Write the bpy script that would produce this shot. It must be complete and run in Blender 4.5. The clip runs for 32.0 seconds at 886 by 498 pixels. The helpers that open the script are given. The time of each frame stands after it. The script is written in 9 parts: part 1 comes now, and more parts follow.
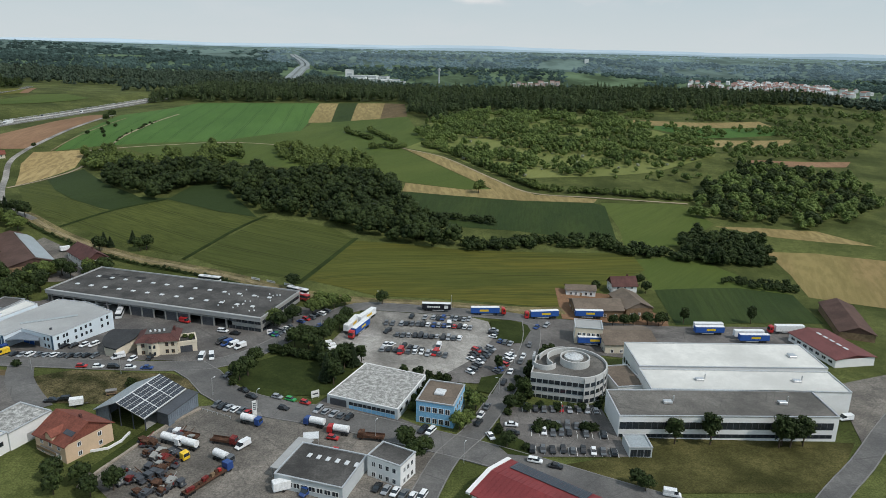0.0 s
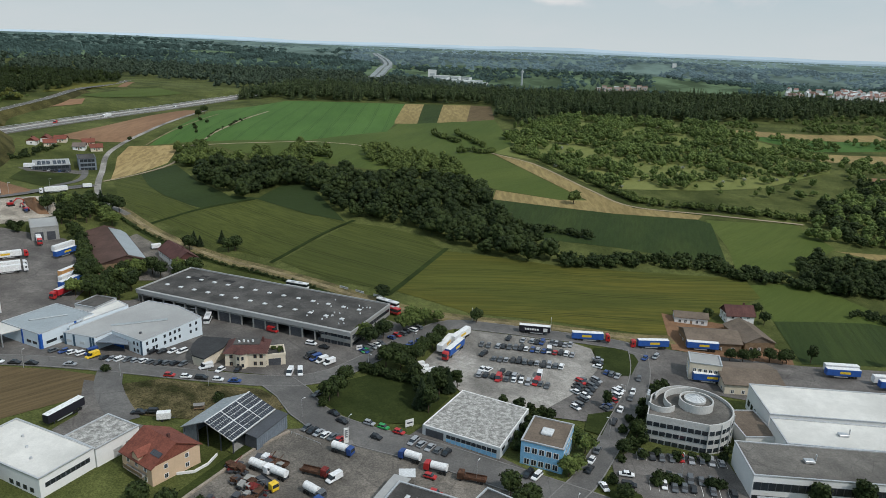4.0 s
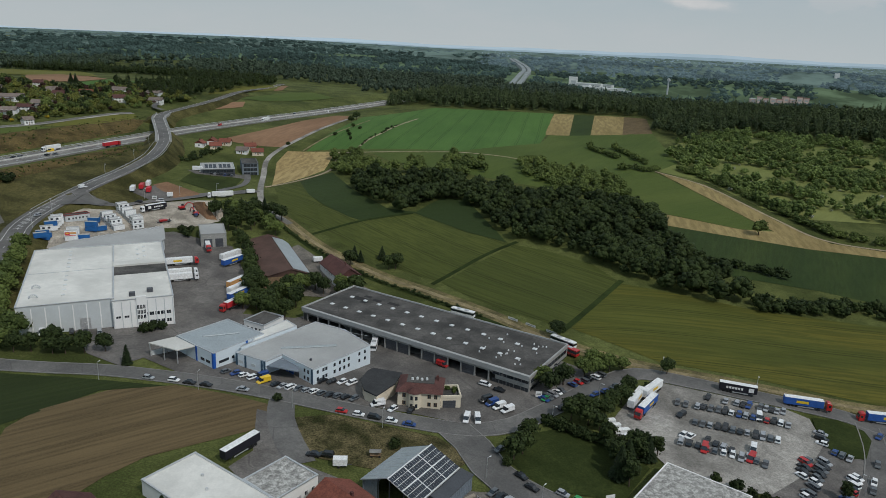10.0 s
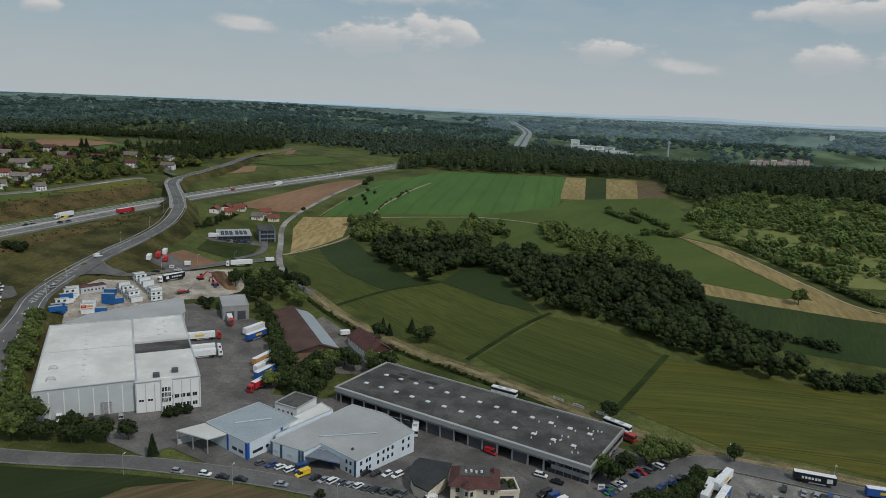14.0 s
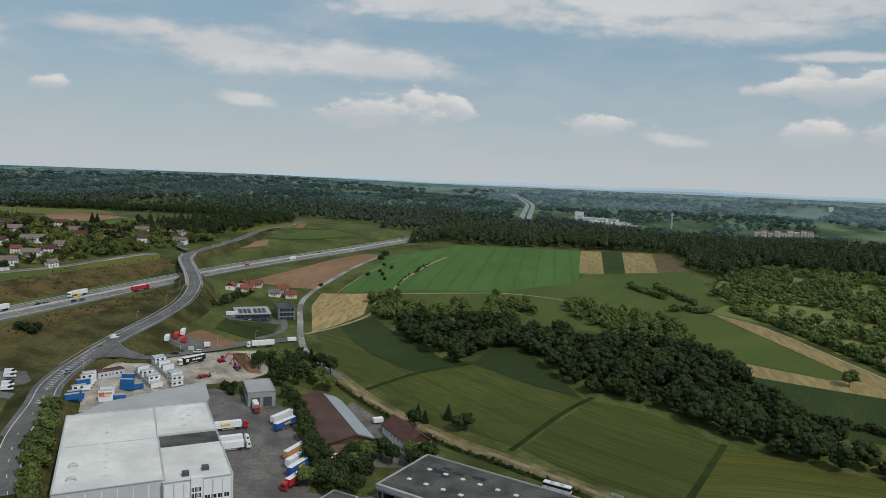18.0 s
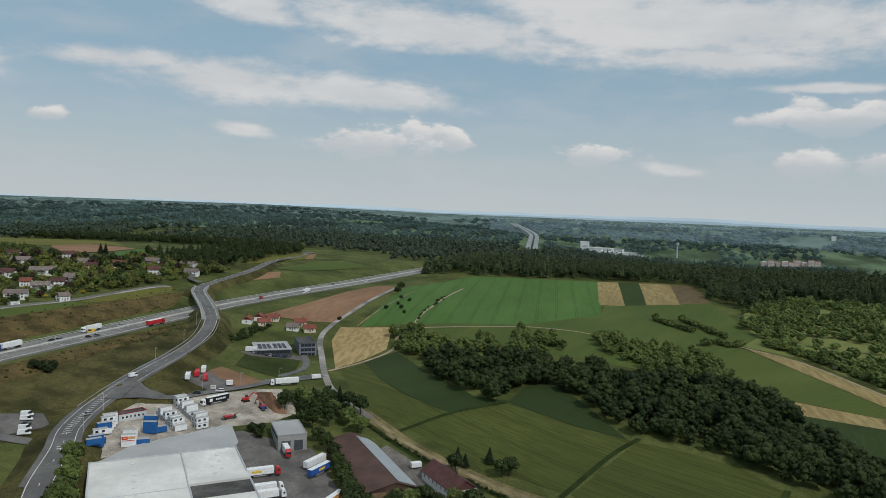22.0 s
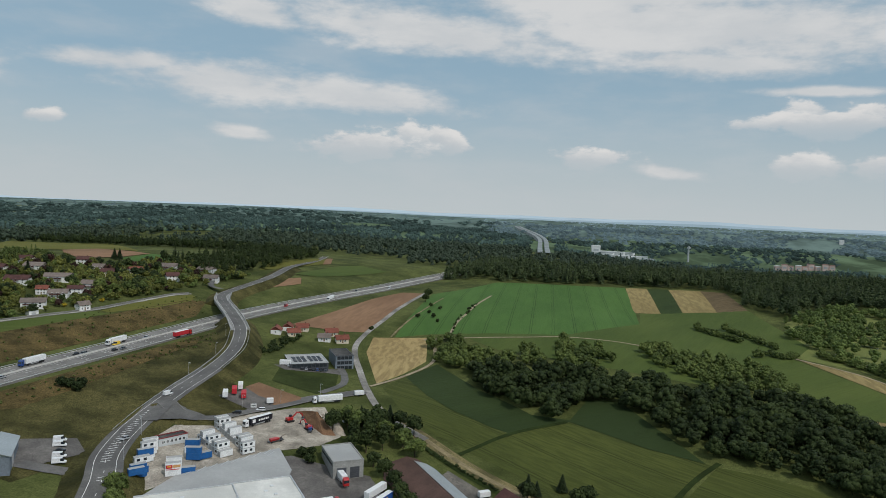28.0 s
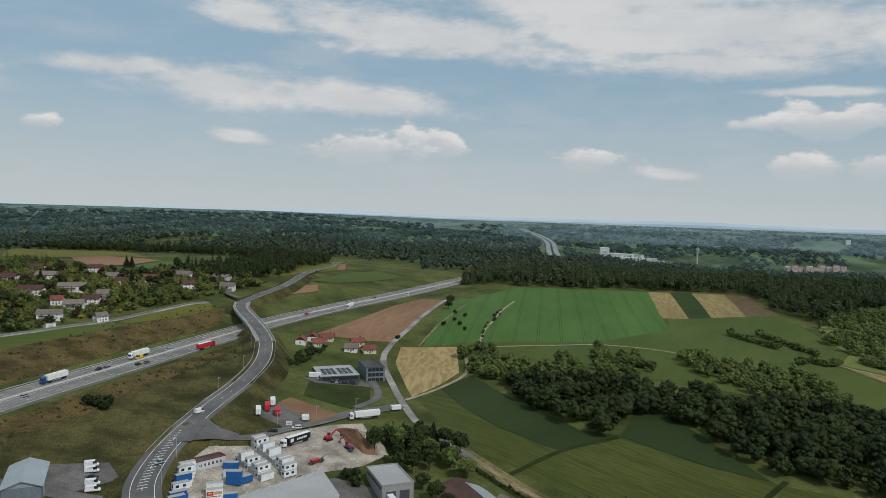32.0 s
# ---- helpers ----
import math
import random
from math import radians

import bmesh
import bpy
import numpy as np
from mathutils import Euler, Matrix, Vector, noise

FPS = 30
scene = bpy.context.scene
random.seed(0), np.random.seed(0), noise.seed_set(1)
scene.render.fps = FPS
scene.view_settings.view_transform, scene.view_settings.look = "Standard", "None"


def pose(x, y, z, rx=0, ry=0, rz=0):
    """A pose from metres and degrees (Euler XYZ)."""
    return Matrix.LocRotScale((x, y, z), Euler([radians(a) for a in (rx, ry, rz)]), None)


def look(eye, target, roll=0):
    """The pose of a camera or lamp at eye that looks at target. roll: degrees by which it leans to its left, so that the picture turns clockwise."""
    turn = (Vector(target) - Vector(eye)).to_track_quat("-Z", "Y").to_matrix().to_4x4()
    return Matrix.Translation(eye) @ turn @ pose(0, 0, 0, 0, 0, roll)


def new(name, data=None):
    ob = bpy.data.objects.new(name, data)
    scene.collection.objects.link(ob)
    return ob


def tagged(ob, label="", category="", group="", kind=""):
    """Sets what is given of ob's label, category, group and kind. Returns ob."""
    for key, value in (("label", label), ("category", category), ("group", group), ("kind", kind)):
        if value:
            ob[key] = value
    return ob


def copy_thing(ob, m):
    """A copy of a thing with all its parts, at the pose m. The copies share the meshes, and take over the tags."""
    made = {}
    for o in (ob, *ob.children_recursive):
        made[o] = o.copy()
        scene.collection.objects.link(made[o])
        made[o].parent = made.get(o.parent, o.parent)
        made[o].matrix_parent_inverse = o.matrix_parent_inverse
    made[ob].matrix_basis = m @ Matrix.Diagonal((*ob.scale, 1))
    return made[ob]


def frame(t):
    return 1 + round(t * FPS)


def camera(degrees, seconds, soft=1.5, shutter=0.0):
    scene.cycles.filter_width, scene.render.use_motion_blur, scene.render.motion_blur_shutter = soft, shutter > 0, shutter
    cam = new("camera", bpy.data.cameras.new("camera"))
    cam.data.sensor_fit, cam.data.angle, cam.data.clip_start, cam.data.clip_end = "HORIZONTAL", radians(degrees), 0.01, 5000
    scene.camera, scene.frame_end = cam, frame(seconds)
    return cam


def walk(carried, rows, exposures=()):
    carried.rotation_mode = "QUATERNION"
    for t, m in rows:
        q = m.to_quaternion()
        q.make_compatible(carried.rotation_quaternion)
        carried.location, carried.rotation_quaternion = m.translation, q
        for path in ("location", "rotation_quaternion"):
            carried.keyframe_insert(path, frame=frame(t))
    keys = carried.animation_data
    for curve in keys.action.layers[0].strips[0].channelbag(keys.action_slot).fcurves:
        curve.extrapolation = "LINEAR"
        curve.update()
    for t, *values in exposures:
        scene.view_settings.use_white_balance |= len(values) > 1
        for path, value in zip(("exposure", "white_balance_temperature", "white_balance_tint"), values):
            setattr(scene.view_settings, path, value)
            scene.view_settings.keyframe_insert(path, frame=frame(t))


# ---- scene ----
cam = camera(64.61, 32.0, soft=0.75)
PATH = [
    (0, (0.07, 0.03, 128.02), (1.10, 959.19, -154.83), 1.20),
    (0.5, (-1.31, 2.90, 127.99), (0.34, 962.12, -154.66), 1.34),
    (1, (-2.75, 5.74, 128.03), (-0.52, 964.95, -154.67), 1.47),
    (1.5, (-4.33, 8.41, 128.06), (-12.66, 967.56, -154.73), 1.56),
    (2, (-6.05, 11.04, 128.08), (-32.04, 969.82, -154.86), 1.67),
    (2.5, (-7.86, 13.62, 128.12), (-50.43, 971.76, -155.02), 1.80),
    (3, (-9.88, 16.20, 128.20), (-71.46, 973.29, -154.98), 1.87),
    (3.5, (-11.96, 18.76, 128.20), (-91.42, 974.32, -155.67), 1.99),
    (5.5, (-20.58, 28.27, 128.57), (-196.20, 970.04, -158.20), 2.37),
    (6, (-23.09, 30.46, 128.78), (-230.47, 965.68, -158.22), 2.46),
    (6.5, (-25.54, 32.58, 129.02), (-264.94, 959.87, -158.76), 2.51),
    (7, (-28.00, 34.64, 129.28), (-295.63, 954.05, -158.89), 2.52),
    (7.5, (-30.55, 36.54, 129.55), (-298.32, 956.01, -158.31), 2.53),
    (8, (-33.29, 38.34, 129.78), (-300.86, 958.09, -157.37), 2.53),
    (8.5, (-36.16, 40.06, 129.95), (-303.00, 960.09, -156.99), 2.56),
    (9, (-39.13, 41.73, 130.14), (-305.32, 962.01, -156.61), 2.54),
    (9.5, (-42.05, 43.33, 130.37), (-307.61, 963.71, -156.66), 2.55),
    (10, (-44.98, 44.86, 130.63), (-310.92, 965.47, -155.28), 2.55),
    (10.5, (-47.93, 46.25, 130.89), (-313.34, 967.50, -153.46), 2.55),
    (11, (-50.96, 47.58, 131.13), (-315.90, 970.25, -149.02), 2.53),
    (11.5, (-53.92, 48.87, 131.31), (-319.07, 973.85, -140.89), 2.54),
    (12, (-56.84, 50.12, 131.45), (-322.92, 979.03, -126.11), 2.54),
    (12.5, (-59.74, 51.39, 131.53), (-326.72, 983.53, -113.10), 2.50),
    (13, (-62.64, 52.66, 131.63), (-330.79, 988.08, -98.78), 2.50),
    (13.5, (-65.54, 53.92, 131.75), (-334.41, 992.27, -85.51), 2.50),
    (14, (-68.48, 55.17, 131.88), (-338.29, 996.32, -71.69), 2.46),
    (14.5, (-71.41, 56.42, 132.03), (-341.50, 999.87, -60.18), 2.48),
    (16.5, (-83.29, 61.31, 132.87), (-355.95, 1012.75, -10.03), 2.43),
    (17, (-86.57, 62.51, 132.96), (-359.55, 1015.75, 3.27), 2.40),
    (17.5, (-89.84, 63.68, 133.02), (-362.81, 1018.52, 15.65), 2.36),
    (18, (-93.05, 64.85, 133.01), (-366.68, 1021.04, 28.99), 2.33),
    (18.5, (-96.18, 66.03, 132.94), (-369.98, 1023.46, 41.55), 2.34),
    (19, (-99.25, 67.19, 132.85), (-373.42, 1025.74, 55.33), 2.30),
    (19.5, (-102.25, 68.33, 132.76), (-376.25, 1027.81, 67.02), 2.23),
    (20, (-105.24, 69.43, 132.67), (-379.38, 1029.00, 68.89), 2.25),
    (20.5, (-108.27, 70.52, 132.63), (-381.66, 1030.37, 69.77), 2.21),
    (21, (-111.31, 71.70, 132.64), (-384.13, 1031.75, 70.38), 2.21),
    (21.5, (-114.35, 72.93, 132.69), (-386.43, 1033.17, 70.12), 2.21),
    (22, (-117.35, 74.17, 132.74), (-389.28, 1034.48, 70.62), 2.25),
    (22.5, (-120.32, 75.40, 132.78), (-391.85, 1035.86, 71.12), 2.25),
    (23, (-123.28, 76.62, 132.80), (-394.38, 1037.21, 71.32), 2.25),
    (23.5, (-126.24, 77.90, 132.81), (-397.03, 1038.58, 71.39), 2.27),
    (24, (-129.21, 79.25, 132.79), (-400.07, 1039.94, 71.87), 2.27),
    (24.5, (-132.20, 80.66, 132.75), (-402.71, 1041.46, 72.01), 2.30),
    (25, (-135.25, 82.07, 132.71), (-405.49, 1042.99, 72.68), 2.29),
    (25.5, (-138.34, 83.53, 132.67), (-408.20, 1044.57, 72.95), 2.33),
    (27.5, (-151.39, 89.79, 132.89), (-419.68, 1051.33, 73.94), 2.32),
    (28, (-154.82, 91.32, 132.97), (-422.91, 1052.94, 74.44), 2.33),
    (28.5, (-158.22, 92.81, 133.09), (-425.90, 1054.53, 74.46), 2.34),
    (29, (-161.60, 94.28, 133.22), (-429.45, 1055.99, 75.26), 2.31),
    (29.5, (-164.95, 95.71, 133.31), (-432.09, 1057.65, 75.89), 2.29),
    (30, (-168.28, 97.12, 133.37), (-435.46, 1059.11, 76.99), 2.29),
    (30.5, (-171.59, 98.51, 133.41), (-438.33, 1060.68, 77.99), 2.28),
    (31, (-174.88, 99.87, 133.45), (-441.66, 1062.08, 78.84), 2.20),
    (31.5, (-178.10, 101.33, 133.49), (-444.67, 1063.58, 78.70), 2.04),
    (32, (-181.29, 102.85, 133.52), (-447.74, 1065.14, 78.75), 1.89),
]
walk(cam, [(t, look(eye, target, roll)) for t, eye, target, roll in PATH], [(t, stops, 6350, 10) for t, stops in ((0, 0.0), (3, -0.04), (6, -0.14), (9, -0.38), (11, -0.46), (13, -0.55), (17, -0.4), (20, -0.32), (32, -0.3))])

# ---- light ----
world = bpy.data.worlds.new("sky")
scene.world = world
world.use_nodes = True
SUN_EL, SUN_AZ = radians(48), radians(120)  # azimuth clockwise from north (+y)
sun = new("sun", bpy.data.lights.new("sun", "SUN"))
sun.data.energy, sun.data.angle, sun.data.color = 2.35, radians(2), (1.0, 0.955, 0.89)
sun_way = Vector((math.sin(SUN_AZ) * math.cos(SUN_EL), math.cos(SUN_AZ) * math.cos(SUN_EL), math.sin(SUN_EL)))
sun.matrix_world = look(sun_way * 800, (0, 0, 0))


class Net:
    """A small helper to wire shader nodes."""

    def __init__(self, tree):
        self.tree = tree
        tree.nodes.clear()

    def node(self, kind, **values):
        n = self.tree.nodes.new(kind)
        for key, value in values.items():
            if key in n.inputs:
                self.put(value, n.inputs[key])
            else:
                setattr(n, key, value)
        return n

    def put(self, value, socket):
        if isinstance(value, bpy.types.NodeSocket):
            self.tree.links.new(value, socket)
        elif isinstance(value, (tuple, list)) and socket.type == "RGBA" and len(value) == 3:
            socket.default_value = (*value, 1)
        else:
            socket.default_value = value

    def math(self, op, a, b=0.0, c=0.0, clamp=False):
        n = self.tree.nodes.new("ShaderNodeMath")
        n.operation, n.use_clamp = op, clamp
        for s, v in zip(n.inputs, (a, b, c)):
            self.put(v, s)
        return n.outputs[0]

    def mix(self, f, a, b, how="MIX"):
        n = self.tree.nodes.new("ShaderNodeMix")
        n.data_type, n.blend_type = "RGBA", how
        self.put(f, n.inputs[0]), self.put(a, n.inputs[6]), self.put(b, n.inputs[7])
        return n.outputs[2]

    def ramp(self, f, lo, hi):
        n = self.tree.nodes.new("ShaderNodeMapRange")
        n.interpolation_type = "SMOOTHSTEP"
        self.put(f, n.inputs[0])
        n.inputs[1].default_value, n.inputs[2].default_value = lo, hi
        return n.outputs[0]

    def noise(self, at, scale, detail=3.0, rough=0.55):
        n = self.node("ShaderNodeTexNoise", Scale=scale, Detail=detail, Roughness=rough)
        self.put(at, n.inputs["Vector"])
        return n.outputs[0]

    def place(self, turn=0.0, scale=(1, 1, 1), at=None):
        at = at or self.node("ShaderNodeNewGeometry").outputs["Position"]
        if turn:
            at = self.node("ShaderNodeMapping", Rotation=(0, 0, radians(turn)), Vector=at).outputs[0]
        return self.node("ShaderNodeMapping", Scale=scale, Vector=at).outputs[0]


# azimuth, elevation, half width, half height in degrees, slope, and 1 for a flat sheet or 0 for a heaped cloud
CLOUDS = (
    (-17, 13.6, 12.8, 1.9, -0.09, 1), (4.5, 13.9, 17, 3.2, -0.08, 1), (-3, 17.2, 20, 2.8, -0.05, 1), (4.8, 11.5, 9.5, 1.2, -0.07, 1), (-31, 14.2, 3.5, 1.2, -0.09, 1),
    (-40.5, 9.7, 5.6, 0.95, 0.05, 1), (-33.5, 8.9, 8.6, 1.7, -0.01, 1), (-22.9, 8.5, 9.0, 1.35, -0.06, 1), (-31.9, 5.2, 2.2, 0.6, -0.1, 1),
    (-21.8, 4.9, 4.6, 1.3, -0.01, 0), (-18.4, 5.7, 1.8, 1.15, -0.13, 0), (-15.6, 5.4, 1.9, 1.0, -0.27, 0), (-3.3, 4.5, 2.9, 0.9, -0.04, 0), (1.8, 3.4, 2.8, 0.6, -0.13, 1),
    (12.5, 7.2, 5.6, 0.9, 0.0, 0), (11.5, 7.9, 1.7, 1.0, -0.1, 0), (15.5, 7.6, 2.2, 1.0, -0.05, 0), (11.5, 4.2, 2.2, 0.95, -0.02, 0), (16.2, 4.3, 1.8, 1.0, 0.0, 0),
    (-45.1, 5.4, 1.5, 0.5, 0.01, 0), (12.3, 9.3, 5.0, 0.42, -0.04, 1), (-52.6, 8.9, 4.2, 1.3, -0.05, 1), (25.3, 9.5, 6.0, 1.7, -0.1, 1),
)


def sky():
    w = Net(world.node_tree)
    air = w.node("ShaderNodeTexSky", sky_type="NISHITA", sun_disc=False, sun_elevation=SUN_EL, sun_rotation=SUN_AZ, altitude=400.0, air_density=1.0, dust_density=2.5, ozone_density=1.2)
    way = w.node("ShaderNodeTexCoord").outputs["Generated"]
    x, y, z = w.node("ShaderNodeSeparateXYZ", Vector=way).outputs
    az = w.math("MULTIPLY", w.math("ARCTAN2", x, y), 57.2958)
    el = w.math("MULTIPLY", w.math("ARCSINE", z), 57.2958)
    puff = w.noise(w.node("ShaderNodeMapping", Scale=(13, 13, 26), Vector=way).outputs[0], 1.0, 10.0, 0.6)
    fluff = w.noise(w.node("ShaderNodeMapping", Scale=(6, 6, 20), Vector=way).outputs[0], 1.0, 9.0, 0.58)
    wisp = w.noise(w.node("ShaderNodeMapping", Scale=(30, 30, 70), Vector=way).outputs[0], 1.0, 8.0, 0.6)
    cover, lit = 0.0, 0.0
    for a, e, wa, we, slope, sheet in CLOUDS:
        off = w.math("SUBTRACT", az, a)
        up = w.math("DIVIDE", w.math("SUBTRACT", w.math("SUBTRACT", el, e), w.math("MULTIPLY", off, slope)), we)
        tall = w.math("MAXIMUM", up, w.math("MULTIPLY", up, -1.15 if sheet else -0.8))
        d = w.math("ADD", w.math("POWER", w.math("ABSOLUTE", w.math("DIVIDE", off, wa)), 2.0), w.math("POWER", tall, 2.0))
        if sheet:
            rag = w.math("ADD", w.math("MULTIPLY", w.math("SUBTRACT", fluff, 0.5), 2.3), w.math("MULTIPLY", w.math("SUBTRACT", wisp, 0.5), 0.9))
        else:
            rag = w.math("ADD", w.math("MULTIPLY", w.math("SUBTRACT", puff, 0.5), 3.0), w.math("MULTIPLY", w.math("SUBTRACT", wisp, 0.5), 1.1))
        f = w.math("ADD", w.math("SUBTRACT", 1.3 if sheet else 1.15, w.math("SQRT", d)), rag)
        c = w.math("MULTIPLY", w.ramp(f, -0.1, 0.85), 0.9) if sheet else w.math("MULTIPLY", w.ramp(f, 0.0, 0.55), w.math("MULTIPLY_ADD", w.ramp(up, -1.3, 0.4), 0.6, 0.33))
        cover = w.math("MAXIMUM", cover, c)
        tone = w.math("MULTIPLY_ADD", w.ramp(fluff, 0.35, 0.65), 0.5, 0.25) if sheet else w.ramp(w.math("ADD", up, w.math("MULTIPLY", w.math("SUBTRACT", wisp, 0.5), 2.0)), -0.5, 1.0)
        lit = w.math("MAXIMUM", lit, w.math("MULTIPLY", c, tone))
    flat = w.math("MAXIMUM", z, 0.05)
    high_at = w.node("ShaderNodeCombineXYZ", X=w.math("DIVIDE", x, flat), Y=w.math("DIVIDE", y, flat), Z=0.0).outputs[0]
    high = w.math("MULTIPLY", w.ramp(w.noise(high_at, 0.9, 7.0, 0.58), 0.42, 0.62), w.ramp(z, 0.3, 0.45))
    thin = w.math("MULTIPLY", w.ramp(fluff, 0.42, 0.72), 0.3)
    cover = w.math("MAXIMUM", w.math("MAXIMUM", cover, high), thin)
    haze = w.math("SUBTRACT", 1.0, w.ramp(z, -0.03, 0.2))
    blue = w.mix(haze, w.mix(0.75, air.outputs[0], (3.75, 5.45, 6.5)), (6.2, 6.7, 6.75))
    white = w.mix(w.math("MAXIMUM", lit, w.math("MULTIPLY", high, 0.6)), (6.6, 6.8, 6.9), (9.2, 8.9, 8.5))
    out = w.node("ShaderNodeBackground", Color=w.mix(cover, blue, white), Strength=0.1)
    w.tree.links.new(out.outputs[0], w.node("ShaderNodeOutputWorld").inputs[0])



sky()


# ---- materials ----
def mat(name, colour, rough=0.8, metal=0.0, vary=0.25, grit=0.16, scale=0.25, bump=0.0, spec=0.3, own=0.0, second=None, streak=None, seams=None):
    """A plain surface with stains (scale), patches, fine grit, cracks (seams) and a shade of its own for each object."""
    m = bpy.data.materials.new(name)
    m.use_nodes = True
    w = Net(m.node_tree)
    at = w.place()
    if streak:
        at = w.place(streak[0], (1, streak[1], 1))
    stain = w.noise(at, scale, 5.0, 0.6)
    fine = w.noise(at, scale * 9, 3.0, 0.6)
    sand = w.noise(w.place(), 1.7, 4.0, 0.75)
    dark = tuple(c * (1 - vary) for c in colour)
    light = tuple(min(1, c * (1 + vary * 0.6)) for c in (second or colour))
    tone = w.mix(w.ramp(stain, 0.3, 0.7), dark, light)
    tone = w.mix(w.math("MULTIPLY", w.ramp(fine, 0.25, 0.75), 0.5), tone, tuple(c * (1 - vary * 0.9) for c in colour))
    if seams:
        cell = w.node("ShaderNodeTexVoronoi", feature="DISTANCE_TO_EDGE", Scale=seams[0])
        w.put(w.mix(0.06, at, w.node("ShaderNodeTexNoise", Scale=0.6).outputs["Color"], "ADD"), cell.inputs["Vector"])
        tone = w.mix(w.math("MULTIPLY", w.math("LESS_THAN", cell.outputs["Distance"], seams[1]), seams[2]), tone, tuple(c * 0.4 for c in colour))
        patch = w.node("ShaderNodeTexVoronoi", Scale=seams[0] * 1.6, Randomness=0.9)
        w.put(at, patch.inputs["Vector"])
        tone = w.mix(w.math("MULTIPLY", w.math("GREATER_THAN", patch.outputs["Color"], 0.72), 0.22), tone, tuple(c * 0.55 for c in colour))
    shade = w.math("MULTIPLY_ADD", w.ramp(sand, 0.3, 0.7), 2 * grit, 1 - grit)
    if own:
        shade = w.math("MULTIPLY", shade, w.math("MULTIPLY_ADD", w.node("ShaderNodeObjectInfo").outputs["Random"], 2 * own, 1 - own))
    tone = w.mix(1.0, tone, w.node("ShaderNodeCombineXYZ", X=shade, Y=shade, Z=shade).outputs[0], "MULTIPLY")
    b = w.node("ShaderNodeBsdfPrincipled", Roughness=rough, Metallic=metal)
    b.inputs["Specular IOR Level"].default_value = spec
    w.put(tone, b.inputs["Base Color"])
    if bump:
        bn = w.node("ShaderNodeBump", Strength=0.6, Distance=bump, Height=w.math("ADD", fine, sand))
        w.put(bn.outputs[0], b.inputs["Normal"])
    w.tree.links.new(b.outputs[0], w.node("ShaderNodeOutputMaterial").inputs[0])
    return m


def crop(name, dark, light, turn, row=1.4, tram=18.0, patch=0.02, yellow=None, lines=0.5):
    """A field: drilled rows along one direction, tramlines, and broad uneven patches."""
    m = bpy.data.materials.new(name)
    m.use_nodes = True
    w = Net(m.node_tree)
    at = w.place(turn)
    x, y, _ = w.node("ShaderNodeSeparateXYZ", Vector=at).outputs
    wob = w.noise(w.place(), 0.05, 2.0)
    rows = w.noise(w.place(turn, (1 / row, 0.012, 1)), 1.0, 2.0, 0.5)
    broad = w.noise(w.place(turn, (1, 0.35, 1)), patch, 4.0, 0.6)
    mid = w.noise(w.place(turn, (1, 0.12, 1)), 0.12, 4.0, 0.65)
    fine = w.noise(w.place(), 1.6, 3.0, 0.7)
    tone = w.mix(w.ramp(broad, 0.3, 0.7), dark, light)
    if yellow:
        tone = w.mix(w.math("MULTIPLY", w.ramp(w.noise(w.place(turn, (1, 0.25, 1)), patch * 1.7, 5.0), 0.42, 0.68), 0.75), tone, yellow)
    tone = w.mix(w.math("MULTIPLY", w.ramp(rows, 0.35, 0.65), lines * 0.75), tone, tuple(c * 0.62 for c in dark))
    tone = w.mix(w.math("MULTIPLY", w.ramp(mid, 0.45, 0.75), 0.35), tone, tuple(c * 0.7 for c in dark))
    tone = w.mix(w.math("MULTIPLY", w.ramp(fine, 0.3, 0.7), 0.25), tone, tuple(c * 1.25 for c in light))
    if tram:
        gap = w.math("ABSOLUTE", w.math("SUBTRACT", w.math("FRACT", w.math("DIVIDE", w.math("ADD", x, w.math("MULTIPLY", wob, 1.5)), tram)), 0.5))
        pair = w.math("LESS_THAN", w.math("ABSOLUTE", w.math("SUBTRACT", gap, 0.9 / tram)), 0.28 / tram)
        tone = w.mix(w.math("MULTIPLY", pair, 0.6), tone, tuple(c * 0.45 for c in dark))
    b = w.node("ShaderNodeBsdfPrincipled", Roughness=0.9)
    b.inputs["Specular IOR Level"].default_value = 0.15
    w.put(tone, b.inputs["Base Color"])
    bn = w.node("ShaderNodeBump", Strength=0.7, Distance=0.25, Height=w.math("ADD", fine, rows))
    w.put(bn.outputs[0], b.inputs["Normal"])
    w.tree.links.new(b.outputs[0], w.node("ShaderNodeOutputMaterial").inputs[0])
    return m


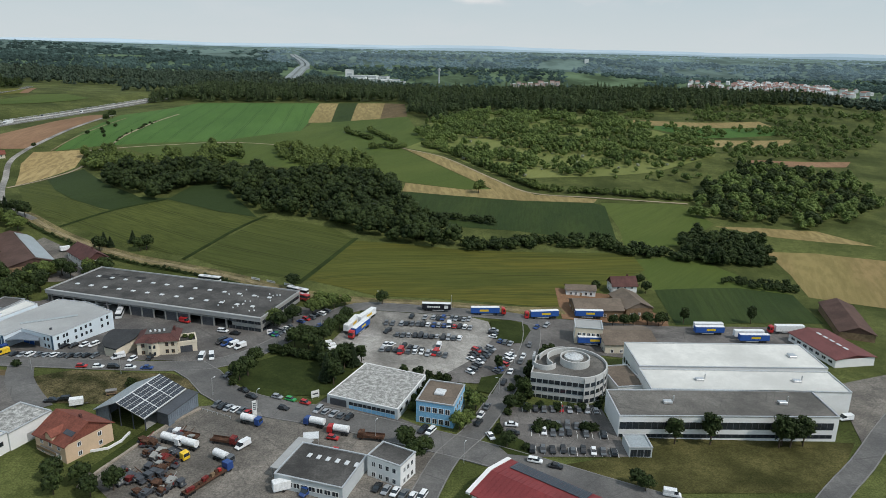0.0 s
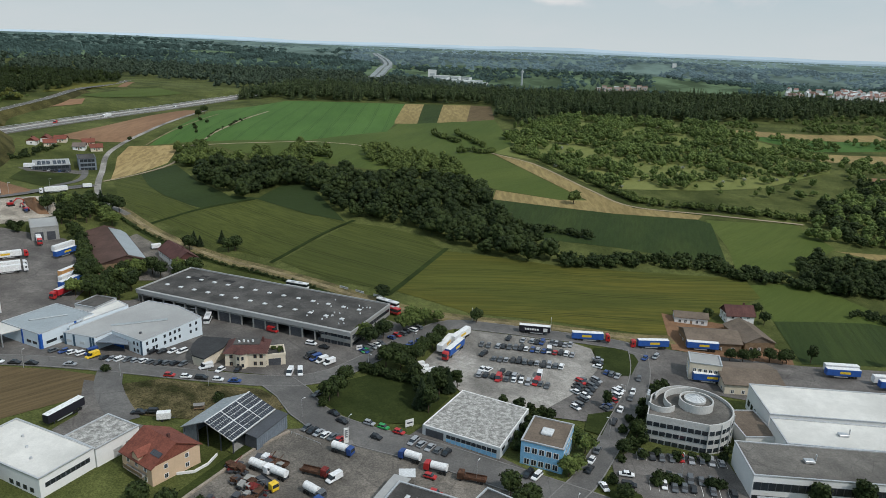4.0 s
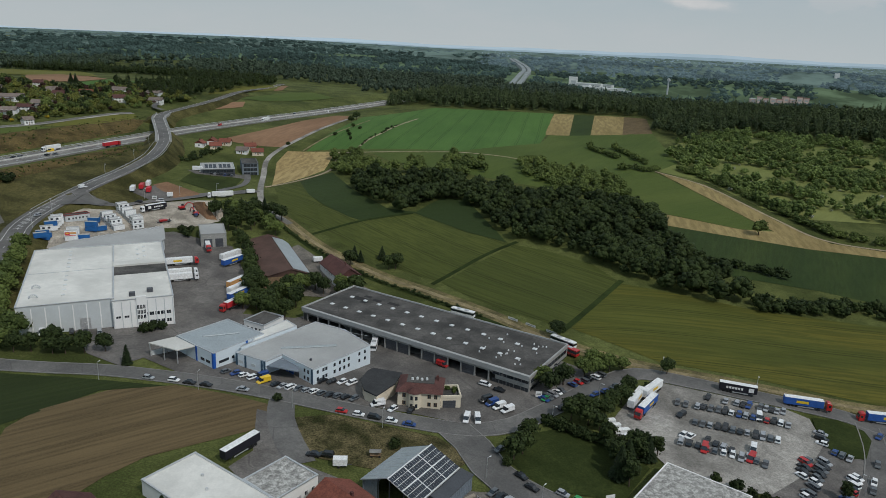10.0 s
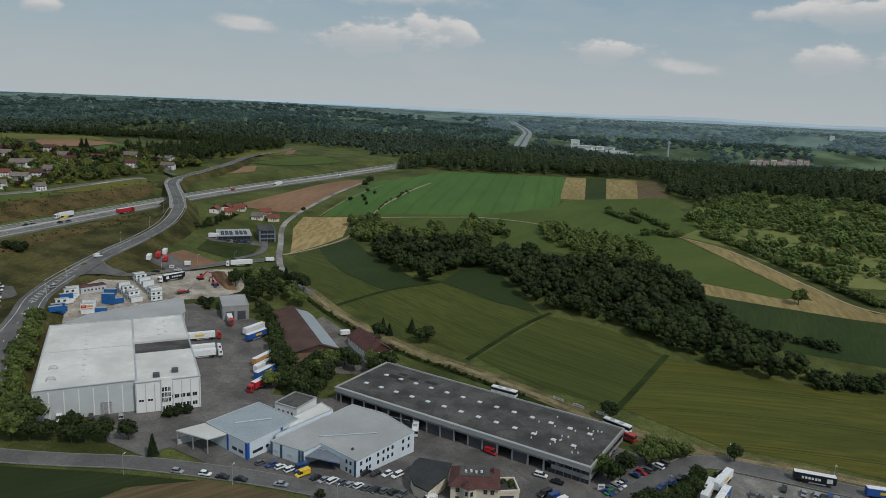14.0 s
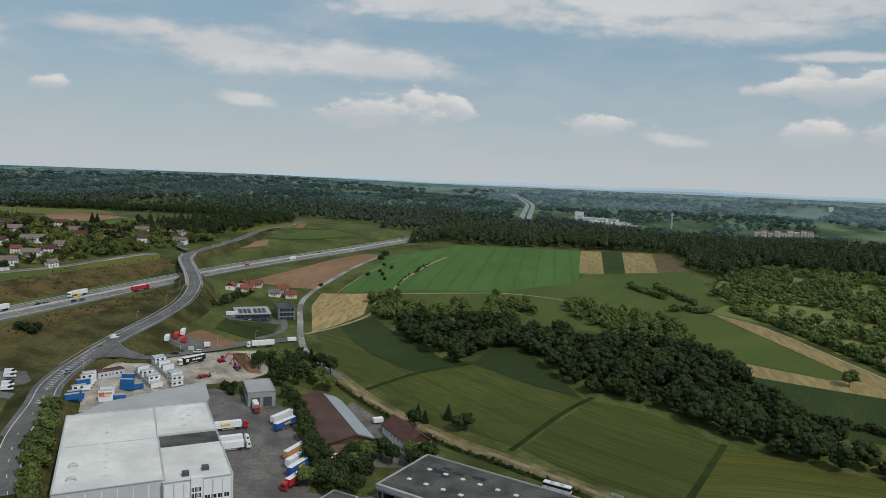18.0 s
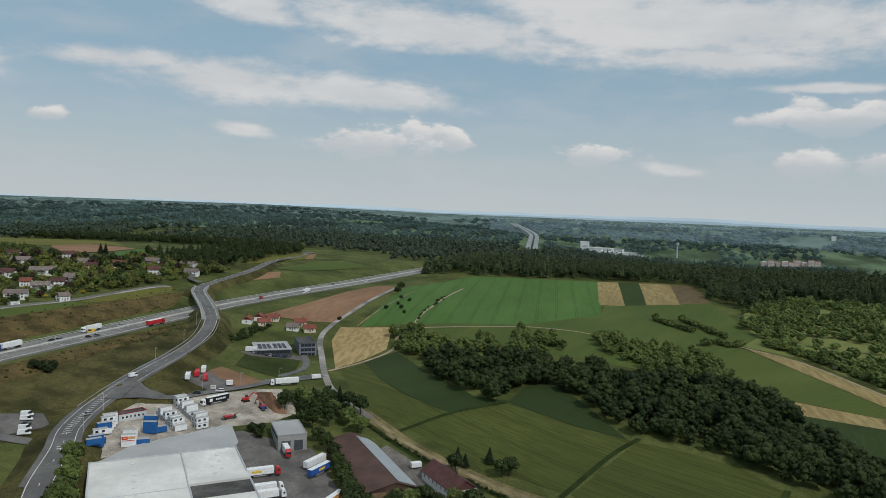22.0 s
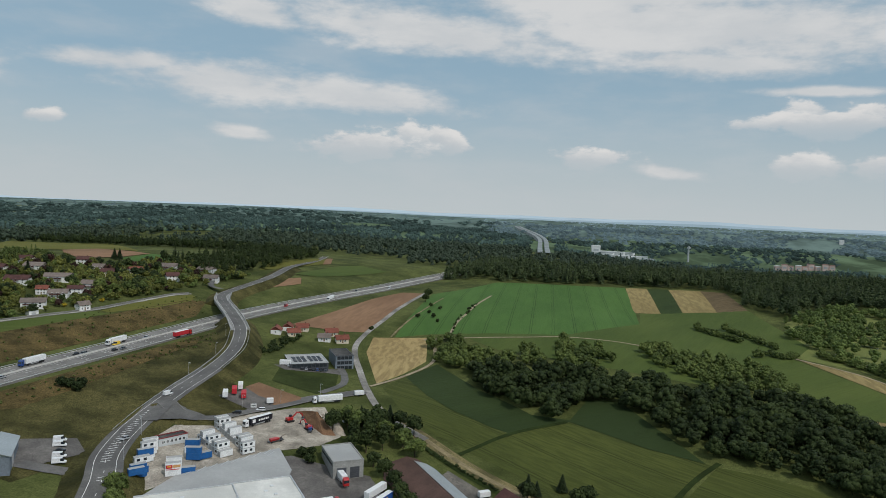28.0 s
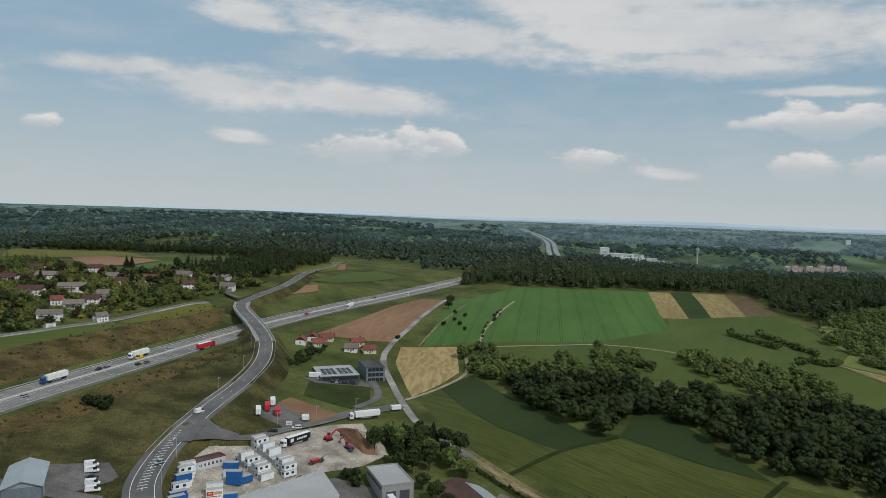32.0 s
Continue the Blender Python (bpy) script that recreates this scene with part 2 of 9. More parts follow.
def leaves(name, dark, light, size=0.35, grain=1.5):
    """Foliage: each leaf clump, each tree and each stand of trees has its own shade; the dark between sprays is shade
    painted by noise.
    """
    m = bpy.data.materials.new(name)
    m.use_nodes = True
    w = Net(m.node_tree)
    isle = w.node("ShaderNodeNewGeometry").outputs["Random Per Island"]
    clump = w.noise(w.place(), size, 3.0)
    whole = w.noise(w.place(), 0.03, 2.0)
    own = w.node("ShaderNodeObjectInfo").outputs["Random"]
    each = w.noise(w.place(0, (1, 1, 0.2)), 0.11, 1.0)
    f = w.math("ADD", w.math("MULTIPLY", isle, 0.24), w.math("ADD", w.math("MULTIPLY", w.ramp(clump, 0.3, 0.7), 0.12), w.math("ADD", w.math("MULTIPLY", own, 0.1), w.math("ADD", w.math("MULTIPLY", w.ramp(each, 0.36, 0.64), 0.3), w.math("MULTIPLY", w.ramp(whole, 0.35, 0.65), 0.24)))), clamp=True)
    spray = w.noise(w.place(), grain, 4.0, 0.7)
    gap_shade = w.math("MULTIPLY_ADD", w.ramp(spray, 0.34, 0.6), 0.75, 0.42)
    tone = w.mix(1.0, w.mix(f, dark, light), w.node("ShaderNodeCombineXYZ", X=gap_shade, Y=gap_shade, Z=gap_shade).outputs[0], "MULTIPLY")
    b = w.node("ShaderNodeBsdfPrincipled", Roughness=0.7)
    b.inputs["Specular IOR Level"].default_value = 0.15
    w.put(tone, b.inputs["Base Color"])
    bn = w.node("ShaderNodeBump", Strength=0.8, Distance=0.5 / grain, Height=spray)
    w.put(bn.outputs[0], b.inputs["Normal"])
    w.tree.links.new(b.outputs[0], w.node("ShaderNodeOutputMaterial").inputs[0])
    return m


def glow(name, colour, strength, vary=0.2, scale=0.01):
    """For the hazy distance alone: haze is painted as base colour and emission."""
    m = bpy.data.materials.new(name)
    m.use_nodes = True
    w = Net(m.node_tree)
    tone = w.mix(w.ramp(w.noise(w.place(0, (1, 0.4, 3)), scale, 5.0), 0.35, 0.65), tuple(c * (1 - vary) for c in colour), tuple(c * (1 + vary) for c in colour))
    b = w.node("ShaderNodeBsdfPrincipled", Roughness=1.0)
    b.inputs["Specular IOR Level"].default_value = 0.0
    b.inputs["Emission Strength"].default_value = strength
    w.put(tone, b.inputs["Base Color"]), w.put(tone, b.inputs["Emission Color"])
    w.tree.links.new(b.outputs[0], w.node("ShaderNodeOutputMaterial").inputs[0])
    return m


M = {
    "grass": mat("grass", (0.066, 0.084, 0.023), 0.95, vary=0.4, grit=0.4, scale=0.03, second=(0.1, 0.112, 0.036), bump=0.2, spec=0.1),
    "lawn": mat("lawn", (0.032, 0.046, 0.012), 0.95, vary=0.35, grit=0.28, scale=0.06, second=(0.042, 0.054, 0.015), bump=0.1, spec=0.1),
    "rough_grass": mat("rough_grass", (0.056, 0.058, 0.019), 0.95, vary=0.5, grit=0.55, scale=0.05, second=(0.09, 0.08, 0.03), bump=0.3, spec=0.1),
    "scrub": mat("scrub", (0.08, 0.064, 0.024), 0.95, vary=0.45, grit=0.65, scale=0.07, second=(0.125, 0.09, 0.036), bump=0.5, spec=0.1),
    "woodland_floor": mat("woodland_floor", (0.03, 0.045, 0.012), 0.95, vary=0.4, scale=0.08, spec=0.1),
    "asphalt": mat("asphalt", (0.118, 0.11, 0.104), 0.85, vary=0.3, grit=0.24, scale=0.07, second=(0.165, 0.154, 0.143), spec=0.3, seams=(0.085, 0.012, 0.3)),
    "road": mat("road", (0.118, 0.115, 0.112), 0.85, vary=0.22, grit=0.18, scale=0.06, second=(0.15, 0.145, 0.138), seams=(0.05, 0.006, 0.3)),
    "motorway": mat("motorway", (0.18, 0.172, 0.162), 0.85, vary=0.18, grit=0.2, scale=0.05, second=(0.225, 0.215, 0.2)),
    "kerb": mat("kerb", (0.22, 0.215, 0.205), 0.85, vary=0.2, scale=0.4),
    "paving": mat("paving", (0.15, 0.138, 0.122), 0.9, vary=0.4, grit=0.35, scale=0.07, second=(0.2, 0.18, 0.155), bump=0.05, seams=(0.11, 0.03, 0.25)),
    "gravel": mat("gravel", (0.25, 0.237, 0.215), 0.95, vary=0.45, grit=0.3, scale=0.05, second=(0.33, 0.315, 0.29), bump=0.05),
    "sand": mat("sand", (0.32, 0.285, 0.235), 0.95, vary=0.42, grit=0.35, scale=0.09, second=(0.42, 0.38, 0.32), bump=0.06),
    "soil": mat("soil", (0.22, 0.125, 0.07), 0.95, vary=0.25, grit=0.3, scale=0.05, bump=0.2),
    "track": mat("track", (0.34, 0.28, 0.19), 0.95, vary=0.3, grit=0.3, scale=0.15),
    "paint": mat("paint", (0.75, 0.75, 0.73), 0.7, vary=0.1),
    "white_wall": mat("white_wall", (0.78, 0.78, 0.77), 0.6, vary=0.05, grit=0.03, scale=0.2),
    "pale_wall": mat("pale_wall", (0.52, 0.55, 0.56), 0.55, vary=0.08, grit=0.04, scale=0.15),
    "cream_wall": mat("cream_wall", (0.66, 0.59, 0.47), 0.85, vary=0.08, grit=0.05, scale=0.3),
    "peach_wall": mat("peach_wall", (0.6, 0.44, 0.3), 0.85, vary=0.08, grit=0.05, scale=0.3),
    "blue_wall": mat("blue_wall", (0.22, 0.46, 0.68), 0.7, vary=0.12, scale=0.2),
    "blue_white": mat("blue_white", (0.62, 0.69, 0.74), 0.5, vary=0.06, grit=0.04, scale=0.2),
    "teal_trim": mat("teal_trim", (0.05, 0.1, 0.15), 0.5, vary=0.15),
    "grey_wall": mat("grey_wall", (0.17, 0.2, 0.235), 0.6, vary=0.12, scale=0.3),
    "concrete": mat("concrete", (0.3, 0.3, 0.285), 0.8, vary=0.15, scale=0.2),
    "pale_concrete": mat("pale_concrete", (0.55, 0.54, 0.51), 0.85, vary=0.12, grit=0.1, scale=0.3),
    "container_blue": mat("container_blue", (0.02, 0.115, 0.33), 0.5, vary=0.18, grit=0.12, scale=0.6),
    "dark_steel": mat("dark_steel", (0.07, 0.075, 0.085), 0.5, vary=0.15),
    "blue_trim": mat("blue_trim", (0.02, 0.1, 0.4), 0.5, vary=0.1),
    "white_roof": mat("white_roof", (0.6, 0.595, 0.56), 0.7, vary=0.13, grit=0.05, scale=0.04, second=(0.7, 0.69, 0.65)),
    "light_roof": mat("light_roof", (0.38, 0.385, 0.38), 0.7, vary=0.15, grit=0.07, scale=0.05),
    "metal_roof": mat("metal_roof", (0.36, 0.4, 0.42), 0.45, 0.2, vary=0.1, scale=0.1),
    "felt_roof": mat("felt_roof", (0.068, 0.066, 0.063), 0.9, vary=0.38, grit=0.22, scale=0.09, second=(0.105, 0.1, 0.094), seams=(0.12, 0.012, 0.35)),
    "brown_roof": mat("brown_roof", (0.17, 0.135, 0.105), 0.9, vary=0.3, grit=0.2, scale=0.1),
    "rust_roof": mat("rust_roof", (0.1, 0.058, 0.046), 0.85, vary=0.3, grit=0.2, scale=0.12),
    "worn_roof": mat("worn_roof", (0.34, 0.335, 0.315), 0.9, vary=0.42, grit=0.4, scale=0.62, second=(0.46, 0.455, 0.435), seams=(0.4, 0.03, 0.3)),
    "dull_wall": mat("dull_wall", (0.52, 0.52, 0.505), 0.75, vary=0.12, grit=0.1, scale=0.12),
    "tile_red": mat("tile_red", (0.2, 0.066, 0.045), 0.8, vary=0.28, grit=0.25, scale=0.3, own=0.12),
    "tile_dark": mat("tile_dark", (0.095, 0.042, 0.037), 0.8, vary=0.28, grit=0.25, scale=0.3, own=0.12),
    "tile_grey": mat("tile_grey", (0.19, 0.155, 0.135), 0.8, vary=0.25, grit=0.2, scale=0.3, own=0.15),
    "red_sheet": mat("red_sheet", (0.2, 0.035, 0.036), 0.55, vary=0.2, grit=0.12, scale=0.1),
    "glass": mat("glass", (0.025, 0.032, 0.04), 0.08, vary=0.2, spec=0.8),
    "skylight": mat("skylight", (0.6, 0.62, 0.63), 0.3, vary=0.08),
    "solar": mat("solar", (0.03, 0.037, 0.05), 0.18, vary=0.2, spec=0.6, own=0.15),
    "alu": mat("alu", (0.6, 0.61, 0.62), 0.4, 0.6, vary=0.1),
    "bark": mat("bark", (0.09, 0.065, 0.045), 0.9, vary=0.3, scale=2.0),
    "timber": mat("timber", (0.22, 0.15, 0.09), 0.85, vary=0.3, scale=0.8),
    "rubber": mat("rubber", (0.02, 0.02, 0.02), 0.85, vary=0.2),
    "stone": mat("stone", (0.38, 0.33, 0.27), 0.9, vary=0.25, scale=0.5, own=0.2),
    "dry_lawn": mat("dry_lawn", (0.058, 0.06, 0.018), 0.95, vary=0.45, grit=0.35, scale=0.05, second=(0.1, 0.09, 0.034), bump=0.15, spec=0.1),
    "weeds": mat("weeds", (0.055, 0.06, 0.02), 0.95, vary=0.55, grit=0.6, scale=0.12, second=(0.13, 0.105, 0.055), bump=0.3, spec=0.1),
    "old_red": mat("old_red", (0.18, 0.025, 0.022), 0.6, vary=0.5, grit=0.35, scale=1.2),
    "rust": mat("rust", (0.1, 0.05, 0.03), 0.85, vary=0.5, grit=0.35, scale=1.0),
    "faded_red": mat("faded_red", (0.17, 0.062, 0.058), 0.7, vary=0.25, grit=0.15, scale=0.12),
    "grey_roof": mat("grey_roof", (0.125, 0.118, 0.108), 0.9, vary=0.3, grit=0.2, scale=0.07, second=(0.165, 0.155, 0.14), seams=(0.1, 0.01, 0.3)),
    "slate": mat("slate", (0.04, 0.041, 0.043), 0.8, vary=0.3, grit=0.2, scale=0.15),
    "dry_track": mat("dry_track", (0.19, 0.155, 0.08), 0.95, vary=0.35, grit=0.4, scale=0.12, second=(0.26, 0.21, 0.12)),
    "dry_verge": mat("dry_verge", (0.12, 0.105, 0.042), 0.95, vary=0.4, grit=0.5, scale=0.1, second=(0.19, 0.155, 0.07)),
    "void": mat("void", (0.03, 0.03, 0.03), 0.9, vary=0.2),
}
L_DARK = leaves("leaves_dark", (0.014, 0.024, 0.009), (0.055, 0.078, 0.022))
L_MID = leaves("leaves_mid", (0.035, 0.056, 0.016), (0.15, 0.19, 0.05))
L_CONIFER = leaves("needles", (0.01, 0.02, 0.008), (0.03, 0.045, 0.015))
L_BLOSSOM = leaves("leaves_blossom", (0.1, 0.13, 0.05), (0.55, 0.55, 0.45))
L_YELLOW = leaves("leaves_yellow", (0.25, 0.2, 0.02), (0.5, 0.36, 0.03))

# ---- ground ----
SLOPE = [25.04, 27.32, 1.05, -4.54, 0.68, -2.08, -18.08, 9.98, 10.15, -2.26, 2.27, 11.81, -2.02, 1.27, 1.32, -5.59, 3.48, -0.49, -2.11, -0.84, 1.07]
KNOLLS = [(208, 380, -8.6), (-170, 351, -12.4), (-336, 523, -11.7), (-289, 380, -7.7), (-280, 245, -7.7), (-440, 700, -6.1), (-415, 850, -8.1), (-145, 800, -4.2), (-459, 600, -5.2), (79, 274, -4.3), (300, 300, -5.9), (194, 802, 7.3), (249, 638, 6.2), (-83, 277, -4.8), (66, 356, -4.8), (-400, 500, 0.6)]
def zt(x, y):
    u, v = np.clip((x + 100) / 500, -1.25, 1.2), np.clip((y - 500) / 500, -1.1, 1.1)
    z, k = 0 * u, 0
    for i in range(6):
        for j in range(6 - i):
            z, k = z + SLOPE[k] * u**i * v**j, k + 1
    for a, b, h in KNOLLS:
        z = z + h * np.exp(-((x - a) ** 2 + (y - b) ** 2) / 7200)
    return z


def smooth(a, b, v):
    t = np.clip((v - a) / (b - a), 0, 1)
    return t * t * (3 - 2 * t)


HWY_Y = (100, 250, 350, 430, 520, 600, 700, 800, 900, 985, 1060)
HWY_X = (-432, -448, -455, -456, -457, -456, -442, -421, -402, -387, -379)
HWY_Z = (40, 40, 40.3, 40.3, 40.4, 40.6, 41.5, 43, 45, 46.5, 47.5)


def hills(x, y):
    """Long wooded ridges beyond the plateau."""
    r = np.hypot(x + 60, y)
    az = np.degrees(np.arctan2(x + 60, y))
    rise = 30 * smooth(2300, 4700, r) + 17 * smooth(-14, -32, az) * smooth(1000, 2400, r)
    roll = 9 * np.sin(x / 310 + 1.7) * np.sin(y / 430 + 0.6) + 6 * np.sin((x + y) / 190) + 4 * np.sin((x - 2 * y) / 240 + 2)
    dip = -30 * smooth(1050, 1500, r) * (1 - smooth(1900, 3600, r)) * smooth(-16, 4, az)
    return rise + roll * smooth(1100, 2100, r) * (1 - 0.92 * smooth(2900, 4200, r)) + dip


def zg(x, y):
    x, y = np.asarray(x, float), np.asarray(y, float)
    near = zt(x, y)
    r = np.hypot(x + 60, y)
    z = near + (46 - near) * smooth(1050, 1700, r) + hills(x, y)
    hx, hz = np.interp(y, HWY_Y, HWY_X), np.interp(y, HWY_Y, HWY_Z)
    f = (1 - smooth(15, 46, np.abs(x - hx))) * smooth(60, 120, y) * (1 - smooth(1060, 1130, y))
    return z + (hz - 0.5 - z) * f


def Z(x, y):
    return float(zg(x, y))


def mesh_object(name, verts, faces, material, parent=None, smooth_shade=False):
    me = bpy.data.meshes.new(name)
    me.from_pydata(verts, [], faces)
    if smooth_shade:
        me.shade_smooth()
    me.materials.append(material)
    ob = new(name, me)
    if parent:
        ob.parent = parent
    return ob


def ground():
    def steps(lo, hi, a, b, fine, grow):
        line = list(np.arange(a, b + 0.1, fine))
        s = fine
        while line[-1] < hi:
            s *= grow
            line.append(line[-1] + s)
        s = fine
        while line[0] > lo:
            s *= grow
            line.insert(0, line[0] - s)
        return np.array(line)

    xs, ys = steps(-4700, 4700, -800, 600, 10, 1.14), steps(-2500, 4850, -60, 1100, 10, 1.12)
    gx, gy = np.meshgrid(xs, ys)
    gz = zg(gx, gy)
    n = len(xs)
    verts = np.stack([gx, gy, gz], -1).reshape(-1, 3)
    keep = np.hypot(verts[:, 0] + 60, verts[:, 1]) < 4780
    faces = [(j * n + i, j * n + i + 1, (j + 1) * n + i + 1, (j + 1) * n + i) for j in range(len(ys) - 1) for i in range(n - 1)]
    faces = [f for f in faces if keep[list(f)].all()]
    ob = mesh_object("ground", verts.tolist(), faces, M["grass"], smooth_shade=True)
    tagged(ob, "grassy rolling ground of the valley plateau", "ground", kind="structure")


ground()


def drape(name, points, material, lift=0.15, label="", category="field", cell=10.0, thick=0.0):
    """A sheet that lies on the ground inside an outline."""
    bm = bmesh.new()
    bm.faces.new([bm.verts.new((x, y, 0)) for x, y in points])
    lo, hi = np.min(points, 0), np.max(points, 0)
    for axis in (0, 1):
        no = (1, 0, 0) if axis == 0 else (0, 1, 0)
        for v in np.arange(math.ceil(lo[axis] / cell) * cell, hi[axis], cell):
            co = (v, 0, 0) if axis == 0 else (0, v, 0)
            bmesh.ops.bisect_plane(bm, geom=bm.verts[:] + bm.edges[:] + bm.faces[:], plane_co=co, plane_no=no, dist=0.01)
    co = np.array([v.co for v in bm.verts])
    z = zg(co[:, 0], co[:, 1]) + lift
    for v, h in zip(bm.verts, z):
        v.co.z = h
    bmesh.ops.recalc_face_normals(bm, faces=bm.faces[:])
    for f in bm.faces:
        f.smooth = True
    if bm.faces and sum(f.normal.z for f in bm.faces) < 0:
        bmesh.ops.reverse_faces(bm, faces=bm.faces[:])
    me = bpy.data.meshes.new(name)
    bm.to_mesh(me)
    bm.free()
    me.materials.append(material)
    return tagged(new(name, me), label, category, kind="structure")


def spline(points, step=6.0):
    """A smooth line through the points, as x, y (and z where given), at even steps."""
    p = [Vector((*q, 0)) if len(q) == 2 else Vector(q) for q in points]
    p = [2 * p[0] - p[1], *p, 2 * p[-1] - p[-2]]
    line = []
    for a, b, c, d in zip(p, p[1:], p[2:], p[3:]):
        n = max(1, int((c - b).length / step))
        for k in range(n):
            t = k / n
            line.append(0.5 * (2 * b + (c - a) * t + (2 * a - 5 * b + 4 * c - d) * t * t + (3 * b - a - 3 * c + d) * t**3))
    return line + [p[-2]]


def ribbon(name, points, width, material, lift=0.2, offset=0.0, label="", category="road", step=6.0, dash=None, skirt=0.0, across=3, kind="structure", parent=None):
    """A strip along a line; offset to its side; dash: (on, off) in metres; skirt: the height of its edges."""
    line = spline(points, step if not dash else min(step, 2.0))
    high = len(points[0]) == 3
    verts, faces, run, was = [], [], 0.0, False
    for k, p in enumerate(line):
        a, b = line[max(0, k - 1)], line[min(len(line) - 1, k + 1)]
        side = Vector((b.y - a.y, a.x - b.x, 0)).normalized()
        if k:
            run += (p - line[k - 1]).length
        on = not dash or run % sum(dash) < dash[0]
        if on:
            if was:
                base = len(verts)
                w = across + (2 if skirt else 0)
                faces += [(base - w + i, base - w + i + 1, base + i + 1, base + i) for i in range(w - 1)]
            us = [(-0.5 + i / (across - 1)) * width + offset for i in range(across)]
            q = [p + side * u for u in us]
            zs = [(v.z if high else Z(v.x, v.y)) + lift for v in q]
            row = [(v.x, v.y, h) for v, h in zip(q, zs)]
            if skirt:
                row = [(row[0][0], row[0][1], row[0][2] - skirt), *row, (row[-1][0], row[-1][1], row[-1][2] - skirt)]
            verts += row
        was = on
    if not faces:
        return None
    ob = mesh_object(name, verts, [f[::-1] for f in faces], material, parent)
    if parent is None:
        tagged(ob, label, category, kind=kind)
    return ob


# fields, plan in metres
WHEAT = crop("young_wheat", (0.051, 0.065, 0.015), (0.079, 0.092, 0.021), 117, tram=20, lines=0.8)
WHEAT2 = crop("ripening_wheat", (0.06, 0.07, 0.014), (0.09, 0.097, 0.019), 79, tram=24, yellow=(0.15, 0.125, 0.02), lines=0.8)
GREEN = crop("green_corn", (0.052, 0.112, 0.025), (0.076, 0.148, 0.035), -7, tram=18, lines=0.22)
DARKCROP = crop("dark_crop", (0.022, 0.04, 0.011), (0.042, 0.062, 0.016), 8, tram=0, patch=0.035, lines=0.5)
MEADOW = crop("mown_meadow", (0.06, 0.088, 0.018), (0.085, 0.11, 0.025), 40, tram=0, lines=0.3)
OLIVEY = crop("yellowish_meadow", (0.1, 0.105, 0.02), (0.14, 0.135, 0.03), 20, tram=0, lines=0.2)
OLIVE = crop("olive_meadow", (0.055, 0.084, 0.018), (0.084, 0.112, 0.026), 15, tram=0, lines=0.3)
STRAW = crop("straw_stubble", (0.28, 0.2, 0.085), (0.42, 0.32, 0.15), -9, row=3.2, tram=0, lines=1.0)
STRAW2 = crop("pale_stubble", (0.225, 0.17, 0.07), (0.32, 0.25, 0.11), -7, row=3.0, tram=0, lines=0.9)
PLOUGH = crop("ploughed_soil", (0.2, 0.115, 0.066), (0.28, 0.168, 0.098), -5, row=3.0, tram=0, lines=0.5)
DRY = crop("dry_orchard_grass", (0.125, 0.15, 0.042), (0.18, 0.195, 0.062), 30, tram=0, lines=0.2)
BARE = crop("bare_stubble_soil", (0.1, 0.074, 0.038), (0.155, 0.112, 0.058), 36, row=1.5, tram=0, lines=1.0)
HAY = crop("hay_meadow", (0.17, 0.135, 0.05), (0.25, 0.2, 0.08), 20, row=3.0, tram=0, lines=0.5, yellow=(0.3, 0.21, 0.1))
# grass with the shade lying on it put into its dark colour
SHADY = crop("shaded_grass", (0.02, 0.03, 0.009), (0.03, 0.042, 0.012), 36, tram=0, lines=0.5)

DARKMEADOW = crop("dark_meadow", (0.025, 0.041, 0.012), (0.035, 0.054, 0.016), 50, tram=0, lines=0.25)
drape("field_wheat", [(-275, 448), (-297, 480), (-296, 493), (-292, 508), (-267, 472), (-246, 453), (-221, 439), (-214, 436), (-230, 414), (-251, 425)], WHEAT, label="young green wheat field with tractor lines")
drape("field_wheat", [(-228, 412), (-211, 436), (-185, 459), (-145, 441), (-116, 433), (-144, 378), (-183, 391)], WHEAT, label="young green wheat field with tractor lines")
drape("field_wheat", [(-141, 377), (-114, 432), (-94, 428), (-68, 417), (-53, 399), (-72, 341), (-100, 352), (-122, 364)], WHEAT, label="young green wheat field with tractor lines")
drape("field_barley", [(-69, 341), (-52, 396), (11, 392), (73, 400), (114, 404), (116, 381), (95, 363), (61, 325), (17, 324), (-31, 322)], WHEAT2, label="ripening yellow-green barley field beside the road")
drape("field_green", [(-329, 590), (-354, 775), (-313, 903), (-168, 950), (-154, 799), (-150, 735), (-207, 647), (-285, 614), (-310, 603)], GREEN, label="wide deep-green corn field below the forest")
drape("field_plough", [(-412, 583), (-405, 640), (-399, 719), (-386, 775), (-364, 775), (-357, 690), (-354, 640), (-353, 593), (-369, 587), (-390, 585)], PLOUGH, label="bare brown ploughed field beside the motorway")
drape("field_straw", [(-304, 488), (-322, 524), (-337, 553), (-344, 584), (-305, 597), (-290, 545), (-296, 515)], STRAW, label="golden stubble field beside the farm track")
drape("field_straw", [(-156, 799), (-167, 950), (-143, 957), (-130, 808)], STRAW2, label="pale straw strip between green crops")
drape("field_dark", [(-130, 808), (-143, 957), (-118, 962), (-109, 820)], DARKCROP, label="dark green crop strip")
drape("field_straw", [(-109, 820), (-118, 962), (-82, 969), (-76, 832)], STRAW2, label="pale straw strip between green crops")
drape("field_olive", [(-76, 832), (-82, 969), (-55, 965), (-45, 850)], BARE, label="dull brown stubble strip at the wood")
drape("field_meadow", [(-287, 614), (-207, 647), (-150, 735), (-150, 800), (-45, 850), (-20, 700), (-40, 652), (-111, 554), (-219, 575), (-248, 582)], OLIVE, label="rough green meadow round the bushes")
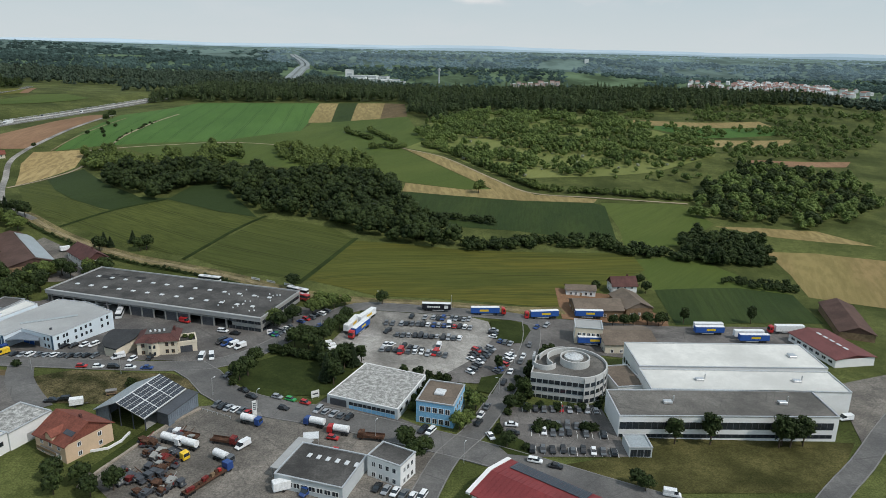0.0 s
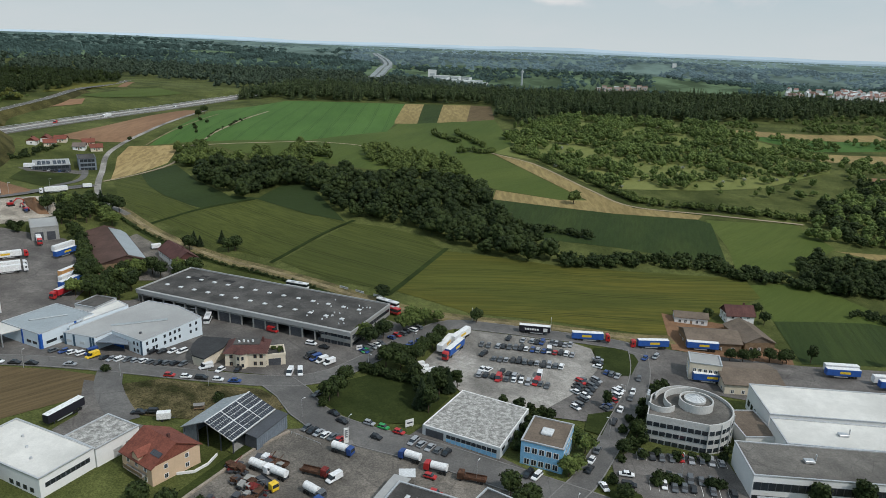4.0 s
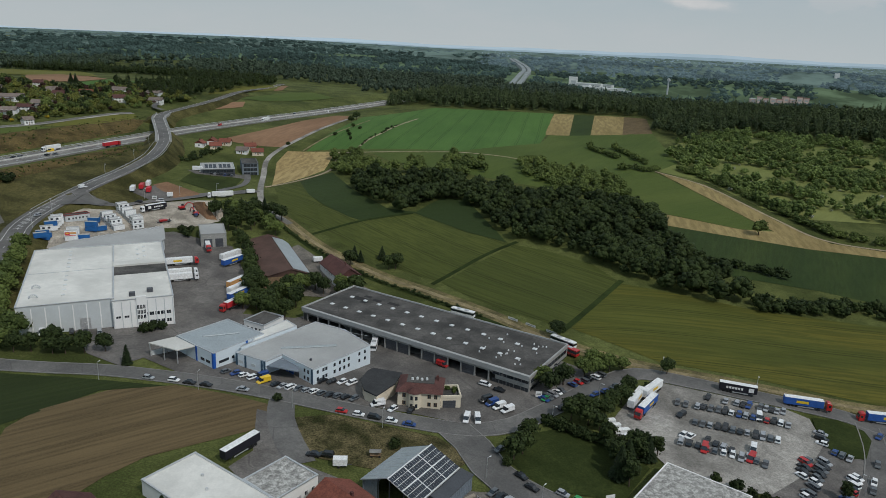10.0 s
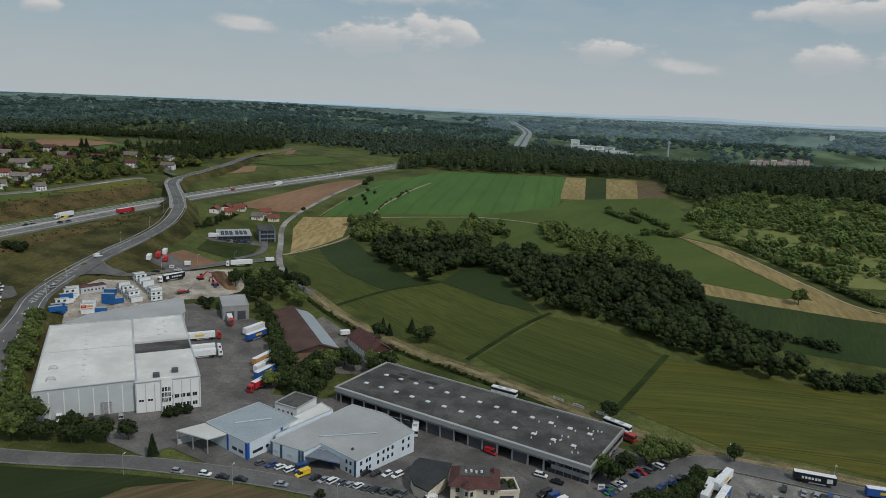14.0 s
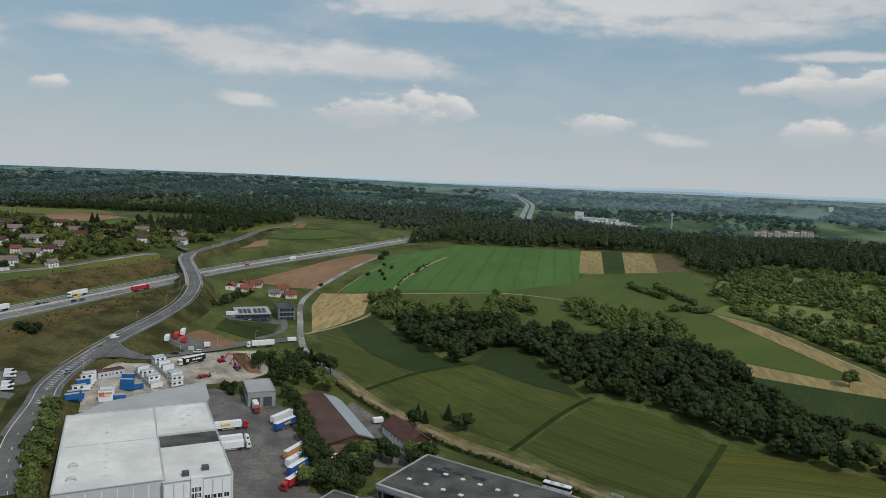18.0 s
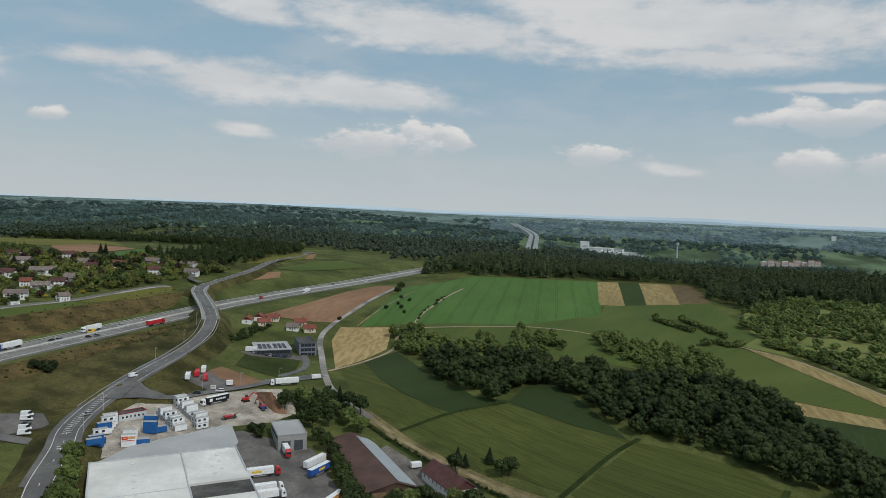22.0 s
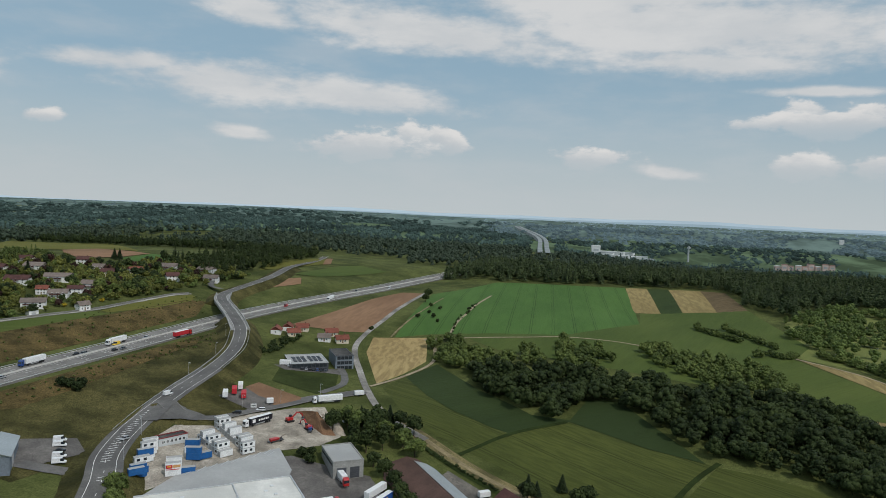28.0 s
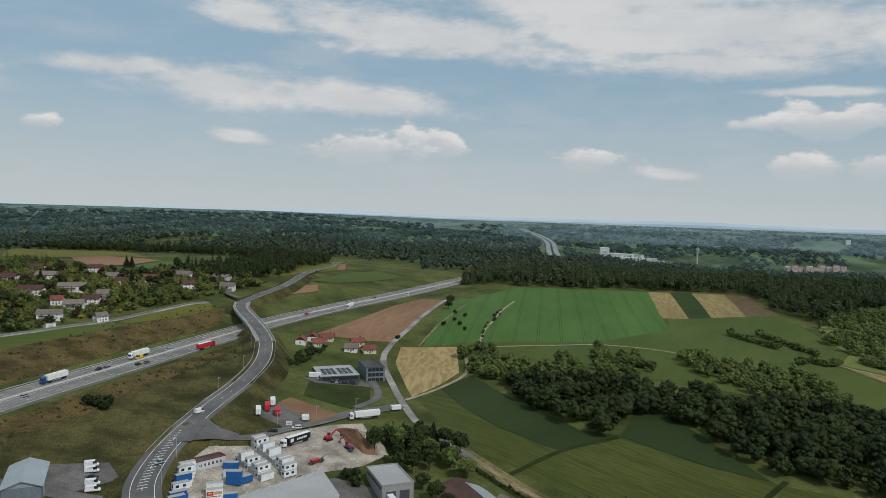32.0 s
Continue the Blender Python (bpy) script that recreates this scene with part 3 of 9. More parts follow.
drape("field_meadow", [(-65, 673), (-39, 652), (-1, 585), (36, 521), (16, 517), (-29, 530), (-60, 560)], MEADOW, label="bright green mown meadow triangle")
drape("field_straw", [(-39, 657), (-1, 628), (43, 544), (68, 511), (114, 507), (109, 497), (53, 494), (0, 499), (-30, 503), (-29, 528), (16, 516), (37, 521), (1, 585)], STRAW2, lift=0.3, label="pale dry grass headland along the track")
drape("field_dark", [(-30, 503), (0, 499), (53, 494), (109, 497), (116, 491), (109, 420), (48, 430), (0, 430), (-30, 450)], DARKCROP, label="dark green crop field behind the hedge")
drape("field_meadow", [(114, 498), (173, 504), (186, 466), (148, 423), (112, 410), (116, 447)], MEADOW, label="bright green meadow beside the hedge")
drape("field_straw", [(185, 462), (215, 463), (253, 459), (279, 434), (219, 448)], STRAW2, label="pale dry grass strip")
drape("field_straw", [(204, 425), (236, 424), (273, 412), (330, 380), (290, 340), (244, 345), (200, 359), (205, 391)], HAY, label="pale dry hay meadow")
drape("field_dark", [(114, 354), (163, 365), (192, 361), (187, 319), (112, 310)], DARKCROP, label="dark green crop field behind the yard")
drape("field_meadow", [(114, 396), (150, 410), (192, 361), (163, 365), (114, 354)], MEADOW, lift=0.12, label="green meadow beside the farm lane")
drape("field_straw", [(204, 814), (379, 857), (383, 826), (209, 782)], STRAW2, label="pale straw strip among the orchards")
drape("field_green", [(209, 782), (381, 822), (382, 787), (268, 738)], GREEN, label="green crop strip among the orchards")
drape("field_straw", [(264, 728), (373, 758), (348, 718), (257, 686)], STRAW2, label="pale straw strip among the orchards")
drape("field_plough", [(275, 634), (387, 665), (370, 641), (270, 612)], PLOUGH, label="bare brown strip among the orchards")
drape("field_stubble", [(-150, 232.5), (-173, 233), (-194, 231), (-212, 219), (-222, 200), (-222, 188), (-205, 160), (-191, 150), (-180, 165), (-178, 179), (-174, 191), (-155, 215)], BARE, label="brown bare field with mown rows")
drape("field_dark", [(-196, 229.5), (-231, 222), (-262, 213), (-290, 205), (-285, 160), (-225, 150), (-205, 158), (-225, 188), (-214, 218)], SHADY, label="grass strip below the street, shade in its dark green")
drape("field_meadow", [(-292, 508), (-281, 540), (-240, 490), (-205, 462), (-184, 462), (-186, 458), (-213, 437), (-222, 440), (-246, 454), (-267, 473)], DARKMEADOW, 0.18, label="dark green meadow at the wood edge")
drape("field_meadow", [(-185, 460), (-178, 494), (-160, 498), (-140, 466), (-128, 448), (-119, 434), (-145, 442)], DARKMEADOW, 0.18, label="dark green meadow bay in the wood edge")
drape("field_dry", [(-40, 660), (-30, 730), (-20, 800), (44, 893), (197, 830), (205, 790), (250, 730), (262, 690), (248, 640), (180, 590), (127, 574), (57, 560), (40, 570), (0, 640)], DRY, lift=0.12, label="dry yellow-green orchard grass")

# ---- roads and yards ----
drape("yard_gravel", [(-34, 305), (-5, 304), (15, 304), (22, 301), (24, 285), (14, 262), (2, 246), (-14, 243), (-27, 248), (-33, 256), (-49, 262), (-41, 289)], M["gravel"], 0.3, "pale gravel car park with worn wheel tracks", "car park")
drape("yard_asphalt", [(22, 301), (24, 285), (38, 279), (36, 270), (27, 244), (14, 240), (3, 240), (1, 250), (7, 260), (14, 264)], M["asphalt"], 0.26, "grey asphalt car park", "car park")
drape("grass_island", [(23, 302), (32, 305), (40, 301), (41, 295), (36, 281), (30, 279), (23, 284)], M["lawn"], 0.42, "mown green grass island beside the car park", "lawn")
drape("yard_depot", [(-190, 310), (-170, 355), (-60, 306), (-47, 304), (-75, 255), (-92, 250), (-112, 249), (-160, 243), (-200, 240), (-222, 246), (-215, 300)], M["asphalt"], 0.2, "worn grey asphalt yard between the halls", "yard")
drape("yard_trucks", [(-240, 240), (-270, 262), (-318, 350), (-300, 372), (-262, 372), (-217, 322), (-210, 296), (-212, 262), (-222, 236)], M["asphalt"], 0.24, "grey asphalt lorry yard beside the white hall", "yard")
drape("yard_containers", [(-331, 309), (-346, 318), (-355, 345), (-357, 366), (-344, 380), (-341, 396), (-324, 422), (-312, 432), (-289, 402), (-294, 388), (-313, 366), (-318, 342)], M["sand"], 0.24, "sandy works yard round the containers", "yard")
drape("soil_patch", [(-360, 431), (-359, 444), (-329, 438), (-326, 430), (-335, 418)], M["soil"], 0.3, "bare brown soil plot beside the road", "soil")
drape("yard_trailers", [(-363, 410), (-360, 420), (-358, 432), (-335, 420), (-331, 412), (-339, 404)], M["asphalt"], 0.3, "grey asphalt parking for swap trailers", "yard")
drape("ramp_meadow", [(-372, 379), (-382, 420), (-384, 440), (-364, 430), (-363, 412), (-342, 404), (-346, 393), (-357, 379)], M["rough_grass"], 0.2, "rough grass inside the road loop", "meadow")
drape("office_lawn", [(-366, 481), (-335, 502), (-323, 470), (-325, 449), (-356, 453)], M["lawn"], 0.2, "green lawn before the dark office", "lawn")
drape("office_court", [(-372, 484), (-352, 500), (-333, 508), (-330, 496), (-340, 494), (-362, 480)], M["asphalt"], 0.3, "grey asphalt court of the office", "yard")
drape("village_meadow", [(-521, 503), (-526, 543), (-527, 591), (-522, 610), (-513, 605), (-508, 588), (-507, 545), (-514, 506)], OLIVEY, 0.2, "mown green slope below the village wall", "meadow")
drape("verge_scrub", [(-478, 300), (-480, 420), (-482, 560), (-500, 600), (-512, 590), (-510, 500), (-520, 420), (-530, 300)], M["scrub"], 0.2, "brown scrubby slope above the motorway", "slope")
drape("verge_meadow", [(-478, 300), (-530, 300), (-560, 420), (-530, 500), (-512, 500), (-518, 420)], MEADOW, 0.12, "rough grass slope beside the motorway", "slope")
drape("loop_meadow", [(-434, 290), (-437, 420), (-437, 520), (-428, 530), (-405, 470), (-392, 430), (-378, 380), (-362, 330), (-370, 290)], M["rough_grass"], 0.12, "rough grass between motorway and ramp", "meadow")
drape("loop_scrub", [(-435, 300), (-437, 420), (-437, 500), (-425, 480), (-420, 420), (-416, 340)], M["scrub"], 0.2, "brown scrub strip beside the motorway", "slope")
drape("workshop_yard", [(-88, 212), (-62, 220), (-40, 208), (-5, 198), (0, 190), (-8, 160), (-75, 150), (-100, 172)], M["paving"], 0.2, "dusty grey yard full of old machines", "yard")
drape("office_park", [(21, 217), (27, 224), (58, 229), (62, 195), (30, 192), (28, 200), (21, 205.5)], M["asphalt"], 0.26, "asphalt car park of the round office", "car park")
drape("office_corner_lawn", [(20, 206), (27.7, 201), (29, 192), (22, 192.5), (18, 199)], M["lawn"], 0.4, "small lawn at the street corner", "lawn")
drape("car_park_lawn", [(16, 245), (25.5, 250), (19.5, 232), (14, 234)], M["lawn"], 0.42, "small lawn beside the car park", "lawn")
drape("shrub_bed", [(37, 264), (43, 276), (49, 276), (40, 258), (34, 233), (29, 223), (26.5, 224), (32, 246)], M["woodland_floor"], 0.3, "dark shrub bed beside the round office", "shrub bed")
drape("yard_junction", [(42.5, 277), (43, 300), (46, 313), (63, 304), (60, 274)], M["asphalt"], 0.24, "grey asphalt apron at the street junction", "yard")
drape("hall_apron", [(-46, 213), (-40, 224), (-14, 212), (-4, 206), (-8, 203), (-27, 209)], M["asphalt"], 0.22, "grey asphalt apron before the worn hall", "yard")
drape("yard_farmhall", [(-232, 392), (-208, 378), (-172, 358), (-176, 346), (-200, 336), (-214, 342), (-238, 372)], M["paving"], 0.2, "brownish asphalt yard between the brown hall and white house", "yard")
drape("yard_east", [(47, 312), (112, 308), (160, 310), (172, 300), (150, 262), (60, 275), (48, 290)], M["asphalt"], 0.2, "grey asphalt yard behind the white halls", "yard")
drape("yard_side", [(140, 200), (155, 250), (185, 262), (190, 240), (165, 205)], M["paving"], 0.2, "dusty lane beside the white halls", "yard")
drape("farm_yard", [(58, 312), (60, 350), (90, 345), (110, 318), (108, 308)], M["soil"], 0.2, "brown earth farmyard", "yard")
drape("lawn_front", [(62, 197), (70, 208), (140, 208), (118, 180), (60, 176), (32, 186)], M["dry_lawn"], 0.15, "wide mown lawn before the white hall", "lawn")
drape("lawn_pond", [(-72, 252), (-60, 262), (-42, 258), (-33, 246), (-40, 226), (-62, 223), (-76, 234)], M["lawn"], 0.22, "dark green lawn behind the hedge", "lawn")
drape("corner_meadow", [(-150, 226), (-136, 236), (-100, 238), (-86, 230), (-92, 215), (-115, 212), (-135, 210)], M["weeds"], 0.2, "rough grass plot at the road corner", "meadow")
drape("flat_yard", [(-160, 228), (-150, 228), (-132, 206), (-118, 204), (-116, 196), (-140, 190), (-150, 196), (-148, 206)], M["asphalt"], 0.24, "grey asphalt yard of the flat white building", "yard")



def street(points, width, label, kerb=True, walk_side=0, lift=0.34, material="road"):
    ribbon("road", points, width, M[material], lift, label=label)
    if kerb:
        for s in (-1, 1):
            ribbon("kerb", points, 0.35, M["kerb"], lift + 0.1, s * (width / 2 + 0.17), "pale stone kerb along the street", "kerb", skirt=0.3, across=2)
    for s in (-1, 1):
        if walk_side in (s, 2):
            ribbon("pavement", points, 1.8, M["paving"], lift + 0.08, s * (width / 2 + 1.3), "grey paved footway", "pavement", skirt=0.3)


street([(-330, 200), (-290, 212), (-263, 219), (-243, 225), (-224, 231), (-202, 235), (-182, 238), (-161, 240), (-128, 242), (-105, 244), (-90, 247), (-78, 256), (-70, 268), (-60, 284), (-50, 299), (-39, 309), (-20, 309.5), (0, 309), (20, 309.5), (36, 309), (50, 304)], 8.0, "grey asphalt street past the depots", True, 0)
street([(-96, 245), (-88, 238), (-80, 227.5), (-72, 221), (-56, 214.5), (-40, 211), (-27, 207), (-10, 201), (5, 196), (18, 191), (36, 183), (60, 172), (90, 160)], 12.0, "wide grey asphalt street through the estate", True, 0, 0.36)
street([(-6, 160), (-3, 172), (3, 190), (11, 203), (18, 219), (27, 243), (37, 271), (41, 290), (42, 306)], 7.4, "grey asphalt side street", True, 0, 0.38)
street([(90, 150), (118, 179), (135, 195), (158, 219), (190, 250)], 6.5, "grey asphalt road at the estate's edge", True, 0)
street([(-156, 238), (-150, 226), (-140, 214), (-132, 206)], 9.0, "asphalt entrance to the flat building", False, 0, 0.3)
ribbon("farm_track", [(-275, 432), (-257, 421), (-221, 396), (-178, 377), (-144, 365), (-110, 348), (-75, 327), (-40, 316), (0, 316), (40, 318), (60, 322)], 2.6, M["dry_track"], 0.32, label="sandy farm track along the field edge", category="track")
ribbon("track_verge", [(-275, 432), (-257, 421), (-221, 396), (-178, 377), (-144, 365), (-110, 348), (-75, 327), (-40, 316), (0, 316), (40, 318), (60, 322)], 8.5, M["dry_verge"], 0.24, label="dry grass verge of the farm track", category="verge")
ribbon("farm_track", [(-250, 416), (-270, 429), (-288, 447), (-306, 476), (-324, 510), (-346, 553), (-352, 585), (-353, 630), (-357, 680), (-362, 775)], 4.2, M["gravel"], 0.4, label="pale gravel farm lane", category="track")
ribbon("farm_track", [(-305, 480), (-293, 511), (-285, 545), (-296, 582), (-306, 592)], 2.6, M["track"], 0.4, label="pale farm track round the stubble", category="track")
ribbon("farm_track", [(-306, 592), (-280, 603), (-236, 623), (-205, 640), (-168, 645), (-140, 638)], 2.2, M["track"], 0.4, label="pale farm track above the wood", category="track")
ribbon("farm_track", [(-291, 610), (-295, 646), (-296, 685), (-298, 729), (-297, 793)], 2.2, M["track"], 0.4, label="pale farm track between the crops", category="track")
ribbon("farm_track", [(-332, 590), (-334, 651), (-336, 749)], 1.6, M["dry_track"], 0.4, label="narrow dry strip between the crops", category="track")
ribbon("farm_track", [(-39, 655), (0, 622), (40, 552), (66, 515), (114, 510), (180, 505)], 2.2, M["track"], 0.5, label="pale farm track below the orchard", category="track")
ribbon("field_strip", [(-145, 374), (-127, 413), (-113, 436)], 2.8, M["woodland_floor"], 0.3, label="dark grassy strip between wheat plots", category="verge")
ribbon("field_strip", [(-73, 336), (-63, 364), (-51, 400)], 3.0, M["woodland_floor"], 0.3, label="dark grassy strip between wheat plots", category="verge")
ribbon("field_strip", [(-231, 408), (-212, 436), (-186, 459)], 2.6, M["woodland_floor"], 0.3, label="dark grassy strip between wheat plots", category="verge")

HW = [(-436, 140, 40), (-448, 250, 40), (-455, 350, 40.3), (-456, 430, 40.3), (-457, 520, 40.4), (-456, 600, 40.6), (-442, 700, 41.5), (-421, 800, 43), (-402, 900, 45), (-387, 985, 46.5), (-379, 1060, 47.5)]
ribbon("motorway", HW, 27, M["motorway"], 0.45, label="four-lane motorway in grey concrete", skirt=1.5)
ribbon("median", HW, 2.6, M["kerb"], 0.62, label="pale median strip of the motorway", category="median")
ribbon("barrier", HW, 0.6, M["pale_concrete"], 1.45, label="concrete crash barrier on the median", category="barrier", skirt=0.95, across=2)
for off in (-12.6, -1.5, 1.5, 12.6):
    ribbon("lane_line", HW, 0.28, M["paint"], 0.5, off, "white edge line on the motorway", "road marking", across=2)
for off in (-8.6, -5.0, 5.0, 8.6):
    ribbon("lane_line", HW, 0.25, M["paint"], 0.5, off, "white dashed lane line on the motorway", "road marking", across=2, dash=(6, 12))
RAMP = [(-296, 245, 18), (-309, 257, 21), (-324, 275, 24.5), (-340.6, 302.1, 27.3), (-355.3, 321.7, 27.8), (-366.8, 346.5, 29), (-373.9, 371.1, 30.8), (-379.2, 400.8, 33.6), (-383.9, 435.3, 36.5), (-394.4, 474.5, 39.8), (-414.1, 513.1, 43.7), (-439.4, 545.4, 46.6), (-464.8, 574.9, 48.4), (-486, 600.5, 49.6), (-499.5, 624.8, 50.4), (-506, 660.6, 51.9), (-512, 725.9, 55.7), (-538, 818, 58), (-552, 902, 57.5), (-580, 1000, 57)]


def bank(points, top, reach, material, label):
    """An earth bank under a raised road, with sloping sides."""
    line = spline(points, 8.0)
    verts, faces = [], []
    for k, p in enumerate(line):
        a, b = line[max(0, k - 1)], line[min(len(line) - 1, k + 1)]
        side = Vector((b.y - a.y, a.x - b.x, 0)).normalized()
        for u in (-1, -0.5, 0.5, 1):
            w = top / 2 * (1 if u > 0 else -1) if abs(u) < 1 else (top / 2 + reach) * u
            q = p + side * w
            verts.append((q.x, q.y, p.z + 0.1 if abs(u) < 1 else min(Z(q.x, q.y) - 0.3, p.z)))
        if k:
            n = 4 * k
            faces += [(n + i, n + i + 1, n - 4 + i + 1, n - 4 + i) for i in range(3)]
    faces += [(0, 1, 2, 3), tuple(len(verts) - 4 + i for i in (3, 2, 1, 0))]
    return tagged(mesh_object("embankment", verts, faces, material), label, "embankment", kind="structure")


bank(RAMP[:12], 13, 9, M["rough_grass"], "grassy embankment of the curving ramp")
bank(RAMP[13:18], 11, 8, M["rough_grass"], "grassy embankment beyond the bridge")
ribbon("ramp_road", RAMP, 9.0, M["road"], 0.35, label="curving grey asphalt ramp road with lane lines", step=5)
for off in (-4.1, 0.0, 4.1):
    ribbon("lane_line", RAMP, 0.22, M["paint"], 0.4, off, "white line on the ramp road", "road marking", across=2, dash=(4, 6) if off == 0 else None, step=5)
ribbon("footway", [(x - 7.5, y + 2, z) for x, y, z in RAMP[3:12]], 2.4, M["paving"], 0.3, label="pale footpath beside the ramp road", category="pavement")
for side, lo, hi in ((-6.4, 5, 11), (6.4, 8, 11)):
    ribbon("guard_rail", RAMP[lo:hi], 0.12, M["alu"], 1.05, side, "galvanised guard rail along the ramp road", "guard rail", skirt=0.35, across=2, step=5)
for side in (-13.6, 13.6):
    ribbon("guard_rail", HW[1:], 0.14, M["alu"], 1.25, side, "galvanised guard rail along the motorway", "guard rail", skirt=0.35, across=2, step=12)
SERVICE = [(-374.5, 383, 32), (-370, 380, 31.4), (-364.5, 377.5, 30), (-357, 377, 28.2), *[(x, y, Z(x, y)) for x, y in ((-349, 384), (-341, 402), (-331, 422), (-323, 441), (-314, 453), (-304, 468))]]
street(SERVICE, 8.0, "asphalt service road into the works yard", True, 0, 0.5)
bank(SERVICE[:5], 12, 5, M["rough_grass"], "grassy bank under the service road")
MOUTH = [(-377.5, 399, 33.5), (-375.5, 390, 32.6), (-373, 380, 31.7), (-370, 370, 30.8), (-366.5, 360, 30.1)]
NORTH = [(-376, 396, 33.4), (-370, 388, 31.9), (-362.5, 383, 30.0), (-354, 383, 28.6)]
SOUTH = [(-367.5, 358, 30.2), (-363, 365, 30.0), (-357.5, 371, 29.2), (-351, 374.5, 28.1)]
tagged(mesh_object("junction", NORTH + SOUTH, [(k, k + 4, k + 5, k + 1) for k in range(3)], M["road"]), "flared asphalt mouth of the service road", "road", kind="structure")
ribbon("junction", MOUTH, 8.0, M["road"], 0.33, label="widened asphalt junction mouth of the service road")
ribbon("ramp_road", RAMP[2:9], 13.5, M["road"], 0.3, label="widened grey asphalt foot of the ramp road", step=5)
for k, p in enumerate(spline(RAMP[3:7], 2.6)):
    a = math.atan2(-p.x - 330, p.y - 280) * 0.5
    bar = [(p.x + u * math.cos(0.9) - v * math.sin(0.9), p.y + u * math.sin(0.9) + v * math.cos(0.9), p.z + 0.42) for u, v in ((-1.9, -0.22), (1.9, -0.22), (1.9, 0.22), (-1.9, 0.22))]
    tagged(mesh_object("hatch_bar", bar, [(0, 1, 2, 3)], M["paint"]), "white hatch bar painted on the ramp road", "road marking", kind="structure")
street([(-324, 452), (-321, 476), (-331, 500), (-340, 512)], 4.5, "asphalt drive to the dark office", False, 0, 0.44)
street([(-420, 292), (-385, 300), (-362, 306), (-352, 312)], 6.0, "asphalt lane joining the ramp", False, 0, 0.4)
drape("yard_left", [(-400, 312), (-378, 330), (-366, 322), (-372, 306), (-390, 296)], M["asphalt"], 0.4, "grey asphalt yard with parked vans", "yard")

# ---- building kit ----


def part(name, bm, material, parent, label=""):
    me = bpy.data.meshes.new(name)
    bm.to_mesh(me)
    bm.free()
    me.materials.append(material)
    ob = new(name, me)
    ob.parent = parent
    if label:
        ob["label"] = label
    return ob


def thing(name, x, y, turn=0.0, z=None, label="", category="", group="", kind=""):
    e = new(name)
    e.empty_display_size = 0.5
    e.matrix_basis = pose(x, y, Z(x, y) if z is None else z, 0, 0, turn)
    return tagged(e, label, category, group, kind)


def box(bm, x0, x1, y0, y1, z0, z1, bevel=0.0):
    r = bmesh.ops.create_cube(bm, size=1.0, matrix=Matrix.LocRotScale(((x0 + x1) / 2, (y0 + y1) / 2, (z0 + z1) / 2), None, (abs(x1 - x0), abs(y1 - y0), abs(z1 - z0))))
    if bevel:
        edges = list({e for v in r["verts"] for e in v.link_edges})
        bmesh.ops.bevel(bm, geom=edges, offset=bevel, segments=1, affect="EDGES", profile=0.5)
    return r["verts"]


def slab(*size, bevel=0.0):
    bm = bmesh.new()
    box(bm, *size, bevel=bevel)
    return bm


def rod(bm, x, y, z0, z1, r0, r1=None, n=8):
    bmesh.ops.create_cone(bm, cap_ends=True, segments=n, radius1=r0, radius2=r0 if r1 is None else r1, depth=z1 - z0, matrix=Matrix.Translation((x, y, (z0 + z1) / 2)))


def prism(points, depth, axis="x", at=0.0):
    """An outline (u, z) pushed along x or y."""
    bm = bmesh.new()
    lay = [[bm.verts.new((at + d, u, z) if axis == "x" else (u, at + d, z)) for u, z in points] for d in (0, depth)]
    n = len(points)
    bm.faces.new(lay[0])
    bm.faces.new(lay[1][::-1])
    for i in range(n):
        bm.faces.new((lay[0][i], lay[1][i], lay[1][(i + 1) % n], lay[0][(i + 1) % n]))
    bmesh.ops.recalc_face_normals(bm, faces=bm.faces[:])
    return bm


SHARED = {}


def shared(key, make, material):
    if key not in SHARED:
        bm = make()
        me = bpy.data.meshes.new(key[0])
        bm.to_mesh(me)
        bm.free()
        me.materials.append(material)
        SHARED[key] = me
    return SHARED[key]


def side_pose(side, L, W, u, z):
    """Where u metres along a wall (from its left, seen from outside) lies on a box L by W: south, east, north, west."""
    return {"s": pose(-L / 2 + u, -W / 2, z), "e": pose(L / 2, -W / 2 + u, z, 0, 0, 90), "n": pose(L / 2 - u, W / 2, z, 0, 0, 180), "w": pose(-L / 2, W / 2 - u, z, 0, 0, -90)}[side]


def window(parent, side, L, W, u, z, w, h, frame_mat="white_wall", name="window", glass="glass", bars=1):
    """A window in a wall: a frame that stands proud and panes set back in it."""
    m = side_pose(side, L, W, u, z)

    def make_frame():
        bm = bmesh.new()
        t, d = 0.09, 0.07
        box(bm, -w / 2 - t, w / 2 + t, -d, 0.02, -t, 0.0)
        box(bm, -w / 2 - t, w / 2 + t, -d, 0.02, h, h + t)
        for k in range(bars + 2):
            xk = -w / 2 + w * k / (bars + 1)
            half = t if k in (0, bars + 1) else 0.04
            box(bm, xk - (half if k else t), xk + (half if k < bars + 1 else t), -d + 0.004, 0.02, 0.0, h)
        return bm

    f = new(name, shared(("frame", w, h, frame_mat, bars), make_frame, M[frame_mat]))
    f.parent, f.matrix_basis = parent, m
    g = new("pane", shared(("pane", w, h, glass), lambda: slab(-w / 2, w / 2, -0.03, 0.02, 0, h), M[glass]))
    g.parent = f
    return f


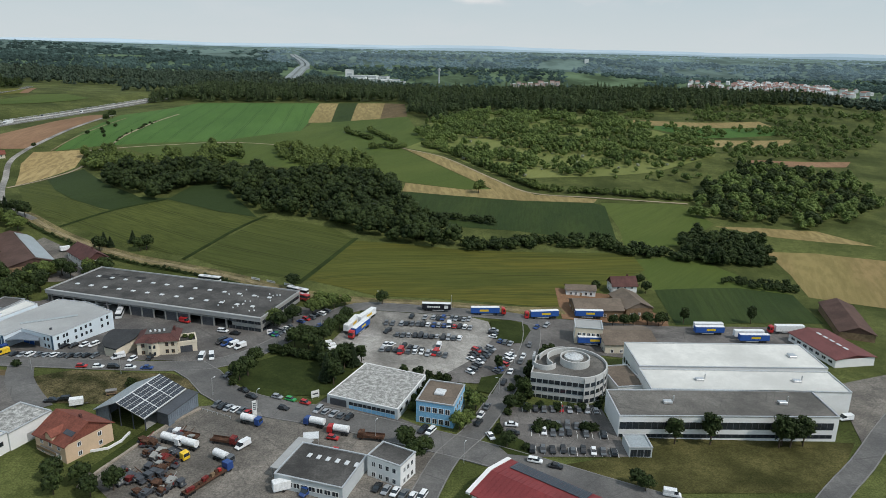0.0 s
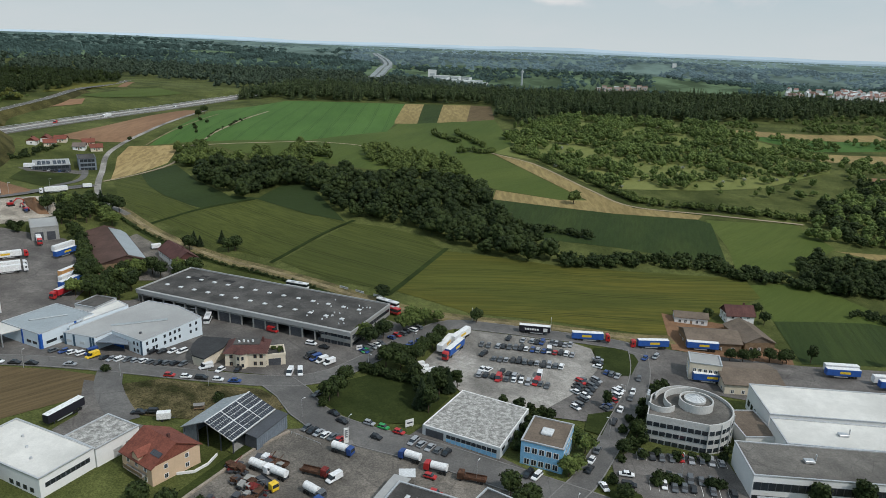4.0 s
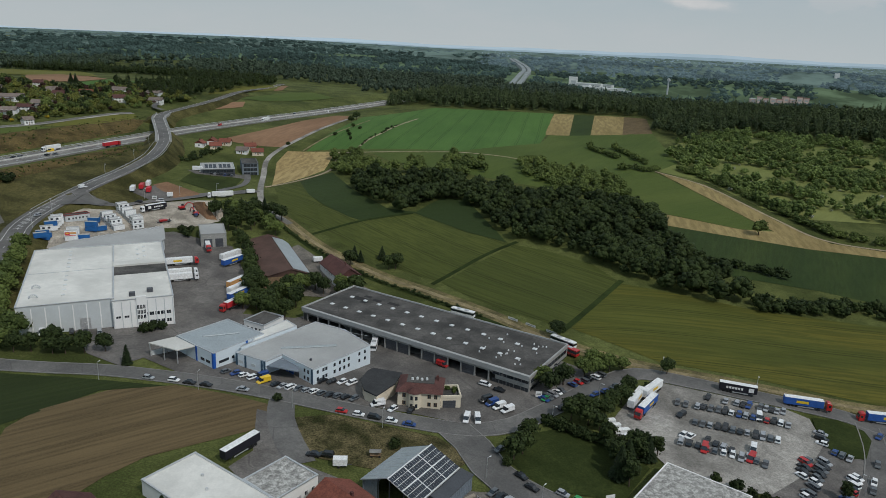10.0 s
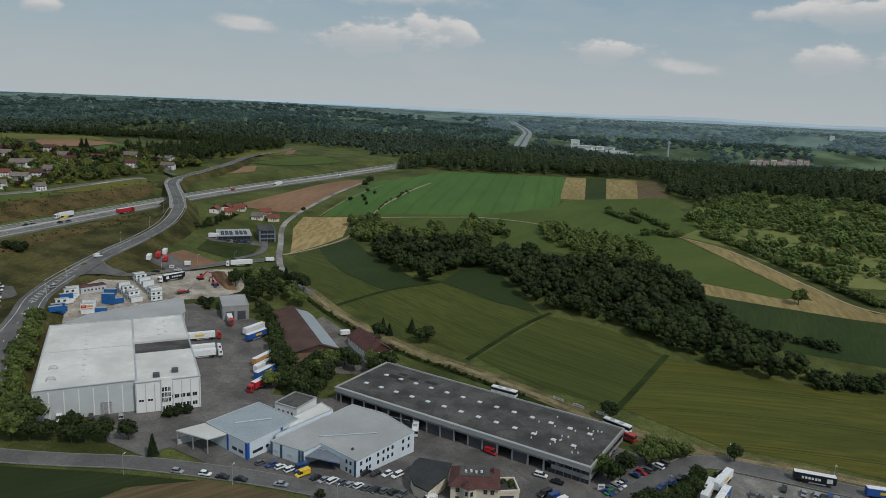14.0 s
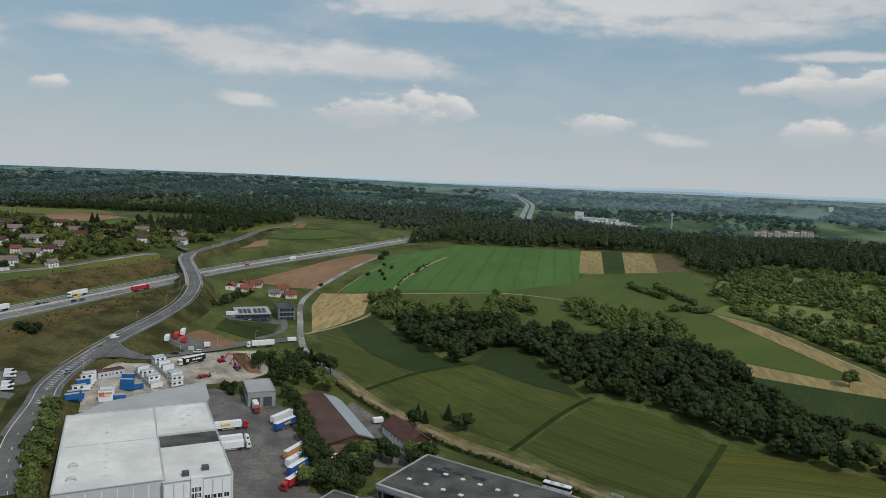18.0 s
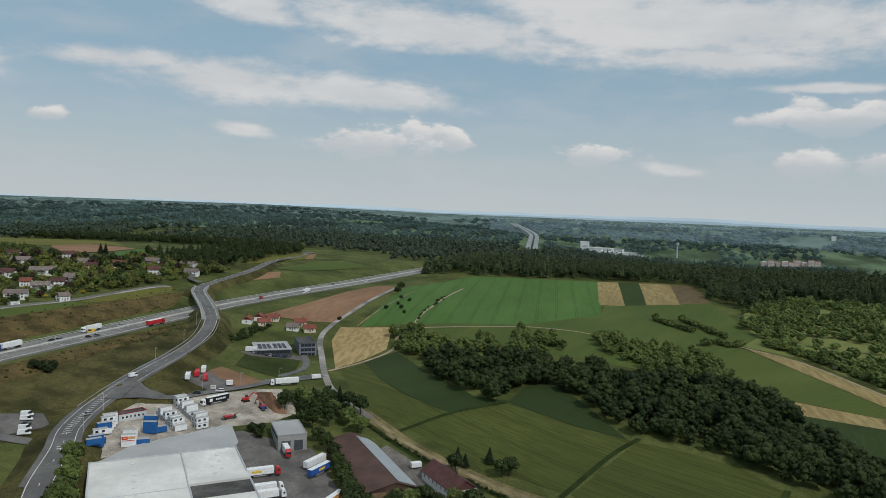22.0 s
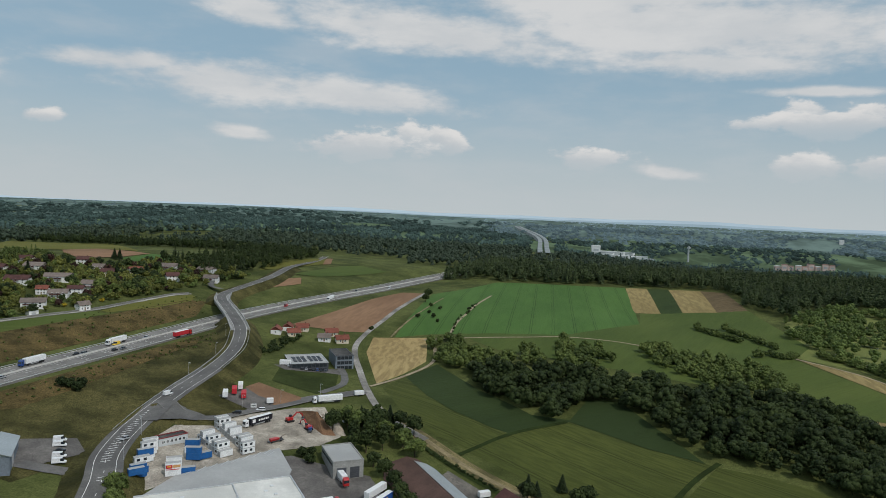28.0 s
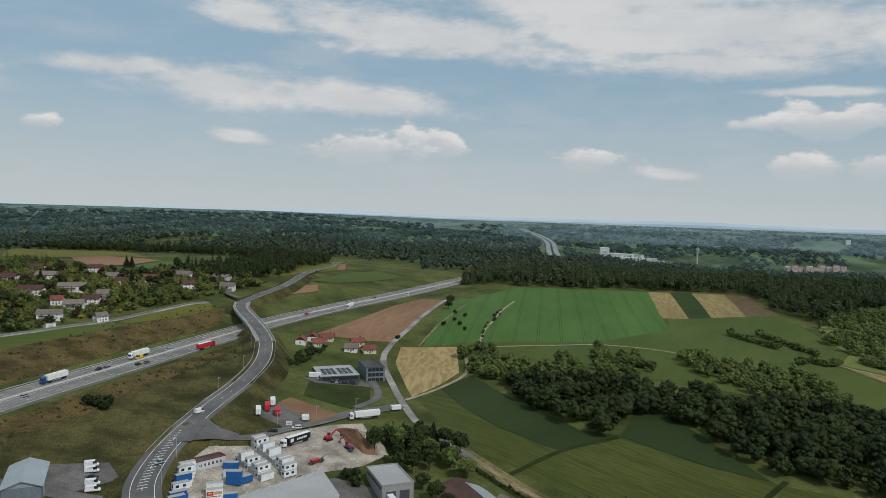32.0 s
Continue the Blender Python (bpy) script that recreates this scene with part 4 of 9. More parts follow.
def gate(parent, side, L, W, u, w, h, material="alu", slats=5, z=0.05):
    def make():
        line = [(0.02, h), (0.02, 0.0)]
        for k in range(slats):
            z0, z1 = h * k / slats, h * (k + 1) / slats
            line += [(-0.03, z0), (-0.09, z0 + 0.05), (-0.09, z1 - 0.05), (-0.03, z1 - 0.001)]
        return prism(line, w, "x", -w / 2)

    g = new("gate", shared(("gate", w, h, material, slats), make, M[material]))
    g.parent, g.matrix_basis = parent, side_pose(side, L, W, u, z)
    return g


def walls(b, L, W, h, material, t=0.3, below=4.0, sides="snew"):
    """Four walls that butt at the corners and reach into the sloping ground."""
    if "s" in sides:
        part("wall", slab(-L / 2, L / 2, -W / 2, -W / 2 + t, -below, h), M[material], b)
    if "n" in sides:
        part("wall", slab(-L / 2, L / 2, W / 2 - t, W / 2, -below, h), M[material], b)
    if "w" in sides:
        part("wall", slab(-L / 2, -L / 2 + t, -W / 2 + t, W / 2 - t, -below, h), M[material], b)
    if "e" in sides:
        part("wall", slab(L / 2 - t, L / 2, -W / 2 + t, W / 2 - t, -below, h), M[material], b)


def flat_building(name, label, x, y, turn, L, W, h, wall="white_wall", roof="light_roof", edge="alu", z=None, category="building", parapet=0.35, over=0.15):
    b = thing(name, x, y, turn, z, label, category)
    walls(b, L, W, h, wall)
    part("roof", slab(-L / 2 + 0.32, L / 2 - 0.32, -W / 2 + 0.32, W / 2 - 0.32, h - 0.3, h - 0.02), M[roof], b)
    rim = bmesh.new()
    o, p = over, 0.35
    box(rim, -L / 2 - o, L / 2 + o, -W / 2 - o, -W / 2 + p, h + 0.004, h + parapet)
    box(rim, -L / 2 - o, L / 2 + o, W / 2 - p, W / 2 + o, h + 0.004, h + parapet)
    box(rim, -L / 2 - o, -L / 2 + p, -W / 2 + p, W / 2 - p, h + 0.004, h + parapet)
    box(rim, L / 2 - p, L / 2 + o, -W / 2 + p, W / 2 - p, h + 0.004, h + parapet)
    part("parapet", rim, M[edge], b)
    return b


def row_of_windows(b, side, L, W, z, w, h, n, lo=None, hi=None, frame_mat="white_wall", bars=1):
    span = L if side in "sn" else W
    lo, hi = 1.0 if lo is None else lo, span - 1.0 if hi is None else hi
    for k in range(n):
        window(b, side, L, W, lo + (hi - lo) * (k + 0.5) / n, z, w, h, frame_mat, bars=bars)


def gable_roof(b, L, W, h, rise, material, over=0.6, thick=0.25, ridge=0.0, solar=None):
    """Two pitched slopes along x; ridge: how far the ridge lies off the middle."""
    for s in (-1, 1):
        y_e, y_r = s * (W / 2 + over), ridge
        run = abs(y_e - y_r)
        drop = over * rise / max(0.1, run - over)
        bm = prism([(y_e, h - drop), (y_r, h + rise), (y_r, h + rise + thick), (y_e, h - drop + thick)], L + 2 * over, "x", -L / 2 - over)
        part("roof_slope", bm, M[material], b)
    for s in (-1, 1):
        x0 = -L / 2 if s < 0 else L / 2 - 0.3
        part("gable", prism([(-W / 2, h), (W / 2, h), (ridge, h + rise)], 0.3, "x", x0), b.children[0].data.materials[0], b)


def house(name, label, x, y, turn, L, W, h, rise, wall="white_wall", roof="tile_red", z=None, floors=2, chimney=True, n=3, category="house"):
    b = thing(name, x, y, turn, z, label, category)
    walls(b, L, W, h, wall)
    gable_roof(b, L, W, h, rise, roof)
    if chimney:
        part("chimney", slab(L * 0.18, L * 0.18 + 0.8, 0.4, 1.1, h + rise * 0.5, h + rise + 1.0, bevel=0.03), M["tile_dark"], b)
    for f in range(floors):
        zf = 0.9 + f * (h / floors)
        row_of_windows(b, "s", L, W, zf, 1.2, 1.3, n)
        for side in "ew":
            row_of_windows(b, side, L, W, zf, 1.2, 1.3, max(1, n - 1))
    part("door", slab(-0.5, 0.5, -W / 2 - 0.06, -W / 2 + 0.02, 0.05, 2.1), M["timber"], b)
    return b


# ---- the large buildings ----
def depot_hall():
    L, W, h = 113.0, 36.0, 7.5
    b = thing("bus_depot", -127, 313, -15.5, 4.8, "long grey bus depot with dark felt roof and open bays", "depot")
    walls(b, L, W, h, "concrete", sides="new")
    part("roof", slab(-L / 2 + 0.32, L / 2 - 0.32, -W / 2 + 0.32, W / 2 - 0.32, h - 0.3, h - 0.02), M["felt_roof"], b)
    for x0, x1, y0, y1 in ((-L / 2 - 0.15, L / 2 + 0.15, -W / 2 - 0.95, -W / 2 + 0.35), (-L / 2 - 0.15, L / 2 + 0.15, W / 2 - 0.35, W / 2 + 0.15), (-L / 2 - 0.15, -L / 2 + 0.35, -W / 2 + 0.35, W / 2 - 0.35), (L / 2 - 0.35, L / 2 + 0.15, -W / 2 + 0.35, W / 2 - 0.35)):
        part("parapet", slab(x0, x1, y0, y1, h + 0.004, h + 0.6), M["light_roof"], b)
    part("lintel", slab(-L / 2, L / 2, -W / 2, -W / 2 + 0.3, 5.0, h), M["concrete"], b)
    part("wall", slab(-L / 2 + 98.6, L / 2, -W / 2, -W / 2 + 0.3, -4, 4.99), M["concrete"], b)
    part("floor", slab(-L / 2 + 0.3, L / 2 - 0.3, -W / 2 + 0.1, W / 2 - 0.3, -1, 0.8), M["concrete"], b)
    part("partition", slab(-L / 2 + 0.3, L / 2 - 0.3, -2, -1.7, 0.8, h - 0.31), M["grey_wall"], b)
    for k in range(16):
        u = 6 + 6.2 * k
        part("pillar", slab(-L / 2 + u - 3.4, -L / 2 + u - 2.8, -W / 2 - 0.35, -W / 2 + 0.25, -3, h - 1.3), M["concrete"], b)
        if k in (7, 8, 10, 11, 13):
            gate(b, "s", L, W, u, 5.5, 4.4, "dark_steel", 6, z=0.6)
    part("fascia", slab(-L / 2, L / 2, -W / 2 - 0.9, -W / 2 - 0.36, h - 1.3, h), M["light_roof"], b)
    for z in (1.2, 4.6):
        row_of_windows(b, "e", L, W, z, 2.9, 1.5, 11, frame_mat="dark_steel")
        for k in range(5):
            window(b, "s", L, W, L - 1.8 - 3.1 * k, z, 2.8, 1.5, "dark_steel")
    rnd = random.Random(4)
    for i in range(13):
        for j in range(2):
            x, y = -50 + i * 7.9 + j * 1.5, -7.5 + j * 12.5
            part("skylight", slab(x, x + 1.9, y, y + 1.7, h - 0.02, h + 0.4, bevel=0.12), M["skylight"], b)
    for x, y in ((-44, 10), (-38, 8.5), (-41, 3), (-47, 5), (-30, 9.5)):
        part("roof_patch", slab(x, x + rnd.uniform(3, 7), y, y + rnd.uniform(2, 4), h - 0.02, h + 0.02), M["void"], b, "dark repaired felt patch")
    for k in range(20):
        bm = bmesh.new()
        rod(bm, rnd.uniform(26, 52), rnd.uniform(-13, 14), h - 0.02, h + 0.5, 0.36, 0.26)
        part("roof_vent", bm, M["skylight"], b)
    return b


depot_hall()


def white_works():
    b = flat_building("warehouse", "large white warehouse with pale ribbed walls and flat roof", -287, 283, 41, 35, 80, 12, "pale_wall", "white_roof", "alu", z=11.5, category="warehouse")
    for k in range(8):
        part("rib", slab(-17.3 + k * 4.9, -16.9 + k * 4.9, -40.2, -39.98, 0, 11), M["white_wall"], b)
    gate(b, "s", 35, 80, 24, 4, 5, "alu")
    for k in range(11):
        part("skylight", slab(-2, -0.6, -30 + k * 6.3, -28.9 + k * 6.3, 11.98, 12.4, bevel=0.1), M["skylight"], b)
    part("seam", slab(-17, 17, 2, 2.4, 11.98, 12.12), M["alu"], b)
    for y in (-18, -30):
        bm = bmesh.new()
        for a in range(7):
            t = math.pi * a / 6
            box(bm, -12 + 1.5 * math.cos(t) - 0.25, -12 + 1.5 * math.cos(t) + 0.25, y - 0.4, y + 0.4, 12.0 + 1.3 * math.sin(t), 12.4 + 1.3 * math.sin(t))
        part("roof_duct", bm, M["alu"], b)
    c = flat_building("warehouse", "white warehouse wing with office front and loading docks", -265.3, 301.5, 41, 23.5, 84, 12.6, "white_wall", "white_roof", "alu", z=10.5, category="warehouse")
    part("recess_roof", slab(-10.8, 11.2, -8, 4, 12.58, 12.7), M["felt_roof"], c, "dark felt roof strip")
    part("upstand", slab(-11.4, 11.4, 4, 10, 12.58, 13.6), M["white_roof"], c)
    for z, n in ((5.0, 5), (1.4, 5)):
        for k in range(n):
            window(c, "s", 23.5, 84, 12.5 + k * 2.2, z, 1.9, 1.5)
    for k in range(2):
        window(c, "s", 23.5, 84, 2.0 + 3.2 * k, 5.0, 1.9, 0.9)
    part("stair_tower", slab(-2.6, 1.2, -42.9, -41.98, -1, 14), M["white_wall"], c)
    for z in (1.0, 4.2, 6.4, 8.6):
        for k in range(3):
            window(c, "s", 23.5, 85.8, 9.7 + k * 1.15, z, 1.0, 1.7)
    for k in range(8):
        part("rib", slab(-11.6 + k * 3.25, -11.3 + k * 3.25, -42.25, -41.98, 0, 12), M["pale_wall"], c)
    for k in range(6):
        gate(c, "e", 23.5, 84, 44 + 5.5 * k, 3.4, 4, "alu", z=0.9)
    for x, y in ((3, -34), (-4, -37)):
        part("roof_unit", slab(x - 1.2, x + 1.2, y - 1, y + 1, 12.58, 14.2, bevel=0.08), M["dark_steel"], c)
    for i in range(6):
        part("skylight", slab(-1 + i % 2 * 3, 0.4 + i % 2 * 3, 14 + i * 4, 15.2 + i * 4, 12.58, 13.0, bevel=0.1), M["skylight"], c)
    d = thing("lean_to", -306, 337, 0, 17.5, "grey sheet-metal lean-to hall behind the warehouse", "shed")
    plan = [(-20, -33), (-21, -11), (1, 33), (18.5, 11.5), (21, 4), (5, -11.5)]

    def plate(f, z0, z1):
        bm = bmesh.new()
        low, top = [bm.verts.new((x * f, y * f, z0)) for x, y in plan], [bm.verts.new((x * f, y * f, z1)) for x, y in plan]
        bm.faces.new(top), bm.faces.new(low[::-1])
        for k in range(6):
            bm.faces.new((low[k], low[(k + 1) % 6], top[(k + 1) % 6], top[k]))
        bmesh.ops.recalc_face_normals(bm, faces=bm.faces[:])
        return bm

    part("wall", plate(0.975, -3, 4.7), M["pale_wall"], d)
    part("roof", plate(1.0, 4.7, 5.1), M["light_roof"], d)
    for k in range(9):
        part("roof_rib", slab(-18 + 2.4 * k, -17.7 + 2.4 * k, -9 + 4.6 * k if k < 8 else 22, -3 + 4.6 * k if k < 8 else 28, 5.1, 5.2), M["alu"], d)


white_works()


def rim_wall(p, q, z0, z1, t=0.3):
    """A wall from p to q, t thick to the left of that way."""
    p, q = Vector(p), Vector(q)
    d = (q - p).normalized()
    n = Vector((-d.y, d.x)) * t
    bm = bmesh.new()
    low, top = [[bm.verts.new((v.x, v.y, z)) for v in (p, q, q + n - d * t * 0.9, p + n + d * t * 0.9)] for z in (z0, z1)]
    bm.faces.new(top), bm.faces.new(low[::-1])
    for k in range(4):
        bm.faces.new((low[k], low[(k + 1) % 4], top[(k + 1) % 4], top[k]))
    return bm


def rim_plate(rim, z0, z1, shrink=0.0):
    c = sum((Vector(v) for v in rim), Vector((0, 0))) / len(rim)
    pts = [Vector(v) + (c - Vector(v)).normalized() * shrink for v in rim]
    bm = bmesh.new()
    low, top = [[bm.verts.new((v.x, v.y, z)) for v in pts] for z in (z0, z1)]
    bm.faces.new(top), bm.faces.new(low[::-1])
    for k in range(len(pts)):
        bm.faces.new((low[k], low[(k + 1) % len(pts)], top[(k + 1) % len(pts)], top[k]))
    return bm


def hall_on(name, label, x, y, z, rim, h, wall, roof, edge, category="hall", parapet=0.3):
    """A flat hall on a many-cornered plan (counter-clockwise, in metres round x, y)."""
    b = thing(name, x, y, 0, z, label, category)
    for p, q in zip(rim, rim[1:] + rim[:1]):
        part("wall", rim_wall(p, q, -4, h), M[wall], b)
        part("roof_edge", rim_wall(p, q, h + 0.004, h + parapet, 0.4), M[edge], b)
    part("roof", rim_plate(rim, h - 0.25, h + 0.06, 0.45), M[roof], b)
    return b


def on_edge(b, name, p, q, u, z, w, h, material, proud=0.06):
    """A flat piece on the outside of the wall from p to q, u metres along it."""
    p, q = Vector(p), Vector(q)
    d = (q - p).normalized()
    at = p + d * u
    o = new(name, shared((name, w, h, material, proud), lambda: slab(-w / 2, w / 2, -proud, 0.02, 0, h), M[material]))
    o.parent, o.matrix_basis = b, pose(at.x, at.y, z, 0, 0, math.degrees(math.atan2(d.y, d.x)))
    return o


def seams_on(b, p, q, r, n, z, length, material="alu"):
    """Standing seams across a roof, from the line p-q along r."""
    for k in range(1, n):
        a = Vector(p).lerp(Vector(q), k / n)
        e = a + Vector(r).normalized() * length
        part("roof_seam", rim_wall(a, e, z, z + 0.08, 0.09), M[material], b)


def blue_halls():
    rim = [(-21, 4.7), (-6.8, 2.2), (-4.2, 9.7), (12.3, 2.5), (23.2, 30), (8, 40), (-7, 43)]
    b = hall_on("hall", "bluish-white metal hall with notched porch and grey roof", -164, 250, 8.4, rim, 6.1, "blue_white", "light_roof", "alu")
    for p, q, u in ((rim[0], rim[1], 0.6), (rim[0], rim[1], 4.8), (rim[0], rim[1], 12.6), (rim[0], rim[1], 13.9), (rim[2], rim[3], 17.4)):
        on_edge(b, "corner_panel", p, q, u, 0, 0.9, 6.1, "teal_trim", 0.1)
    for z in (1.1, 3.9):
        for u in (2.2, 5.0, 6.4, 10.5, 13.2, 15.5, 17.8, 23.5, 26.5):
            on_edge(b, "window", rim[3], rim[4], u, z, 1.0, 1.35, "glass", 0.05)
        for u in (13.2, 15.2):
            on_edge(b, "window", rim[2], rim[3], u, z - 0.2, 0.9, 1.4, "glass", 0.05)
    for u in (2.5, 8.5):
        on_edge(b, "panel_sign", rim[0], rim[1], u, 2.6, 2.2, 1.1, "pale_wall", 0.08)
    porch = bmesh.new()
    v = [porch.verts.new(c) for c in ((-6.5, 2.4, 4.4), (0.2, 0.6, 5.7), (6.6, 2.9, 4.3), (4.6, 6.0, 4.6), (-4.1, 9.4, 5.0), (-6.5, 2.4, 4.0), (0.2, 0.6, 5.3), (6.6, 2.9, 3.9), (4.6, 6.0, 4.2), (-4.1, 9.4, 4.6))]
    for f in ((0, 1, 4), (1, 3, 4), (1, 2, 3), (5, 9, 6), (6, 9, 8), (6, 8, 7), (0, 5, 6, 1), (1, 6, 7, 2), (2, 7, 8, 3), (3, 8, 9, 4), (4, 9, 5, 0)):
        porch.faces.new([v[k] for k in f])
    part("porch_roof", porch, M["grey_wall"], b, "dark gabled porch roof")
    for u in (2.2, 5.4, 8.6):
        on_edge(b, "gate", rim[2], rim[3], u, 0.1, 2.9, 3.8, "blue_trim" if u < 7 else "dark_steel", 0.1)
    for x, y in ((-2.5, 17), (6.5, 22)):
        bm = bmesh.new()
        box(bm, -0.8, 0.8, -5.5, 5.5, 0, 0.5, bevel=0.25)
        part("ridge_light", bm, M["metal_roof"], b, "long arched roof light").matrix_basis = pose(x, y, 6.1, 0, 0, -62)
    part("roof_vent", slab(7.5, 8.3, 9, 9.8, 6.1, 6.9, bevel=0.1), M["dark_steel"], b)
    seams_on(b, rim[0], rim[6], (33, -2.5), 13, 6.06, 27)
    rim = [(-12, -8.7), (-1.7, -12.4), (5.8, 10.5), (-15.5, 18), (-23.8, -4)]
    c = hall_on("hall", "white metal hall with blue corner panels and pale metal roof", -188, 260, 10.1, rim, 6.2, "blue_white", "metal_roof", "alu")
    for p, q, u in ((rim[0], rim[1], 0.5), (rim[0], rim[1], 10.5), (rim[1], rim[2], 0.5), (rim[1], rim[2], 15.5)):
        on_edge(c, "corner_panel", p, q, u, 0, 0.95, 6.2, "blue_trim", 0.1)
    for u in (4.2, 7.6):
        on_edge(c, "window", rim[0], rim[1], u, 1.6, 2.4, 1.1, "glass", 0.05)
    for u, w in ((4.6, 4.4), (8.8, 1.2)):
        on_edge(c, "window", rim[1], rim[2], u, 1.4, w, 1.1, "glass", 0.05)
    bm = bmesh.new()
    box(bm, -0.7, 0.7, -7, 7, 0, 0.5, bevel=0.25)
    part("ridge_light", bm, M["metal_roof"], c, "long arched roof light").matrix_basis = pose(-9, 3.5, 6.2, 0, 0, -52)
    seams_on(c, rim[0], rim[4], (7.5, 23), 9, 6.16, 21)
    d = thing("canopy", -209, 250, 0, 10.4, "white metal canopy on thin posts beside the hall", "canopy")
    roof = [(-8.6, -2.8), (5.2, -4.4), (9.0, 1.2), (-2.9, 5.7)]
    part("roof", rim_plate(roof, 5.5, 5.9), M["white_roof"], d)
    for x, y in roof[:2] + [(-1.5, -3.6), (-4.5, 2.0)]:
        part("post", slab(x * 0.95 - 0.16, x * 0.95 + 0.16, y * 0.92 - 0.16, y * 0.92 + 0.16, -2, 5.5), M["alu"], d)
    part("low_wall", rim_wall((-8.2, -2.2), (-3.5, 4.6), -2, 2.2), M["pale_wall"], d)
    hall_on("hall", "low link hall with bright white roof", -180, 272, 8.8, [(-4.6, -14.4), (5.3, 11.4), (-1.6, 15.5), (-5.8, 0.5), (-3, -9)], 7.0, "blue_white", "white_roof", "alu")
    e = flat_building("shed", "small white shed with dark flat roof", -195.4, 292.6, -11, 11, 12.6, 4.5, "white_wall", "felt_roof", "alu", z=7.9, category="shed")
    row_of_windows(e, "s", 11, 12.6, 1.2, 1.2, 1.4, 4)


blue_halls()


def cream_house():
    b = thing("inn", -113, 259.8, 12, 6.6, "cream rendered house with dark-red roof skirt and bay", "house")
    L, W, h = 15, 11.5, 6.0
    walls(b, L, W, h, "cream_wall")
    bm = bmesh.new()
    o = 0.8
    low = [bm.verts.new(v) for v in ((-L / 2 - o, -W / 2 - o, h), (L / 2 + o, -W / 2 - o, h), (L / 2 + o, W / 2 + o, h), (-L / 2 - o, W / 2 + o, h))]
    top = [bm.verts.new(v) for v in ((-5.2, -3.0, h + 2.0), (5.2, -3.0, h + 2.0), (5.2, 3.6, h + 2.0), (-5.2, 3.6, h + 2.0))]
    for i in range(4):
        bm.faces.new((low[i], low[(i + 1) % 4], top[(i + 1) % 4], top[i]))
    bm.faces.new(top)
    bm.faces.new(low[::-1])
    part("roof", bm, M["tile_dark"], b)
    part("roof_terrace", slab(-4.9, 4.9, -2.7, 3.3, h + 2.0, h + 2.2), M["felt_roof"], b)
    bm = bmesh.new()
    for k in range(4):
        rod(bm, -3 + 1.7 * k, -0.6 + 0.5 * (k % 2), h + 2.2, h + 2.9, 0.5, 0.4)
    part("roof_vent", bm, M["skylight"], b)
    for x in (-1.5,):
        bm = bmesh.new()
        rod(bm, x, -W / 2, -3, h + 0.4, 2.3, n=8)
        part("bay", bm, M["cream_wall"], b)
        bm = bmesh.new()
        rod(bm, x, -W / 2, h + 0.4, h + 1.9, 2.9, 0.6, n=8)
        part("bay_roof", bm, M["tile_dark"], b)
        for a in (-112, -68):
            for z in (1.0, 3.9):
                bm = bmesh.new()
                box(bm, -0.45, 0.45, -0.05, 0.05, 0, 1.4)
                w = part("window", bm, M["glass"], b)
                w.matrix_basis = pose(x + 2.2 * math.cos(radians(a)), -W / 2 + 2.2 * math.sin(radians(a)), z, 0, 0, a + 90)
    for z in (0.9, 3.9):
        row_of_windows(b, "s", L, W, z, 1.1, 1.4, 2, 10, 14.5, "timber")
        row_of_windows(b, "s", L, W, z, 1.1, 1.4, 1, 1, 3.5, "timber")
        row_of_windows(b, "e", L, W, z, 1.1, 1.4, 2, 0.5, 5, frame_mat="timber")
        row_of_windows(b, "w", L, W, z, 1.1, 1.4, 3, frame_mat="timber")
    part("chimney", slab(5.4, 6.2, 1, 1.8, h + 0.5, h + 3.4), M["tile_dark"], b)
    c = flat_building("garage_wing", "cream rendered wing with roof terrace and garage", -103.2, 262.2, 24, 7.5, 8, 4.0, "cream_wall", "felt_roof", "cream_wall", z=6.2, category="house", parapet=1.0)
    gate(c, "s", 7.5, 8, 3.4, 4.6, 3, "dark_steel")
    row_of_windows(c, "e", 7.5, 8, 1.2, 1.5, 1.7, 2, 0.6, 7.2, "timber")
    for x, y in ((-104.5, 264), (-102, 264.6), (-101.4, 262.5)):
        ROOF_BUSHES.append((x, y, 10.1))
    d = thing("pavilion", -128.2, 257.5, 0, 7.2, "low hall with dark grey curved roof and cream wall", "hall")
    rim = [(-6.2, 9.6), (-7.2, 6.5), (-7.0, 2), (-5.6, -2.6), (-2.6, -7.4), (3.0, -9.7), (4.4, -4.5), (5.9, 1.2), (5.4, 10.0)]

    def plate(f, z0, z1):
        bm = bmesh.new()
        n = len(rim)
        low, top = [bm.verts.new((x * f, y * f, z0)) for x, y in rim], [bm.verts.new((x * f, y * f, z1)) for x, y in rim]
        bm.faces.new(top[::-1]), bm.faces.new(low)
        for k in range(n):
            bm.faces.new((low[k], top[k], top[(k + 1) % n], low[(k + 1) % n]))
        bmesh.ops.recalc_face_normals(bm, faces=bm.faces[:])
        return bm

    part("wall", plate(0.93, -3, 4.3), M["cream_wall"], d)
    part("roof", plate(1.0, 4.3, 4.8), M["slate"], d)


ROOF_BUSHES = []

cream_house()


